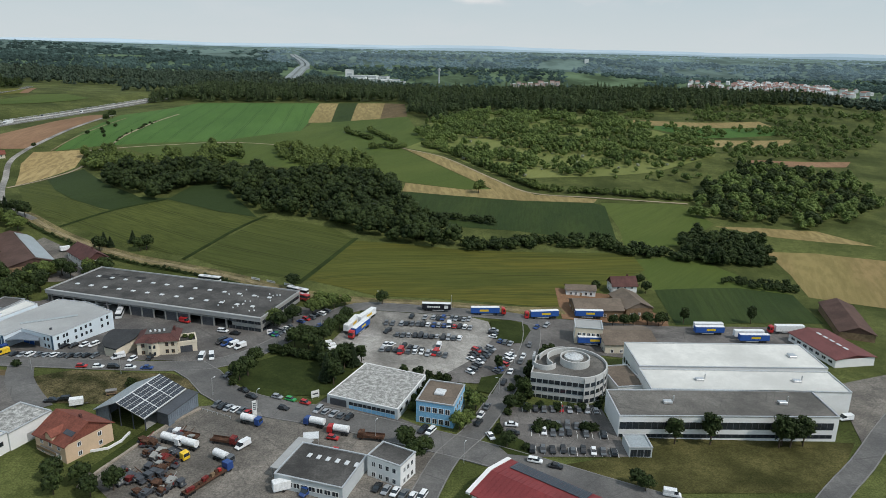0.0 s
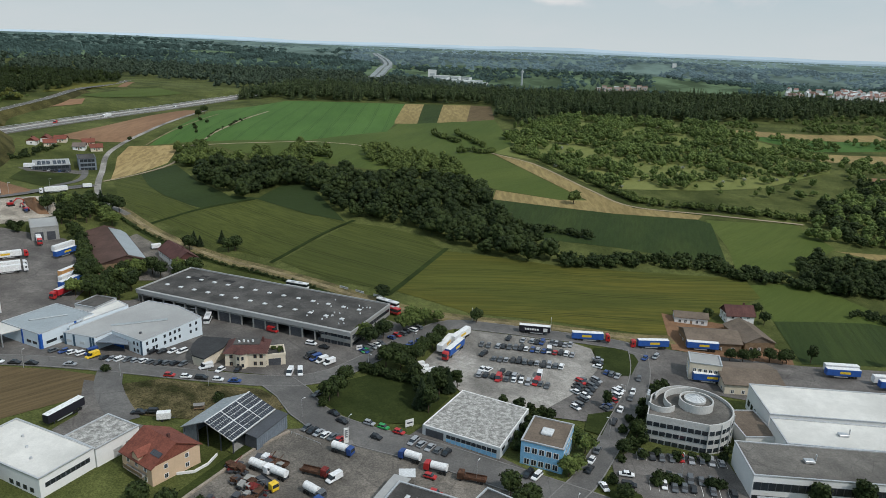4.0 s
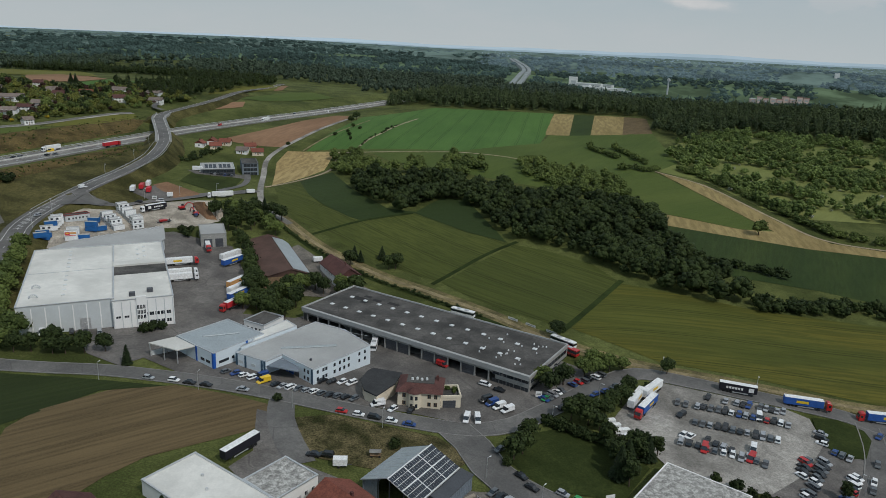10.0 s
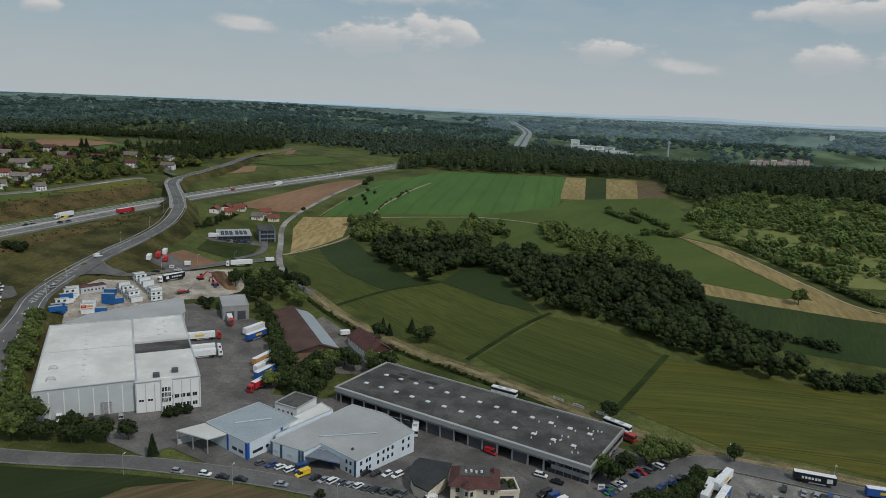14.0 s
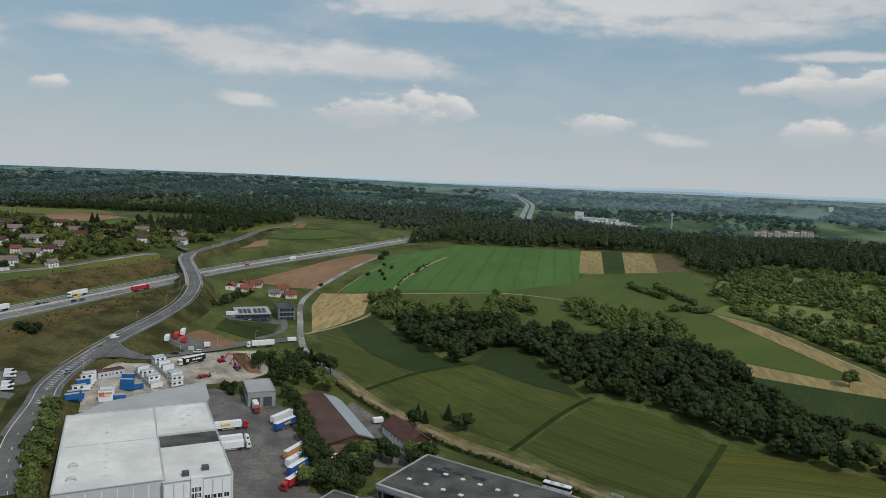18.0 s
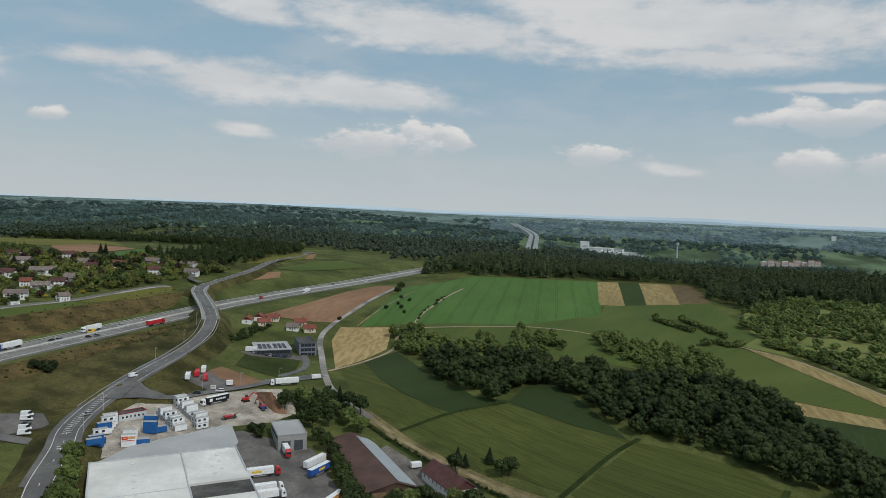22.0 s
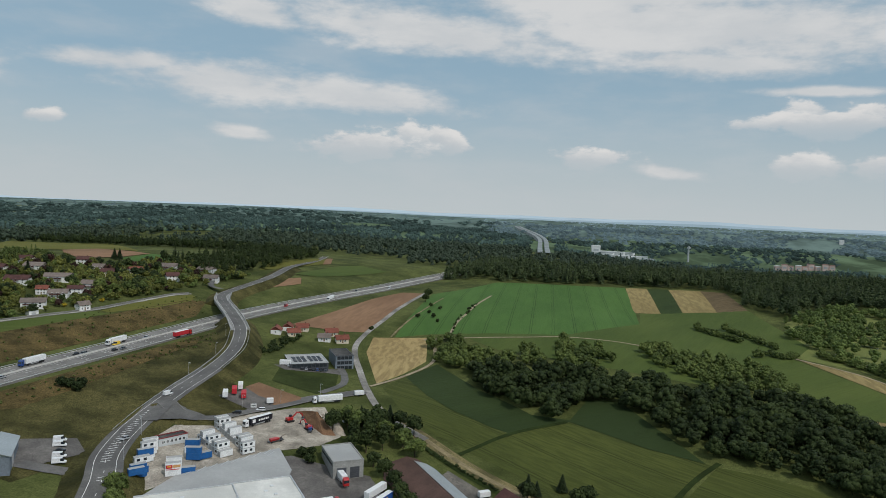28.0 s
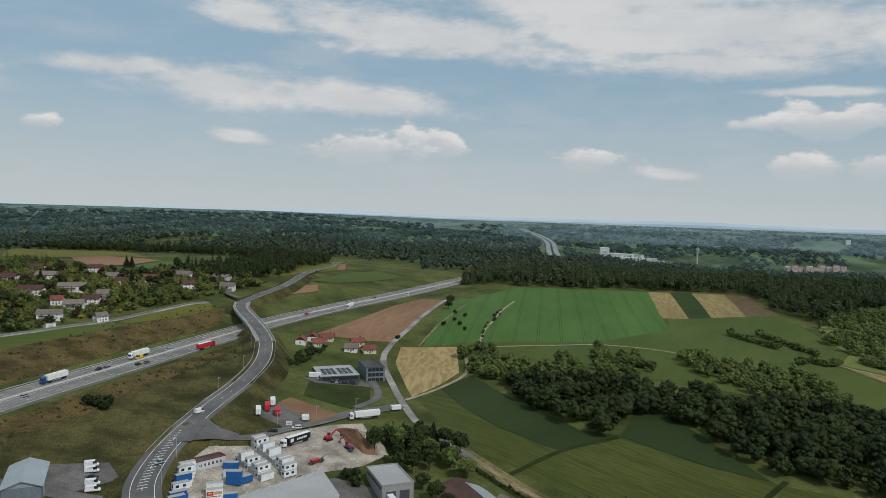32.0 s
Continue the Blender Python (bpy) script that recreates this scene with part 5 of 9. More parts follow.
def solar_barn():
    # x runs along the ridge, y towards the street; the panels lie on the slope towards the yard
    b = thing("solar_barn", -99.1, 208.2, 73.5, 7.3, "grey metal barn with a roof of solar panels", "barn")
    L, top, y_e, z_e, y_w, z_w = 21.2, 9.4, -10.3, 5.4, 9.3, 5.2
    part("roof_slope", prism([(y_e, z_e), (0, top), (0, top + 0.22), (y_e, z_e + 0.22)], L, "x", -L / 2), M["light_roof"], b)
    part("roof_slope", prism([(y_w, z_w), (0, top), (0, top + 0.22), (y_w, z_w + 0.22)], L - 1.5, "x", -L / 2), M["metal_roof"], b)
    for k in range(12):
        x = -L / 2 + 0.3 + 1.68 * k
        part("roof_seam", prism([(y_w, z_w + 0.22), (-0.02 + 0.2, top + 0.14), (0.18, top + 0.22), (y_w, z_w + 0.3)], 0.08, "x", x), M["alu"], b)
    part("wall", slab(-L / 2 + 0.6, L / 2 - 1.6, y_w - 0.7, y_w - 0.45, -3, z_w + 0.2), M["grey_wall"], b)
    part("gable", prism([(y_e + 0.6, -3), (y_w - 0.4, -3), (y_w - 0.4, z_w + 0.15), (0, top - 0.05), (y_e + 0.6, z_e + 0.2)], 0.25, "x", L / 2 - 0.9), M["grey_wall"], b)
    part("gable", prism([(4.0, -3), (y_w - 0.71, -3), (y_w - 0.71, z_w + 0.3), (4.0, top - 1.9)], 0.25, "x", -L / 2 + 0.9), M["grey_wall"], b)
    for y in (-9.6, -5, -0.2, 3.6):
        part("post", slab(-L / 2 + 0.9, -L / 2 + 1.2, y - 0.15, y + 0.15, -3, z_e + (y - y_e) * 0.38 if y < 0 else top - 0.45 * y - 0.3), M["dark_steel"], b)
    part("floor", slab(-L / 2 + 0.7, L / 2 - 0.9, y_e + 0.7, y_w - 0.8, -0.6, 0.35), M["concrete"], b)
    part("inner_wall", slab(-4.2, L / 2 - 0.92, y_e + 0.35, y_e + 0.6, -3, z_e + 0.05), M["dark_steel"], b)
    # the low wing
    part("wing_wall", slab(-4.4, 11.0, -14.3, -14.05, -4, 4.5), M["grey_wall"], b)
    part("wing_wall", slab(10.75, 11.0, -14.05, y_e, -4, 4.6), M["grey_wall"], b)
    part("wing_wall", slab(-4.4, -4.15, -14.05, y_e + 0.3, -4, 4.6), M["dark_steel"], b)
    part("wing_roof", prism([(-14.6, 4.5), (y_e + 0.1, 5.0), (y_e + 0.1, 5.2), (-14.6, 4.72)], 16.0, "x", -4.7), M["dark_steel"], b)
    for k in range(15):
        part("wall_rib", slab(-4.0 + k, -3.9 + k, -14.38, -14.3, -2, 4.45), M["grey_wall"], b)
    tilt = math.degrees(math.atan2(top - z_e, -y_e))
    run = math.hypot(top - z_e, y_e)
    w, d = 0.87, 1.52
    me = shared(("panel", w, d), lambda: slab(-w / 2, w / 2, 0, d, 0, 0.06), M["solar"])
    for i in range(21):
        for j in range(6):
            f = (0.35 + 1.69 * j + (0.25 if j > 2 else 0)) / run
            p = new("solar_panel", me)
            p.parent = b
            p.matrix_basis = pose(-10.05 + 0.975 * i + 0.3 * (i // 7), y_e + (0 - y_e) * f, z_e + (top - z_e) * f + 0.3, tilt)
    part("panel_rail", prism([(y_e + 0.1, z_e + 0.24), (-0.1, top + 0.2), (-0.1, top + 0.27), (y_e + 0.1, z_e + 0.31)], L - 0.1, "x", -L / 2 + 0.05), M["skylight"], b, "white panel frame")


solar_barn()


def plain_buildings():
    b = flat_building("workshop", "white flat-roofed workshop building", -145.2, 179.3, -19, 33, 16.6, 6.0, "white_wall", "white_roof", "alu", z=9.3)
    row_of_windows(b, "e", 33, 16.6, 2.8, 1.3, 1.2, 9, 1.5, 15, "dark_steel", 0)
    row_of_windows(b, "s", 33, 16.6, 1.2, 1.4, 1.2, 4, 20, 31, "dark_steel", 0)
    for x, y in ((-6, 3), (0, 0), (6, -3)):
        bm = bmesh.new()
        rod(bm, x, y, 5.98, 6.5, 0.5, 0.35)
        part("roof_vent", bm, M["alu"], b)
    b = flat_building("workshop", "white workshop wing with stained flat roof", -130.1, 191, -21, 13.4, 14.6, 6.0, "white_wall", "worn_roof", "alu", z=8.9)
    gate(b, "e", 13.4, 14.6, 7, 3, 3, "alu")
    row_of_windows(b, "e", 13.4, 14.6, 2.2, 1.2, 1.2, 2, 9, 14)
    b = house("apartment_house", "peach rendered house with red tiled roof and balcony", -110, 187, -28, 14, 15.5, 6.0, 4.2, "peach_wall", "tile_red", 8.2)
    gable = [(-1.5, 6.0), (1.5, 6.0), (1.5, 7.6), (0, 8.8), (-1.5, 7.6)]
    part("dormer", prism(gable, 4.5, "y", -7.9), M["peach_wall"], b)
    for s in (-1, 1):
        part("dormer_roof", prism([(s * 1.9, 7.3), (0, 8.82), (0, 9.05), (s * 1.9, 7.55)], 5.2, "y", -8.3), M["tile_red"], b)
    part("balcony", slab(-4.5, 4.5, -9.2, -7.78, 2.8, 3.0), M["concrete"], b)
    part("balcony_rail", slab(-4.5, 4.5, -9.2, -9.1, 3.0, 3.9), M["timber"], b)
    for k in range(4):
        p = new("solar_panel", shared(("panel", 1.0, 1.6), lambda: slab(-0.5, 0.5, 0, 1.6, 0, 0.06), M["solar"]))
        p.parent, p.matrix_basis = b, pose(3.2 + 1.06 * k, -5.2, 7.75, 28)
    house("dwelling", "white rendered house with dark-red tiled roof", -169, 158, -24, 12, 15, 5.5, 4.6, "white_wall", "tile_dark", 10)
    b = flat_building("office", "light-blue rendered office block with grey flat roof", 0.7, 216, -15, 13, 15.7, 8.5, "blue_wall", "brown_roof", "alu", z=4.6, category="office")
    for z in (1.0, 5.0):
        row_of_windows(b, "s", 13, 15.7, z, 1.6, 1.8, 5)
        row_of_windows(b, "e", 13, 15.7, z, 1.6, 1.8, 5)
        row_of_windows(b, "w", 13, 15.7, z, 1.6, 1.8, 4)
    part("roof_light", slab(-2, 1.6, -2.2, 1.6, 8.48, 9.3, bevel=0.2), M["skylight"], b)
    rim = [(-17.6, -8.1), (7.7, -17.6), (16.5, 8.2), (-6.9, 17.5)]
    b = hall_on("hall", "low hall with weathered grey roof and glazed front", -21.5, 228, 5.0, rim, 4.4, "pale_wall", "worn_roof", "white_wall", parapet=0.22)
    # flat dark panel stands in for the darkness of an open recess
    on_edge(b, "gateway", rim[0], rim[1], 4.4, 0.3, 6.4, 3.3, "dark_steel")
    for k in range(10):
        on_edge(b, "window", rim[0], rim[1], 9.4 + 1.75 * k, 2.3, 1.55, 1.2, "glass")
        on_edge(b, "sill_panel", rim[0], rim[1], 9.4 + 1.75 * k, 0.5, 1.6, 1.6, "blue_wall")
    for k in range(5):
        on_edge(b, "window", rim[1], rim[2], 3 + 5.2 * k, 2.3, 2.4, 1.2, "glass")
    b = flat_building("hall", "long white hall with dark window bands and grey roof", 96.6, 217.0, 1.5, 74, 18.2, 8.8, "white_wall", "grey_roof", "alu", z=1.8, category="hall")
    for z, hh in ((1.0, 1.2), (4.2, 2.4)):
        for k in range(34):
            window(b, "s", 74, 18.2, 1.4 + 2.12 * k, z, 2.05, hh, "dark_steel", bars=0)
    for x in (-18, 22):
        bm = slab(x - 1.5, x + 1.5, -1, 1, 8.98, 9.8, bevel=0.1)
        rod(bm, x + 2.4, 1.2, 8.98, 11, 0.25)
        part("roof_unit", bm, M["alu"], b)
    b = flat_building("hall", "long white hall with bright white roof", 111.8, 234.6, 0.3, 72, 16.2, 9.0, "white_wall", "white_roof", "alu", z=1.6, category="hall")
    for k in range(3):
        window(b, "e", 72, 16.2, 2 + 3 * k, 4.2, 2.6, 2.2, "dark_steel")
    for x in (-16, 20):
        bm = slab(x - 1.5, x + 1.5, -1, 1, 8.98, 9.8, bevel=0.1)
        rod(bm, x + 2.4, 1.2, 8.98, 11, 0.25)
        part("roof_unit", bm, M["alu"], b)
    b = flat_building("hall", "long white hall with bright white roof", 112.7, 256.5, 1, 73, 22, 9.4, "white_wall", "white_roof", "alu", z=1.2, category="hall")
    row_of_windows(b, "w", 73, 22, 2, 2, 2, 6, frame_mat="dark_steel")
    part("roof_unit", slab(26, 29, -2, 1, 9.38, 10.3, bevel=0.1), M["alu"], b)
    flat_building("link_block", "low link block with brown flat roof", 70.2, 244.2, 9, 11, 17.6, 5.0, "white_wall", "brown_roof", "alu", z=1.8)
    b = flat_building("kiosk", "small grey glazed pavilion beside the car park", 64.1, 199, 2, 7.4, 7.9, 3.6, "pale_wall", "metal_roof", "alu", z=2.6, category="pavilion")
    row_of_windows(b, "s", 7.4, 7.9, 0.6, 1.9, 2.4, 3, 0.4, 7, "dark_steel")
    b = flat_building("workshop", "low workshop with grey felt roof and roof lights", -33.4, 176, -17, 21, 17, 5.0, "pale_wall", "felt_roof", "alu", z=5.6)
    for k in range(6):
        part("skylight", slab(-6 + 3 * k, -4.8 + 3 * k, 2, 4, 4.98, 5.3, bevel=0.1), M["skylight"], b)
    row_of_windows(b, "s", 21, 17, 2, 2, 1.4, 8)
    b = flat_building("office", "small white office block with flat roof", -13.5, 179.3, -28, 11.3, 8.4, 7.2, "white_wall", "felt_roof", "alu", z=5.2, category="office")
    for z in (1, 4.4):
        row_of_windows(b, "s", 11.3, 8.4, z, 1.2, 1.4, 4)
        row_of_windows(b, "e", 11.3, 8.4, z, 1.2, 1.4, 3)
    b = thing("hall", 31.5, 160.5, -37, 4.2, "dark-red sheet-metal hall with solar panels on the roof", "hall")
    walls(b, 40, 20, 6, "white_wall")
    gable_roof(b, 40, 20, 6, 1.7, "red_sheet")
    for k in range(26):
        for s in (-1, 1):
            part("roof_rib", prism([(s * 10.4, 6.17), (s * 0.1, 7.92), (s * 0.1, 8.0), (s * 10.4, 6.25)], 0.1, "x", -19.6 + 1.55 * k), M["red_sheet"], b)
    part("verge", prism([(-10.7, 5.7), (0, 7.6), (10.7, 5.7), (10.7, 6.35), (0, 8.15), (-10.7, 6.35)], 1.3, "x", -21.6), M["white_wall"], b, "white rounded verge")
    me = shared(("panel", 1.0, 1.6), lambda: slab(-0.5, 0.5, 0, 1.6, 0, 0.06), M["solar"])
    for i in range(22):
        for j in range(3):
            p = new("solar_panel", me)
            p.parent, p.matrix_basis = b, pose(-17 + 1.08 * i, 10.2 - 1.68 * j - 1.6, 6.2 + 0.17 * (1.6 + 1.68 * j) + 0.22, -9.6)
    b = thing("hall", 170.5, 282.5, -78, 0.6, "hall with faded red sheet roof and white walls", "hall")
    walls(b, 29, 19, 4.4, "white_wall")
    gable_roof(b, 29, 19, 4.4, 1.5, "faded_red")
    for k in range(5):
        part("ridge_light", slab(-9 + 4.0 * k, -6.4 + 4.0 * k, -0.6, 0.6, 6.05, 6.35, bevel=0.15), M["skylight"], b)
    row_of_windows(b, "s", 29, 19, 2.0, 2.4, 1.2, 7)
    b = thing("barn", 197, 318, 75, -1.0, "old timber barn with brown sheet roof", "barn")
    walls(b, 40, 15, 4.5, "timber")
    gable_roof(b, 40, 15, 4.5, 3.0, "rust_roof")
    house("shed", "long low shed with pale tiled roof", 72.4, 345, -3, 15, 7, 3.6, 1.6, "white_wall", "brown_roof", 3.2, 1, False, 5, "shed")
    house("barn", "timber barn with grey-brown roof", 76.2, 323.6, 3, 23, 16, 4.2, 2.8, "timber", "brown_roof", 1.6, 1, False, 4, "barn")
    house("barn", "barn with dull brown roof", 94.7, 328.8, 100, 21, 13.5, 4.6, 3.0, "timber", "brown_roof", 1.6, 1, False, 4, "barn")
    house("farmhouse", "white farmhouse with dark-red tiled roof", 95.6, 351, 6, 13, 9, 5.0, 3.6, "white_wall", "tile_dark", 2.8)
    b = flat_building("office", "cream office block with flat roof", 65.7, 289.4, -8, 12, 10, 8.0, "cream_wall", "light_roof", "alu", z=1.2, category="office")
    for z in (1, 4.4):
        row_of_windows(b, "s", 12, 10, z, 1.4, 1.4, 5)
        row_of_windows(b, "w", 12, 10, z, 1.4, 1.4, 4)
    house("hall", "low hall with brown pitched roof", 81.3, 287, 4, 22.5, 20, 4.6, 2.2, "cream_wall", "brown_roof", 0.8, 1, False, 5, "hall")
    b = flat_building("garage", "concrete vehicle workshop with two gates", -276.4, 374.6, 38, 13.5, 22, 7.5, "concrete", "light_roof", "concrete", z=15.2, category="garage")
    for u in (3.8, 9.6):
        gate(b, "s", 13.5, 22, u, 4.2, 4.8, "dark_steel")
    row_of_windows(b, "w", 13.5, 22, 5.4, 1.6, 1.0, 9, frame_mat="dark_steel")
    b = thing("hall", -233, 366, -50, 9.6, "long hall with rust-brown roof and a pale sheet strip", "hall")
    walls(b, 66, 25, 4.6, "timber")
    gable_roof(b, 66, 25, 4.6, 3.4, "rust_roof", ridge=3.0)
    part("roof_sheet", prism([(4.2, 8.0), (12.6, 4.9), (12.6, 5.05), (4.2, 8.15)], 60, "x", -28), M["metal_roof"], b, "pale blue-grey sheet strip")
    house("apartment_house", "long white house with red tiled roof and dormers", -192.8, 364.4, -44, 27, 12, 6.4, 4.0, "white_wall", "tile_dark", 7.2, n=7)
    b = flat_building("office", "dark grey modern office with solar panels on the roof", -359, 503, 36, 24, 27, 6.2, "dark_steel", "light_roof", "alu", z=25, category="office")
    for z in (0.8, 3.8):
        row_of_windows(b, "s", 24, 27, z, 2.3, 2.0, 9, frame_mat="dark_steel")
    me = shared(("panel", 2.4, 1.5), lambda: slab(-1.2, 1.2, 0, 1.5, 0, 0.06), M["solar"])
    for i in range(6):
        for j in range(4):
            p = new("solar_panel", me)
            p.parent, p.matrix_basis = b, pose(-8 + 3 * i + (1.2 if i > 2 else 0), -8 + 4 * j, 6.4, 12)
    b = flat_building("office", "dark grey office tower block", -342, 520, 36, 12, 22.5, 9.5, "grey_wall", "felt_roof", "dark_steel", z=24.4, category="office")
    for z in (0.8, 4.0, 7.2):
        row_of_windows(b, "s", 12, 22.5, z, 2.2, 2.0, 4, frame_mat="dark_steel")
        row_of_windows(b, "e", 12, 22.5, z, 2.4, 2.0, 7, frame_mat="dark_steel")
    b = thing("hall", -386, 298.4, 130, 28.5, "grey metal hall with pale pitched roof", "hall")
    walls(b, 23.5, 12, 6.5, "grey_wall")
    gable_roof(b, 23.5, 12, 6.5, 2.2, "metal_roof")
    gate(b, "s", 23.5, 12, 8, 4, 4.5, "alu")


plain_buildings()


def round_office():
    b = thing("round_office", 49.6, 242.3, 0, 2.6, "curved white office with window bands and a glass dome", "office")
    R, h = 13.6, 9.6
    rim = [(R * math.cos(radians(a)), R * math.sin(radians(a))) for a in range(-78, 112, 10)] + [(-7.5, 11), (-12.5, 5), (-16.2, -9.2)]

    def upright(line, z0, z1, t, closed=True):
        """A wall along a line, t thick to its inside."""
        bm = bmesh.new()
        n = len(line)
        rows = []
        for k, (x, y) in enumerate(line):
            p, q = Vector(line[k - 1] if closed or k else line[k]), Vector(line[(k + 1) % n] if closed or k < n - 1 else line[k])
            d = (q - p).normalized()
            inn = Vector((x, y)) + Vector((-d.y, d.x)) * t
            rows.append([bm.verts.new(v) for v in ((x, y, z0), (x, y, z1), (inn.x, inn.y, z1), (inn.x, inn.y, z0))])
        for k in range(n if closed else n - 1):
            p, q = rows[k], rows[(k + 1) % n]
            for i in range(4):
                bm.faces.new((p[i], q[i], q[(i + 1) % 4], p[(i + 1) % 4]))
        if not closed:
            bm.faces.new(rows[0]), bm.faces.new(rows[-1][::-1])
        bmesh.ops.recalc_face_normals(bm, faces=bm.faces[:])
        return bm

    def plate(line, z0, z1):
        bm = bmesh.new()
        low, top = [bm.verts.new((x, y, z0)) for x, y in line], [bm.verts.new((x, y, z1)) for x, y in line]
        bm.faces.new(top), bm.faces.new(low[::-1])
        for k in range(len(line)):
            bm.faces.new((low[k], low[(k + 1) % len(line)], top[(k + 1) % len(line)], top[k]))
        return bm

    part("wall", upright(rim, -3, h + 1.0, 0.5), M["dull_wall"], b)
    part("roof", plate([(x * 0.965, y * 0.965) for x, y in rim], h - 0.3, h), M["grey_roof"], b)
    glass = shared(("curved_window",), lambda: slab(-0.9, 0.9, -0.12, 0.02, 0, 1.5), M["glass"])
    mull = shared(("mullion",), lambda: slab(-0.16, 0.16, -0.32, 0.02, 0, 10.2), M["dull_wall"])
    for k in range(len(rim)):
        p, q = Vector(rim[k]), Vector(rim[(k + 1) % len(rim)])
        n = max(1, round((q - p).length / 2.1))
        turn = math.degrees(math.atan2(q.y - p.y, q.x - p.x))
        for i in range(n):
            at = p.lerp(q, (i + 0.5) / n)
            for z in (0.5, 3.6, 6.7):
                w = new("window", glass)
                w.parent, w.matrix_basis = b, pose(at.x, at.y, z, 0, 0, turn)
        if k % 2 == 0:
            m = new("mullion", mull)
            m.parent, m.matrix_basis = b, pose(p.x, p.y, 0, 0, 0, turn)

    def arc(r, a0, a1, cx=0.0, cy=0.0, step=10):
        return [(cx + r * math.cos(radians(a)), cy + r * math.sin(radians(a))) for a in range(a0, a1 + 1, step)]

    part("drum", upright(arc(5.6, 0, 350, 1.6, 0.8), h, h + 2.8, 0.45), M["dull_wall"], b)
    part("drum_roof", plate(arc(5.2, 0, 350, 1.6, 0.8), h + 1.9, h + 2.1), M["grey_roof"], b)
    part("dome_ring", upright(arc(3.6, 0, 345, 1.2, 1.2, 15), h + 2.1, h + 2.8, 0.3), M["dull_wall"], b)
    bm = bmesh.new()
    rod(bm, 1.2, 1.2, h + 2.7, h + 4.1, 3.45, 0.15, n=12)
    part("dome", bm, M["skylight"], b, "pale glass dome")
    for k in range(12):
        a = radians(30 * k)
        p, q = Vector((1.2 + 3.5 * math.cos(a), 1.2 + 3.5 * math.sin(a), h + 2.76)), Vector((1.2, 1.2, h + 4.16))
        bm = slab(-0.05, 0.05, 0, (q - p).length, -0.04, 0.06)
        bm.transform(Matrix.Translation(p) @ (q - p).to_track_quat("Y", "Z").to_matrix().to_4x4())
        part("dome_rib", bm, M["alu"], b)
    part("spiral_wall", upright(arc(9.0, 80, 215, 0, 0.8), h, h + 2.3, 0.45, False), M["dull_wall"], b)
    part("spiral_wall", upright(arc(4.6, 190, 330, -10.2, -1.2), h, h + 2.0, 0.4, False), M["dull_wall"], b)
    part("spiral_wall", upright(arc(12.1, 95, 165, 0, 0), h, h + 1.8, 0.45, False), M["dull_wall"], b)
    bm = bmesh.new()
    for k in range(3):
        box(bm, -13.2 - 0.4 * k, -12.4 - 0.4 * k, 7 - 1.6 * k, 8.2 - 1.6 * k, h - 2.5, h + 1.2)
    part("roof_duct", bm, M["alu"], b)


round_office()


def bridge():
    b = thing("road_bridge", -459, 572, 0, 40, "concrete road bridge over the motorway with steel railings", "bridge")
    line = spline(RAMP[10:15], 4.0)
    o = Vector((-459, 572, 40))

    def sweep(name, u0, u1, z0, z1, material):
        verts, faces = [], []
        for k, p in enumerate(line):
            a, c = line[max(0, k - 1)], line[min(len(line) - 1, k + 1)]
            side = Vector((c.y - a.y, a.x - c.x, 0)).normalized()
            for u, z in ((u0, z0), (u1, z0), (u1, z1), (u0, z1)):
                q = p + side * u - o
                verts.append((q.x, q.y, q.z + z))
            if k:
                n = 4 * k
                faces += [(n + i, n + (i + 1) % 4, n - 4 + (i + 1) % 4, n - 4 + i) for i in range(4)]
        ob = mesh_object(name, verts, faces, material, b)
        return ob

    sweep("deck", -6.2, 6.2, -1.3, 0.2, M["concrete"])
    for u in (-6.0, 6.0):
        sweep("edge_beam", u - 0.3, u + 0.3, 0.21, 0.75, M["concrete"])
        sweep("handrail", u - 0.06, u + 0.06, 1.55, 1.67, M["alu"])
        for p in line[::1]:
            q = p - o
            part("railing_post", slab(q.x + (u / 6) * 5.2 - 0.05, q.x + (u / 6) * 5.2 + 0.05, q.y + (u / 6) * 3 - 0.05, q.y + (u / 6) * 3 + 0.05, q.z + 0.7, q.z + 1.6), M["alu"], b)
    for x, y in ((-441.5, 547), (-456, 565), (-472, 584)):
        part("pier", slab(x + 459 - 0.6, x + 459 + 0.6, y - 572 - 3, y - 572 + 3, -1.5, 6.2, bevel=0.1), M["concrete"], b)


bridge()

# ---- trees ----


def ico_ball(level):
    """The corners and triangles of a ball, finer with each level."""
    bm = bmesh.new()
    bmesh.ops.create_icosphere(bm, subdivisions=level, radius=1.0)
    v, f = np.array([p.co[:] for p in bm.verts]), [tuple(p.index for p in q.verts) for q in bm.faces]
    bm.free()
    return v, f


BALLS = {k: ico_ball(k) for k in (1, 2)}


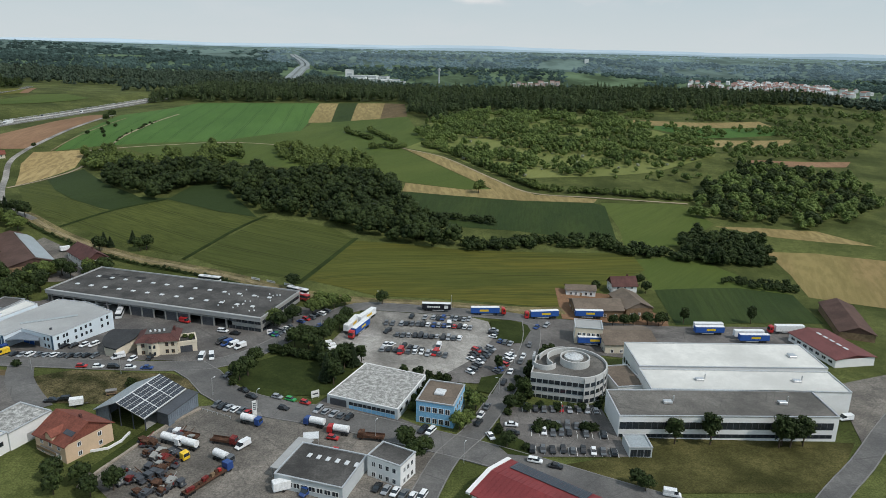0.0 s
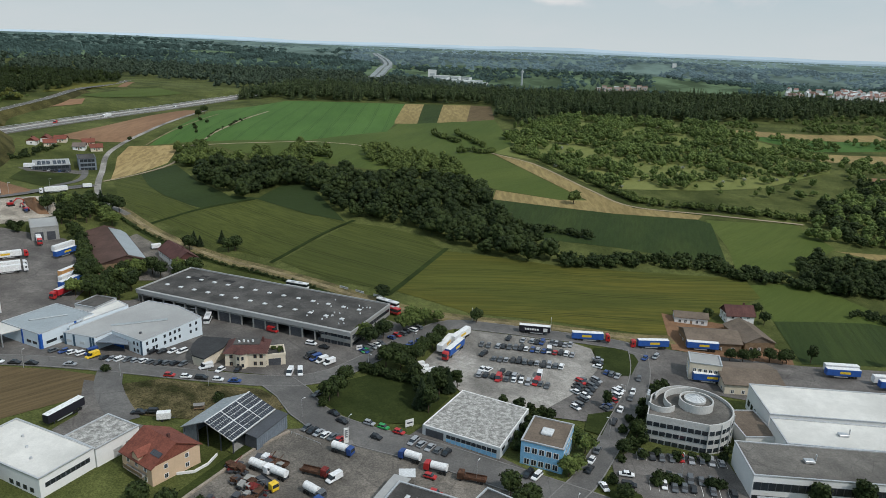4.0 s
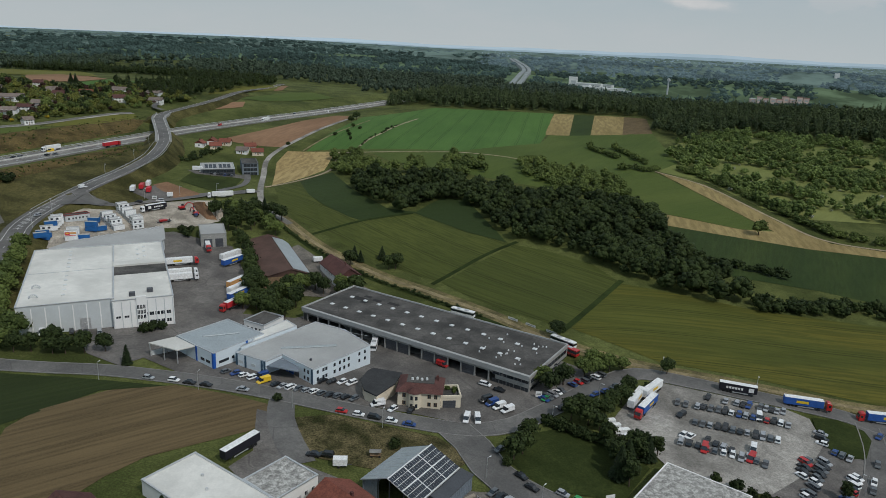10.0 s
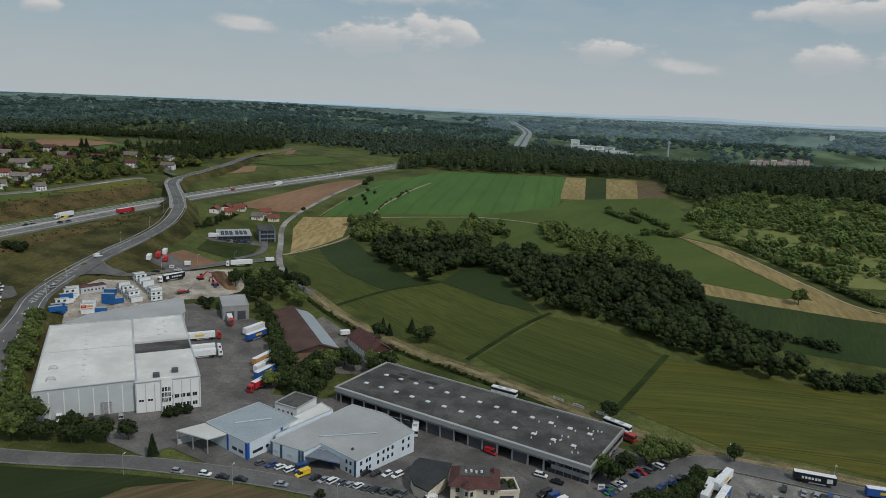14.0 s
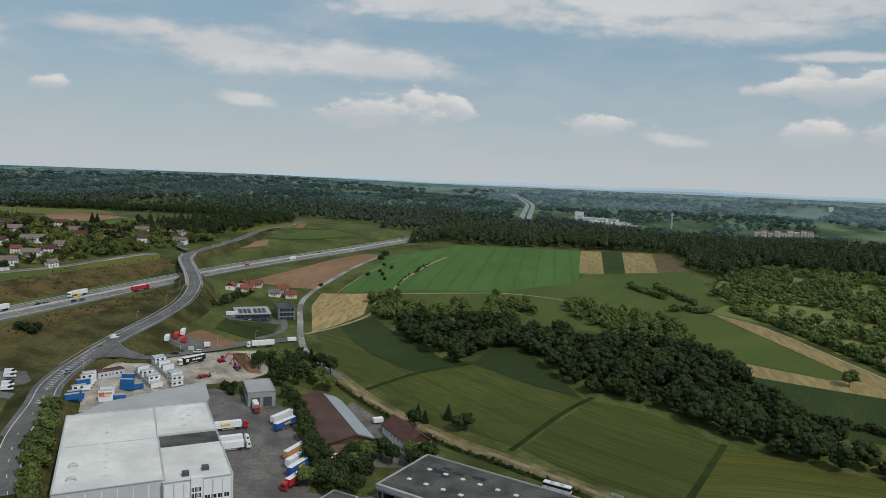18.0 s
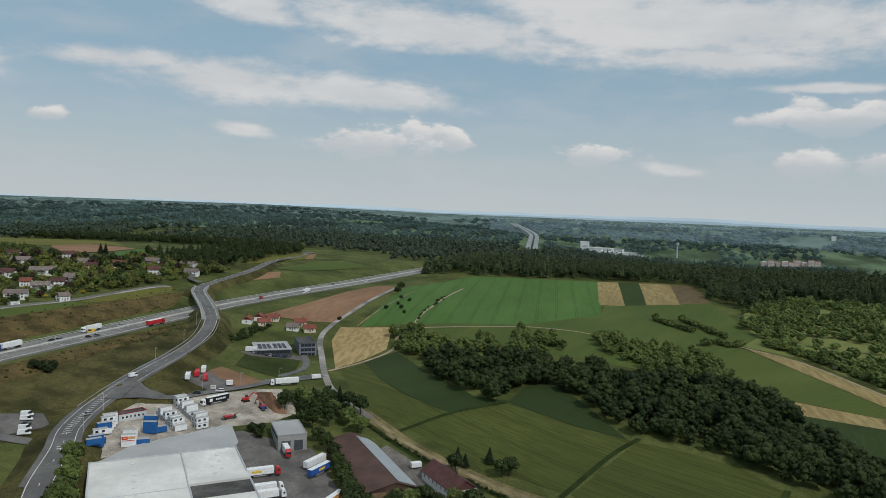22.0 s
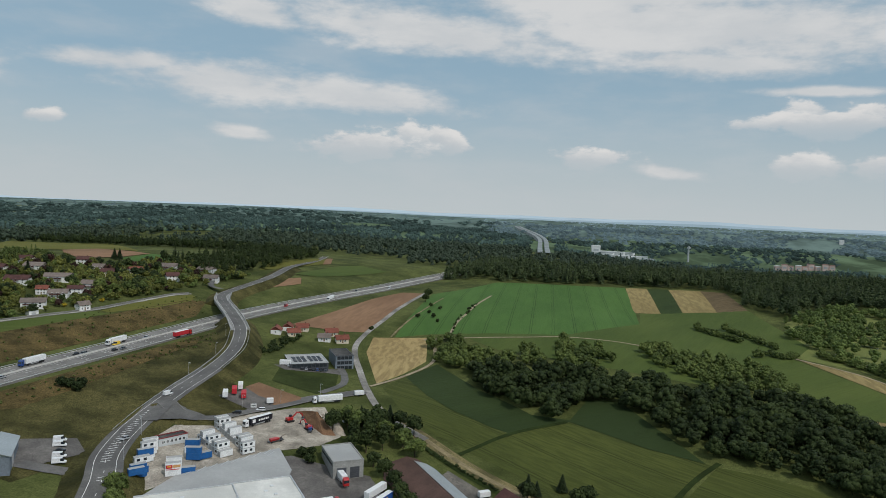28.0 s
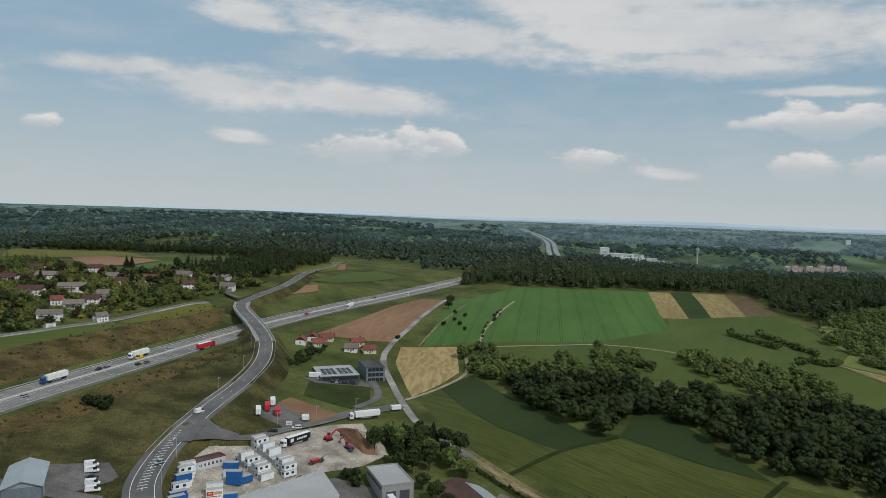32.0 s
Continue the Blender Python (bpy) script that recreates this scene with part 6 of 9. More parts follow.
def crown(seed, r, h, n_leaf, leaf, lobes=6, tri=False, low=0.25, fine=1):
    """Many small uneven boughs on a dome, with ragged leaf sprays over them. Gives verts and faces, base at z = 0."""
    g = np.random.default_rng(seed)
    ball, tris = BALLS[fine]
    V, F, n = [], [], 0
    mid, up = h * (low + (1 - low) * 0.46), h * (1 - low) * 0.5
    lean = g.uniform(-0.18, 0.18, 2) * r
    for k in range(lobes):
        if k == 0:
            c, rad = np.array([lean[0] * 0.5, lean[1] * 0.5, mid]), np.array([0.6 * r, 0.6 * r, up * 0.72])
        else:
            a, f = k * 2.4 + g.uniform(-0.6, 0.6), 1 - 1.55 * (k - 0.5) / lobes
            ring = math.sqrt(max(0.02, 1 - f * f)) * g.uniform(0.55, 0.92)
            c = np.array([r * 0.78 * ring * math.cos(a) + lean[0] * (f + 1) / 2, r * 0.78 * ring * math.sin(a) + lean[1] * (f + 1) / 2, mid + up * 0.74 * f * g.uniform(0.75, 1.1)])
            rad = np.array([g.uniform(0.8, 1.2), g.uniform(0.8, 1.2), g.uniform(0.65, 0.95)]) * r * g.uniform(0.2, 0.42)
        wave = g.normal(size=(3, 3)) * 3.6
        bump = 1 + 0.13 * np.sin(ball @ wave + g.uniform(0, 6, 3)).sum(1)
        V.append(c + ball * bump[:, None] * rad * 0.92)
        F += [tuple(n + i for i in t) for t in tris]
        n += len(ball)
        for _ in range(n_leaf // lobes):
            d = g.normal(size=3)
            d[2] = d[2] * 0.9 + 0.25
            d /= np.linalg.norm(d)
            p = c + d * rad * (g.uniform(0.9, 1.1) if g.random() < 0.75 else g.uniform(1.08, 1.35))
            no = d + g.normal(size=3) * 0.5
            no /= np.linalg.norm(no)
            u = np.cross(no, g.normal(size=3))
            u /= np.linalg.norm(u)
            w = np.cross(no, u)
            s, s2 = leaf * g.uniform(0.6, 1.2), leaf * g.uniform(0.5, 1.0)
            q = [p + u * s, p + w * s2 + no * 0.15 * leaf, p - u * s, p - w * s2 + no * 0.1 * leaf]
            V.append(np.array(q[:3] if tri else q))
            F.append(tuple(range(n, n + len(V[-1]))))
            n += len(V[-1])
    return np.concatenate(V), F


def spruce(seed, r, h, n_leaf, leaf):
    g = np.random.default_rng(seed)
    V, F = [], []
    n = 8
    for k in range(2):
        base = len(V)
        z0, z1 = h * 0.12, h * 0.97
        V += [(0.55 * r * math.cos(2 * math.pi * i / n), 0.55 * r * math.sin(2 * math.pi * i / n), z0) for i in range(n)] + [(0, 0, z1)]
        F += [(base + i, base + (i + 1) % n, base + n) for i in range(n)]
        break
    for _ in range(n_leaf):
        f = g.uniform(0, 1) ** 1.3
        a = g.uniform(0, 2 * math.pi)
        rr = r * (1 - f) * g.uniform(0.6, 1.1) + 0.1
        p = np.array([rr * math.cos(a), rr * math.sin(a), h * (0.1 + 0.9 * f)])
        out = np.array([math.cos(a), math.sin(a), -0.35])
        side = np.array([-math.sin(a), math.cos(a), g.uniform(-0.2, 0.2)])
        s = leaf * (0.5 + 0.8 * (1 - f))
        base = len(V)
        V += [tuple(p - out * s * 0.6 + (0, 0, 0.2 * s)), tuple(p + side * s * 0.5), tuple(p + out * s), tuple(p - side * s * 0.5)]
        F.append((base, base + 1, base + 2, base + 3))
    return np.array(V), F


def mesh_of(name, VF, material):
    me = bpy.data.meshes.new(name)
    me.from_pydata(VF[0].tolist(), [], VF[1])
    me.materials.append(material)
    return me


def trunk_bm(h, r):
    bm = bmesh.new()
    rod(bm, 0, 0, -0.6, h * 0.55, r, r * 0.5, 7)
    for a in (0.4, 2.5, 4.4):
        m = Matrix.Translation((0, 0, h * 0.35)) @ Matrix.Rotation(a, 4, "Z") @ Matrix.Rotation(0.7, 4, "Y") @ Matrix.Translation((0, 0, h * 0.14))
        bmesh.ops.create_cone(bm, cap_ends=True, segments=5, radius1=r * 0.5, radius2=r * 0.2, depth=h * 0.28, matrix=m)
    return bm


def tree_proto(name, VF, material, h, r, label, category="tree"):
    e = thing(name, 0, -300, 0, -200, label, category)
    part("trunk", trunk_bm(h, r), M["bark"], e)
    c = new("crown", mesh_of("crown", VF, material))
    c.parent = e
    return e


PROTO = {
    "round": tree_proto("tree", crown(1, 4.2, 9.0, 640, 0.5, 16), L_DARK, 9, 0.28, "leafy green deciduous tree with a round crown"),
    "wide": tree_proto("tree", crown(2, 5.2, 9.0, 780, 0.52, 20), L_MID, 9, 0.32, "broad light-green deciduous tree with spreading crown"),
    "tall": tree_proto("tree", crown(3, 3.4, 12.0, 640, 0.5, 18, low=0.12), L_DARK, 12, 0.3, "tall narrow deciduous tree with dark leaves"),
    "bush": tree_proto("bush", crown(4, 2.3, 3.2, 320, 0.36, 9, low=0.0), L_DARK, 3, 0.12, "dense dark-green bush with small leaves", "bush"),
    "bushlight": tree_proto("bush", crown(5, 2.1, 2.8, 300, 0.36, 9, low=0.0), L_MID, 3, 0.12, "dense light-green bush with small leaves", "bush"),
    "spruce": tree_proto("conifer", spruce(6, 3.0, 13.0, 700, 1.1), L_CONIFER, 13, 0.28, "tall dark-green spruce with drooping branches", "conifer"),
    "column": tree_proto("conifer", spruce(7, 1.2, 7.0, 420, 0.6), L_CONIFER, 7, 0.15, "narrow dark-green cypress clipped as a column", "conifer"),
    "yellow": tree_proto("bush", crown(8, 1.8, 2.6, 300, 0.35, 5, low=0.0), L_YELLOW, 3, 0.1, "yellow-leaved garden bush beside the houses", "bush"),
}


def plant(kind, x, y, s=1.0, rnd=random.Random(9), group="", z=None):
    k = s * rnd.uniform(0.88, 1.12)
    o = copy_thing(PROTO[kind], pose(x, y, Z(x, y) if z is None else z, 0, 0, rnd.uniform(0, 360)))
    o.scale = (k * rnd.uniform(0.9, 1.1), k, k * rnd.uniform(0.9, 1.1))
    if group:
        o["group"] = group
    return o


def inside(points, x, y):
    hit, j = False, len(points) - 1
    for i, (xi, yi) in enumerate(points):
        xj, yj = points[j]
        if (yi > y) != (yj > y) and x < (xj - xi) * (y - yi) / (yj - yi) + xi:
            hit = not hit
        j = i
    return hit


def scatter(points, gap, rnd, jitter=0.45):
    lo, hi = np.min(points, 0), np.max(points, 0)
    out = []
    y = lo[1]
    while y < hi[1]:
        x = lo[0]
        while x < hi[0]:
            px, py = x + rnd.uniform(-jitter, jitter) * gap, y + rnd.uniform(-jitter, jitter) * gap
            if inside(points, px, py):
                out.append((px, py))
            x += gap
        y += gap
    return out


def woods(name, spots, shapes, material, label, seed, size=(0.8, 1.25), category="wood", sink=0.0):
    """Many trees of a wood in one mesh, of several shapes."""
    g = np.random.default_rng(seed)
    V, F, n = [], [], 0
    sizes = [np.array([len(f) for f in s[1]]) for s in shapes]
    flats = [np.concatenate([np.array(f) for f in s[1]]) for s in shapes]
    zs = zg(np.array([p[0] for p in spots]), np.array([p[1] for p in spots]))
    loops, counts = [], []
    for (spot, z) in zip(spots, zs):
        i = g.integers(len(shapes))
        k, wide = g.uniform(*size), (spot[2] if len(spot) > 2 else 1.0)
        a = g.uniform(0, 2 * math.pi)
        c, s = math.cos(a), math.sin(a)
        v = shapes[i][0] * (k * wide * g.uniform(0.9, 1.1), k * wide, k * min(wide, 1.2) * g.uniform(0.85, 1.15))
        V.append(np.stack([v[:, 0] * c - v[:, 1] * s + spot[0], v[:, 0] * s + v[:, 1] * c + spot[1], v[:, 2] + z - sink], -1))
        loops.append(flats[i] + n)
        counts.append(sizes[i])
        n += len(v)
    V, loops, counts = np.concatenate(V), np.concatenate(loops), np.concatenate(counts)
    me = bpy.data.meshes.new(name)
    me.vertices.add(len(V))
    me.vertices.foreach_set("co", V.ravel().astype(np.float32))
    me.loops.add(len(loops))
    me.loops.foreach_set("vertex_index", loops.astype(np.int32))
    me.polygons.add(len(counts))
    me.polygons.foreach_set("loop_start", np.concatenate([[0], np.cumsum(counts)[:-1]]).astype(np.int32))
    me.update(calc_edges=True)
    me.materials.append(material)
    return tagged(new(name, me), label, category, kind="stuff")


L_ORCH = leaves("leaves_orchard", (0.05, 0.078, 0.021), (0.19, 0.25, 0.07))
MIDWOOD = [crown(20 + i, (5.4, 4.6, 4.0, 5.0, 4.4, 3.6)[i], (10, 9, 10.5, 8.5, 11, 8)[i], 340, 0.62, 18, True, low=0.0) for i in range(6)]
ORCHARD = [crown(40 + i, (3.9, 3.3, 2.9, 3.6, 3.1)[i], (6.5, 7.2, 5.6, 6, 7)[i], 170, 0.55, 10, True, low=0.1) for i in range(5)]
HEDGE = [crown(60 + i, 2.6, 4.0, 100, 0.48, 7, True, low=0.0) for i in range(4)]
FOREST = [crown(80 + i, (5.6, 4.6, 5, 4.2, 5.2)[i], (15, 16, 13, 17, 14)[i], 130, 0.95, 9, True, low=0.12) for i in range(5)] + [spruce(90 + i, 3.4, 18, 110, 1.7) for i in range(3)]
FAR = [crown(100 + i, 7.0, 15, 16, 2.2, 5, True, low=0.15) for i in range(4)] + [spruce(110, 5.0, 17, 24, 3.0)]

rw = random.Random(11)
WOOD = [(-284, 548), (-271, 534), (-253, 513), (-240, 488), (-222, 472), (-207, 461), (-195, 456), (-186, 464), (-180, 488), (-164, 498), (-148, 480), (-138, 465), (-124, 443), (-110, 439), (-95, 435), (-82, 430), (-66, 420), (-50, 406), (-36, 398), (-10, 391), (8, 396), (12, 406), (2, 424), (-12, 436), (-22, 447), (-28, 466), (-33, 500), (-45, 530), (-59, 540), (-85, 536), (-108, 532), (-127, 531), (-162, 540), (-188, 530), (-205, 531), (-231, 530), (-250, 524), (-268, 530)]
# the cloud shadow over this wood is put into its dark leaf colour
woods("copse", scatter(WOOD, 7.8, rw), MIDWOOD, L_DARK, "dense deciduous wood between the fields, cloud shadow in its leaf colour", 1, (0.7, 1.5))
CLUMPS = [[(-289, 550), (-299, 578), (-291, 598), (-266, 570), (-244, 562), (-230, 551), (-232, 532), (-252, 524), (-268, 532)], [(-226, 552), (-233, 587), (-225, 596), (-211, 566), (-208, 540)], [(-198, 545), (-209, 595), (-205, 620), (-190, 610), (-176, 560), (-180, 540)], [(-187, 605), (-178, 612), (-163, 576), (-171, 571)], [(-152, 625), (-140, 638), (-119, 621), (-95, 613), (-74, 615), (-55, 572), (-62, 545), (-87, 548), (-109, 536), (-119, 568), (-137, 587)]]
# sunlight on these clumps beside the wood is painted as lighter leaves
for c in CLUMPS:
    woods("thicket", scatter(c, 6.6, rw), MIDWOOD, L_MID, "thicket of trees in the meadow, sunlight in their leaf colour", 2 + len(c), (0.6, 1.05), "thicket")
for line_of in ([(-103, 736), (-86, 710), (-72, 690)], [(-79, 742), (-63, 714), (-48, 680)], [(-68, 645), (-57, 657), (-47, 650), (-39, 664)], [(-14, 441), (6, 445), (32, 440)]):
    woods("hedgerow", [(q.x + rw.uniform(-2.5, 2.5), q.y + rw.uniform(-2.5, 2.5)) for q in spline(line_of, 2.2)], HEDGE, L_MID if line_of[0][1] > 500 else L_DARK, "short bushy hedge in the meadow", 21, (0.9, 1.6), "hedge")
woods("hedgerow", [(q.x + rw.uniform(-2, 2), q.y + rw.uniform(-5, 5)) for q in spline([(-292, 620), (-296, 646), (-297, 690), (-299, 735)], 5.0)], HEDGE, L_DARK, "row of bushes along the track in the corn field", 22, (0.28, 0.7), "hedge")
woods("hedgerow", [(x + rw.uniform(-4, 4), y + rw.uniform(-6, 5)) for p in (spline([(15, 395), (45, 407), (95, 415), (112, 407), (140, 404), (200, 405)], 1.3),) for x, y, _ in p], HEDGE, L_DARK, "dark hedgerow along the field edge", 7, (0.8, 1.7), "hedge")
woods("copse", scatter([(150, 432), (175, 444), (203, 438), (206, 415), (185, 398), (160, 396), (143, 405)], 6.0, rw), MIDWOOD, L_DARK, "dark rounded copse beside the meadow", 8, (0.75, 1.1))
woods("hedgerow", scatter([(150, 372), (170, 378), (196, 376), (200, 362), (170, 364)], 3.6, rw), HEDGE, L_DARK, "low dark bushes at the field edge", 9, (0.7, 1.0), "hedge")
ORCH = [(-10, 665), (-30, 730), (-20, 800), (44, 893), (197, 830), (205, 790), (250, 730), (262, 690), (248, 640), (180, 590), (127, 574), (57, 560), (40, 580), (0, 640)]
CLEAR = [[(126, 600), (202, 620), (227, 582), (198, 552), (128, 566)], [(79, 642), (133, 660), (135, 619), (84, 602)], [(-2, 685), (37, 706), (61, 662), (18, 642)]]
spots = [p for p in scatter(ORCH, 6.4, rw) if not any(inside(c, *p) for c in CLEAR) and noise.noise(Vector((p[0] / 34, p[1] / 24, 0.3))) > -0.16]
spots += [p for c in CLEAR for p in scatter(c, 17, rw)]
woods("orchard", spots, ORCHARD, L_ORCH, "scattered light-green orchard trees on dry grass", 10, (0.5, 1.6), "orchard")
woods("blossom_bushes", [p for p in scatter(ORCH, 34, rw)], HEDGE, L_BLOSSOM, "pale flowering bushes among the orchard", 12, (0.5, 0.9), "bushes")
EDGE = spline([(-20, 668), (8, 632), (48, 560), (72, 524), (118, 520), (180, 512)], 2.6)
woods("hedgerow", [(p.x + rw.uniform(-1, 7), p.y + rw.uniform(-1, 7)) for p in EDGE for _ in range(2)], HEDGE, L_MID, "bushy hedge along the farm track", 13, (0.8, 1.5), "hedge")
SIDE = [p for p in scatter([(172, 478), (205, 545), (236, 583), (282, 613), (345, 590), (335, 520), (278, 472), (248, 460), (221, 468)], 6.6, rw) if noise.noise(Vector((p[0] / 22, p[1] / 22, 7.1))) > -0.3]
woods("copse", [p for p in SIDE if noise.noise(Vector((p[0] / 14, p[1] / 14, 3.0))) > 0.05], MIDWOOD, L_DARK, "darker trees in the wood at the orchards", 32, (0.6, 1.15))
woods("copse", [p for p in SIDE if noise.noise(Vector((p[0] / 14, p[1] / 14, 3.0))) <= 0.05], MIDWOOD, L_ORCH, "leafy wood at the edge of the orchards", 14, (0.5, 1.1))
woods("orchard", [p for p in scatter([(250, 600), (420, 690), (560, 900), (400, 960), (200, 860), (270, 700)], 9, rw) if noise.noise(Vector((p[0] / 50, p[1] / 30, 2.3))) > -0.12 and not inside([(270, 606), (385, 640), (390, 670), (275, 640)], *p) and not inside([(255, 690), (375, 722), (372, 760), (262, 730)], *p) and not inside([(200, 780), (385, 815), (385, 860), (204, 815)], *p)], ORCHARD, L_ORCH, "orchard rows among narrow strips", 15, (0.7, 1.3), "orchard")
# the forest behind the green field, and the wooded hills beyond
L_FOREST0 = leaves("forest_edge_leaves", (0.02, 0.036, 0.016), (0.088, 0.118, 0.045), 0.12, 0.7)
belt = scatter([(-385, 915), (-300, 918), (-180, 965), (-60, 985), (-20, 905), (60, 930), (200, 880), (420, 960), (560, 1020), (560, 1180), (-380, 1160)], 9.5, rw)
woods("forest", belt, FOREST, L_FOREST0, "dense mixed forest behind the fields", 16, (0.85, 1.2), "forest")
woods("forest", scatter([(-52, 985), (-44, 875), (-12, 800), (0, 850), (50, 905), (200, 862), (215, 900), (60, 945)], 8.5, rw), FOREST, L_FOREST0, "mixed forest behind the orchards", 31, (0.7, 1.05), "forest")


def hill_woods(name, r0, r1, material, label, seed, density=88.0, az0=-62.0, az1=44.0):
    g = np.random.default_rng(seed)
    spots, r = [], r0
    while r < r1:
        gap, az = r / density, az0
        while az < az1:
            a, rr = radians(az + g.uniform(-0.5, 0.5) * math.degrees(gap / r)), r + g.uniform(-0.5, 0.5) * gap * 1.6
            x, y = -60 + rr * math.sin(a), rr * math.cos(a)
            open_land = noise.noise(Vector((x / 300, y / 480, 5.0))) < -0.28 - 0.16 * (az < -18) and r > 1450
            road = abs(x - np.interp(y, (1600, 1870, 2296, 2512, 2755, 3288), (-350, -387, -448, -491, -552, -695))) < 30 and r > 1500
            works = math.hypot((x + 210) / 130, (y - 1990) / 170) < 1 or math.hypot((x - 260) / 110, (y - 2075) / 110) < 1 or math.hypot((x - 815) / 235, (y - 1770) / 250) < 1
            if not open_land and not road and not works and not (-1000 < x < -480 and 600 < y < 1120):
                spots.append((x, y, gap / 14.0 if gap > 14 else 1.0))
            az += math.degrees(gap / r)
        r += gap * 1.6
    return woods(name, spots, FAR, material, label, seed + 1, (0.8, 1.15) if r1 < 3600 else (0.32, 0.42), "forest", sink=2.0)


# a bluer leaf copy: the first thin haze is mixed into its colour
L_FOREST = leaves("hazy_forest_leaves", (0.025, 0.042, 0.03), (0.076, 0.104, 0.064), 0.1, 0.4)
# haze grows with distance: paler, bluer colour and more emission, all painted in
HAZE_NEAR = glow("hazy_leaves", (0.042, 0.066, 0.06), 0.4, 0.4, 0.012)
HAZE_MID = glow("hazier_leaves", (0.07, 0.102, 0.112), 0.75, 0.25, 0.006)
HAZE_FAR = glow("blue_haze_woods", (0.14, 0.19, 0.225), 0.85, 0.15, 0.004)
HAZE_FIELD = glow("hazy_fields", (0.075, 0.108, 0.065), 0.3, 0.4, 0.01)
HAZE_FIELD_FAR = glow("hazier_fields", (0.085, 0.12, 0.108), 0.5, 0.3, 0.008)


def far_sheet(name, r0, r1, material, label):
    n, m = 90, 12
    verts, faces = [], []
    for i in range(n + 1):
        a = radians(-66 + 114 * i / n)
        for j in range(m + 1):
            r = r0 + (r1 - r0) * j / m
            x, y = -60 + r * math.sin(a), r * math.cos(a)
            verts.append((x, y, Z(x, y) + 1.5))
    for i in range(n):
        for j in range(m):
            k = i * (m + 1) + j
            faces.append((k, k + 1, k + m + 2, k + m + 1))
    tagged(mesh_object(name, verts, [f[::-1] for f in faces], material, smooth_shade=True), label, "backdrop", kind="structure")


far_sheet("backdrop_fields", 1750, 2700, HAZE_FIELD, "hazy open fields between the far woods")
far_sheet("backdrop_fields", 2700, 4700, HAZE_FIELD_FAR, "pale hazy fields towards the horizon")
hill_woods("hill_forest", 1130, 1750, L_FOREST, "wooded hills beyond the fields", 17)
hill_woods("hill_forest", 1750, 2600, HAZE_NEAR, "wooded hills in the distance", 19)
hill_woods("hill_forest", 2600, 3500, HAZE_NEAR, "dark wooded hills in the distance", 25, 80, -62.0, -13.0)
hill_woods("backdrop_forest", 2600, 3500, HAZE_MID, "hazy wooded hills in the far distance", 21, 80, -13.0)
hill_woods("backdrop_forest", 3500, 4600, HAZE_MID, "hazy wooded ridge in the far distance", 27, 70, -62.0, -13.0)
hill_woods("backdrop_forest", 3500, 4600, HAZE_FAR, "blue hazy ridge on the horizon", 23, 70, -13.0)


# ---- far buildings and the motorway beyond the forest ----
# haze over the far valley is put into these tints and their emission
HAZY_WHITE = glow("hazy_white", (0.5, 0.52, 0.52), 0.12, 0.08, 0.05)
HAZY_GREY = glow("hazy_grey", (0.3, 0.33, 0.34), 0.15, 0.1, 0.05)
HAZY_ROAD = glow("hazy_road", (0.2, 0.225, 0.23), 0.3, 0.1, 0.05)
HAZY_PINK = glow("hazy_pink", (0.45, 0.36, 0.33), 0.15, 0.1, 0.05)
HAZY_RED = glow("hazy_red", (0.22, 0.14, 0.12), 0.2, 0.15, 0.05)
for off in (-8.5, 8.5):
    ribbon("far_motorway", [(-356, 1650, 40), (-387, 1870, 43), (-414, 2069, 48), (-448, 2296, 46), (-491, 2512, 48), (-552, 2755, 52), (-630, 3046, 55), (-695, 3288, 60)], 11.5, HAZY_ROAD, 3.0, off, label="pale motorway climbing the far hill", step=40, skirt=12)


def far_block(x, y, turn, L, W, h, wall, roof, label):
    b = thing("far_building", x, y, turn, None, label, "building", "buildings in the far valley")
    part("wall", slab(-L / 2, L / 2, -W / 2, W / 2, -6, h), wall, b)
    part("roof", slab(-L / 2 - 0.4, L / 2 + 0.4, -W / 2 - 0.4, W / 2 + 0.4, h + 0.01, h + 1.2), roof, b)
    n = max(1, int(L / 12))
    for k in range(n):
        part("window_band", slab(-L / 2 + (k + 0.2) * L / n, -L / 2 + (k + 0.8) * L / n, -W / 2 - 0.3, -W / 2 + 0.1, h * 0.45, h * 0.7), HAZY_GREY, b)


rf = random.Random(77)
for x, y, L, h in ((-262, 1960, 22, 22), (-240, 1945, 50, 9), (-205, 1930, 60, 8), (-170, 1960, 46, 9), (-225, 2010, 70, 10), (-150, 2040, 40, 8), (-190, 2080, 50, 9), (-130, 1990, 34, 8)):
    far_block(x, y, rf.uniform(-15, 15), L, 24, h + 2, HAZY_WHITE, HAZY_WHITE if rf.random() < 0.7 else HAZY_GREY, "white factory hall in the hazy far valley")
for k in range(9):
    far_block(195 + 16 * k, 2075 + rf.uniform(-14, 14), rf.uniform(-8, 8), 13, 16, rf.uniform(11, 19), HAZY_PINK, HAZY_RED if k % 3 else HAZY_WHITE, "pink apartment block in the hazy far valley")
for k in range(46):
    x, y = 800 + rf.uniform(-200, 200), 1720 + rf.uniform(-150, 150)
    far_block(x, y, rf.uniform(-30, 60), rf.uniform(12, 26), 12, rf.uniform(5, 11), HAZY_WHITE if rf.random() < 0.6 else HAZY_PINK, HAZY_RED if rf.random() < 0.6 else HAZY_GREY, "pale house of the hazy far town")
g = np.random.default_rng(5)
V, F = [], []
